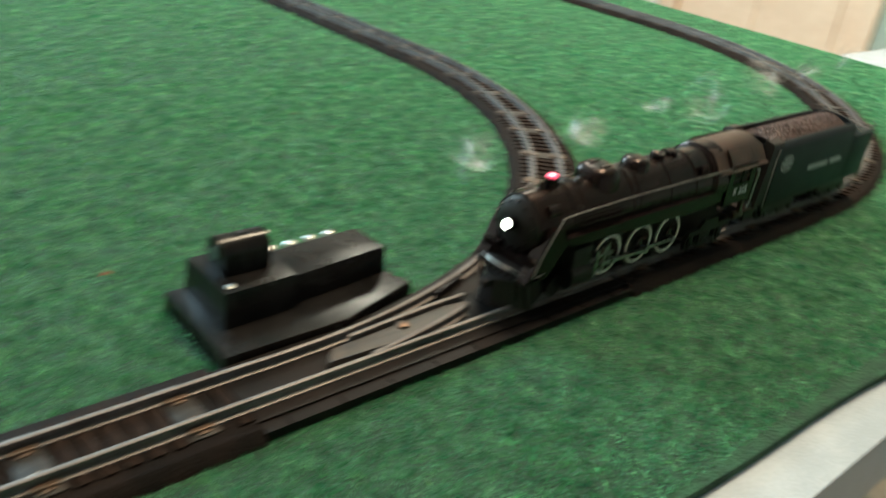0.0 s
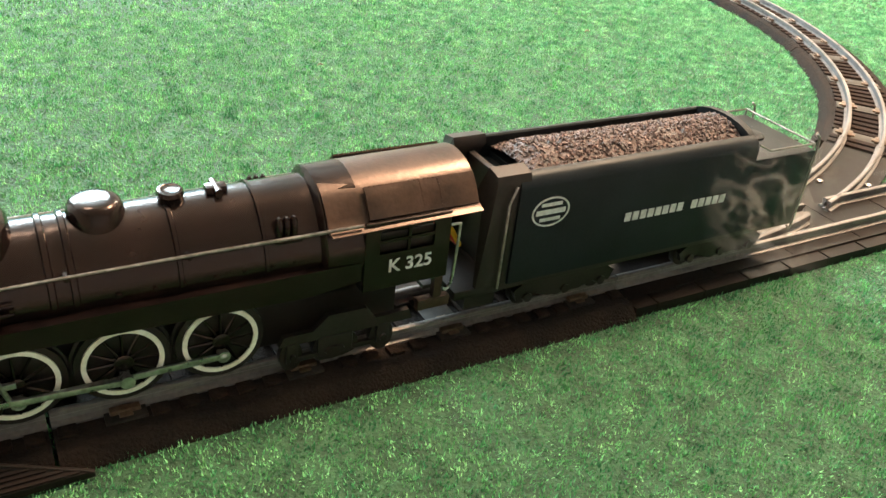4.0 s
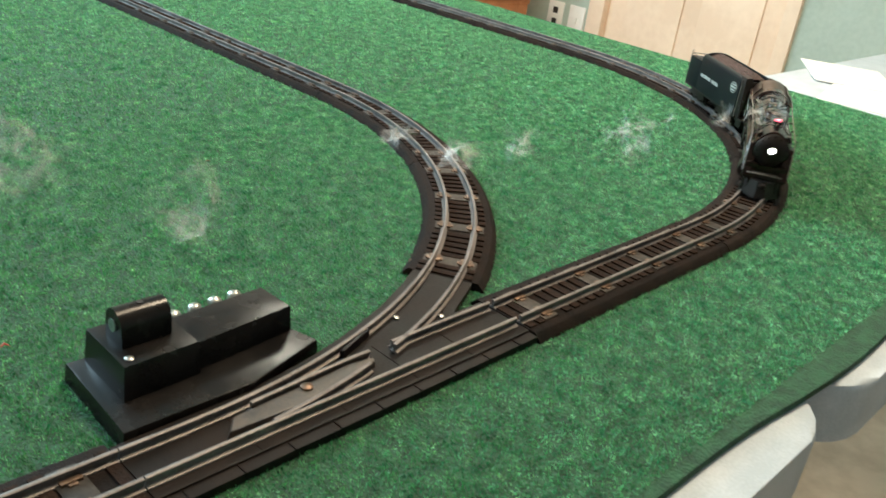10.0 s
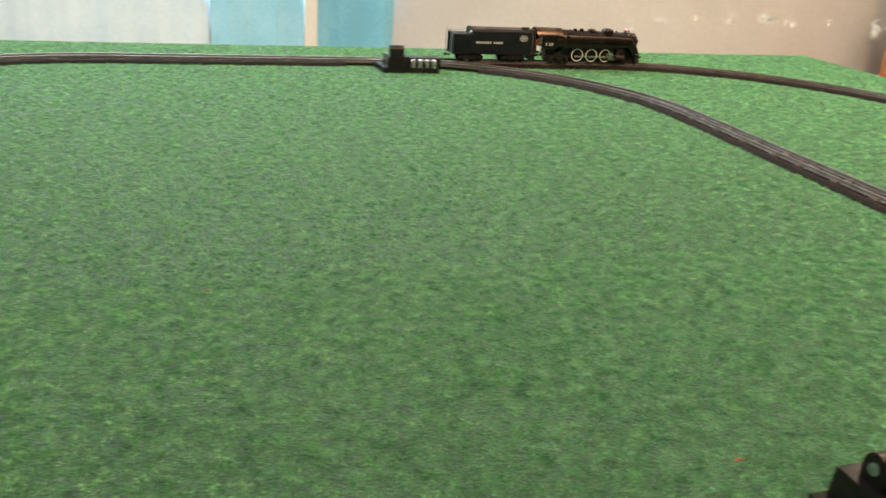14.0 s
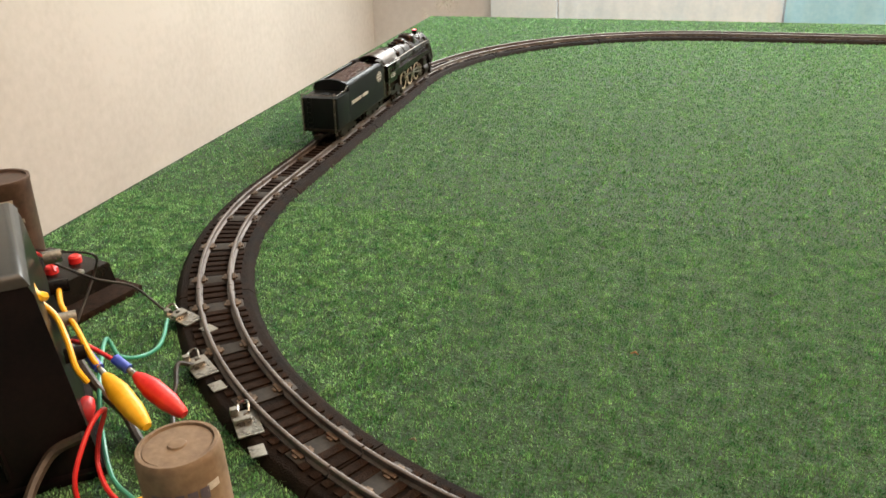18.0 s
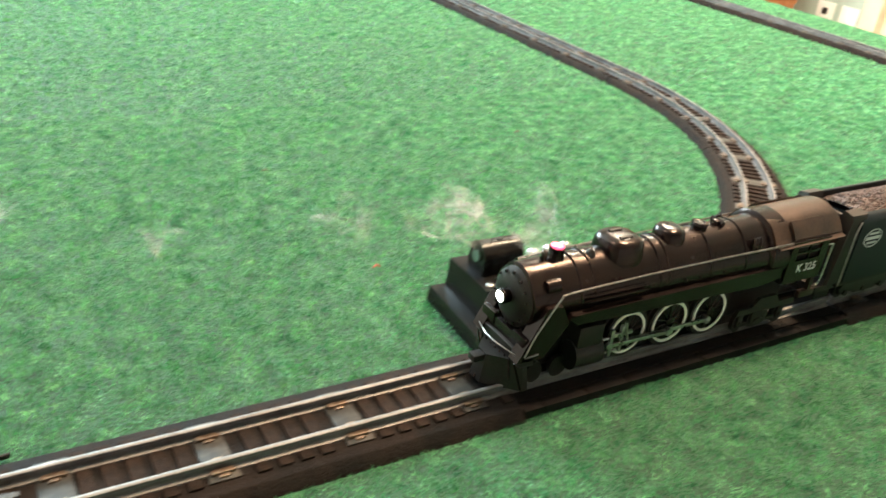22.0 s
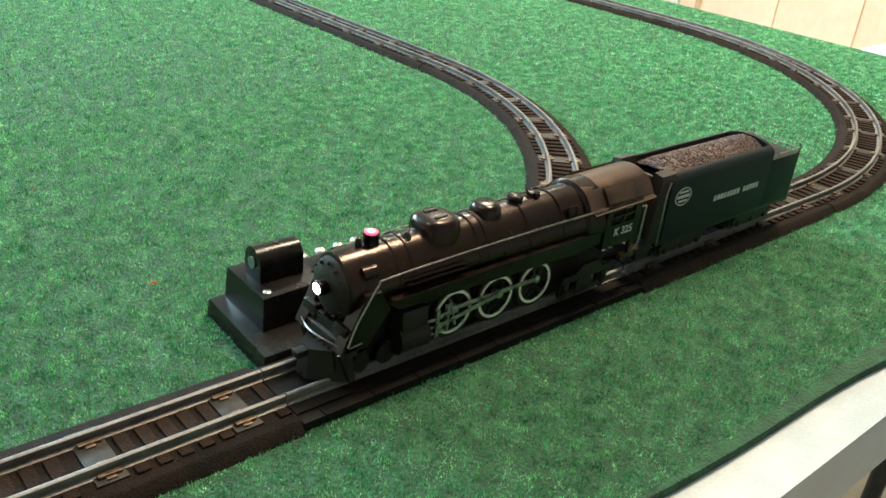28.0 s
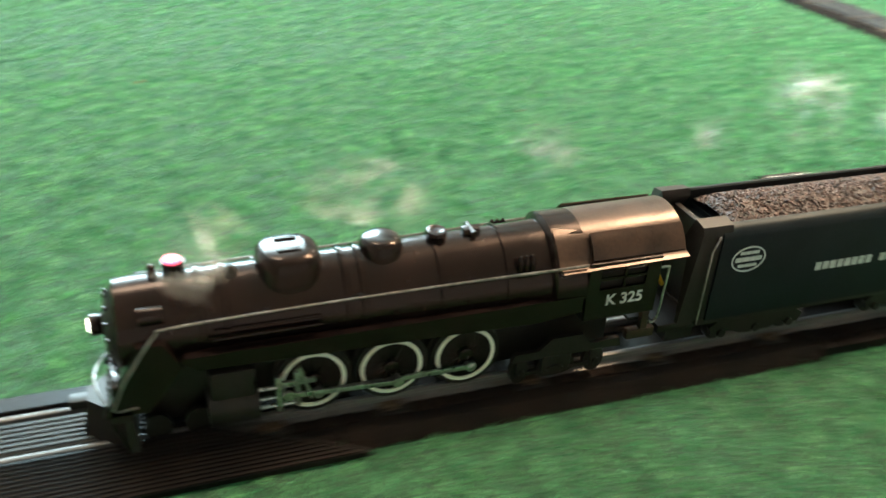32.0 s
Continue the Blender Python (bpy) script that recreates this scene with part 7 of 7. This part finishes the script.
wire("wire", [(-0.7990, 0.1330, 0.010), (-0.8060, 0.1260, 0.014), (-0.8000, 0.1120, 0.008), (-0.7950, 0.0980, 0.004), (-0.7700, 0.0600, 0.004)], 0.0016, WBLK, BLACKWIRE)
wire("wire", [(-0.9900, 0.2230, 0.026), (-0.9850, 0.2150, 0.040), (-0.9620, 0.2080, 0.036), (-0.9520, 0.2020, 0.030)], 0.0013, WRED, REDWIRE)


# ---- smoke from the stack: rigid puffs that rise and trail behind ----
def smoke_mesh(seed, size, long, material, veils=2):
    """A puff of thin bent veils, one through another."""
    g = np.random.default_rng(seed)
    verts, faces, n = [], [], 11
    for k in range(veils):
        q = Euler((float(g.uniform(0, 3)), float(g.uniform(0, 3)), float(g.uniform(0, 6)))).to_matrix()
        w = g.uniform(0, 6, 4)
        b = len(verts)
        for i in range(n):
            for j in range(n):
                u, v = -1 + 2 * i / (n - 1), -1 + 2 * j / (n - 1)
                p = q @ Vector((u, v, 0.45 * math.sin(2.1 * u + w[0]) * math.cos(2.4 * v + w[1]) + 0.2 * math.sin(4.2 * v + w[2])))
                verts.append((p.x * size * long, p.y * size, p.z * size))
        faces += [(b + i * n + j, b + (i + 1) * n + j, b + (i + 1) * n + j + 1, b + i * n + j + 1) for i in range(n - 1) for j in range(n - 1)]
    me = bpy.data.meshes.new("smoke_puff")
    me.from_pydata(verts, [], faces)
    me.polygons.foreach_set("use_smooth", [True] * len(faces))
    me.materials.append(material)
    return me


SMOKE_MESHES = [smoke_mesh(50 + k, 0.0085 + 0.0034 * (k % 4), 1.0 + 0.40 * (k % 3), SMOKE) for k in range(8)]
WISP_MESHES = [smoke_mesh(80 + k, 0.024 + 0.008 * (k % 3), 1.0 + 0.5 * (k % 3), WISP, 1) for k in range(5)]


def smoke_motions():
    g = random.Random(11)
    starts = [-0.74, -0.60, -0.46, -0.32, -0.18, -0.04, 0.10, 0.25, 0.40, 0.55, 0.70, 0.85, 1.0]
    starts += [7.84 + 0.15 * k for k in range(96)] + [31.05, 31.20, 31.36, 31.52, 31.68, 31.84, 31.97]
    for k, t0 in enumerate(starts):
        ob = new("smoke_puff", SMOKE_MESHES[0 if 0.6 < t0 < 1.2 else k % 8])
        tagged(ob, "thin white puff of smoke from the stack", "smoke", "smoke puffs")
        m = riding(place_on_loop(max(t0, -0.9)), 0.07, 0.20)
        p, head = m @ Vector((0.0605, 0, 0.082)), m.to_euler().z
        dx, dy, spin, up = g.uniform(-0.02, 0.03), g.uniform(-0.012, 0.02), g.uniform(-40, 40), g.uniform(0.012, 0.034)
        rows = [(0.0, pose(p.x, p.y, -0.03, 0, 0, math.degrees(head)))] if t0 > 0.1 else []
        if t0 > 0.1:
            rows.append((t0 - 0.04, pose(p.x, p.y, -0.03, 0, 0, math.degrees(head))))
        for a in (0.0, 0.1, 0.25, 0.5, 0.8, 1.2, 1.7, 2.4, 4.0):
            z = p.z + 0.004 + 0.020 * (1 - math.exp(-a / 0.12)) + up * a + (0.30 * (a - 1.2) ** 2 if a > 1.2 else 0) + (0.9 * (a - 0.55) ** 2 if t0 < 1.2 and a > 0.55 else 0)
            if t0 + a > 0.0 and t0 + a < 32.0:
                if not rows and t0 + a > 0:
                    b = -t0
                    rows.append((0.0, pose(p.x + dx * b, p.y + dy * b, p.z + 0.024 + up * b, 0, 0, math.degrees(head) + spin * b * 0.5)))
                rows.append((t0 + a, pose(p.x + dx * a, p.y + dy * a, min(z, 1.4), 0, 0, math.degrees(head) + spin * a * 0.5)))
        rows.append((32.0, rows[-1][1]) if rows[-1][0] < 31.95 else (32.0, pose(p.x, p.y, p.z + up * (32.0 - t0), 0, 0, math.degrees(head))))
        walk(ob, rows)
    # thin smoke that hangs over the turf after the second stop
    for k, (x, y, z) in enumerate(((0.17, 0.19, 0.11), (0.095, 0.125, 0.115), (-0.02, 0.04, 0.11), (-0.085, 0.036, 0.12), (0.30, 0.24, 0.12), (0.04, 0.09, 0.10))):
        ob = new("smoke_puff", WISP_MESHES[k % 5])
        tagged(ob, "thin white wisp of smoke drifting over turf", "smoke", "smoke puffs")
        t0 = 22.0 + 0.35 * k
        walk(ob, [(0.0, pose(x - 0.08, y - 0.05, -0.03)), (t0 - 0.1, pose(x - 0.08, y - 0.05, -0.03)), (t0, pose(x - 0.05, y - 0.03, z - 0.01)), (24.0, pose(x, y, z, 10, 0, 30 * k)), (26.0, pose(x + 0.05, y + 0.02, z + 0.015, 25, 0, 30 * k + 30)), (28.0, pose(x + 0.10, y + 0.05, z + 0.12, 40, 0, 30 * k + 50)), (29.5, pose(x + 0.12, y + 0.06, z + 0.9, 50, 0, 30 * k + 60)), (32.0, pose(x + 0.12, y + 0.06, z + 1.1, 50, 0, 30 * k + 60))])
    # thin smoke that hangs about the tender after the stop
    for k, (x, y, z) in enumerate(((-0.030, -0.036, 0.034), (0.040, -0.036, 0.038))):
        ob = new("smoke_puff", WISP_MESHES[(k + 2) % 5])
        tagged(ob, "thin white wisp of smoke beside the tender", "smoke", "smoke puffs")
        walk(ob, [(0.0, pose(x - 0.05, y, -0.03)), (1.40, pose(x - 0.05, y, -0.03)), (1.46, pose(x - 0.03, y, z)), (2.0, pose(x, y, z, 0, 0, 10)), (3.0, pose(x + 0.045, y - 0.006, z - 0.006, 0, 0, 25)), (4.2, pose(x + 0.08, y - 0.02, z + 0.06, 0, 0, 40)), (5.2, pose(x + 0.10, y - 0.03, z + 0.7, 0, 0, 60)), (32.0, pose(x + 0.10, y - 0.03, z + 0.9, 0, 0, 60))])


motions()
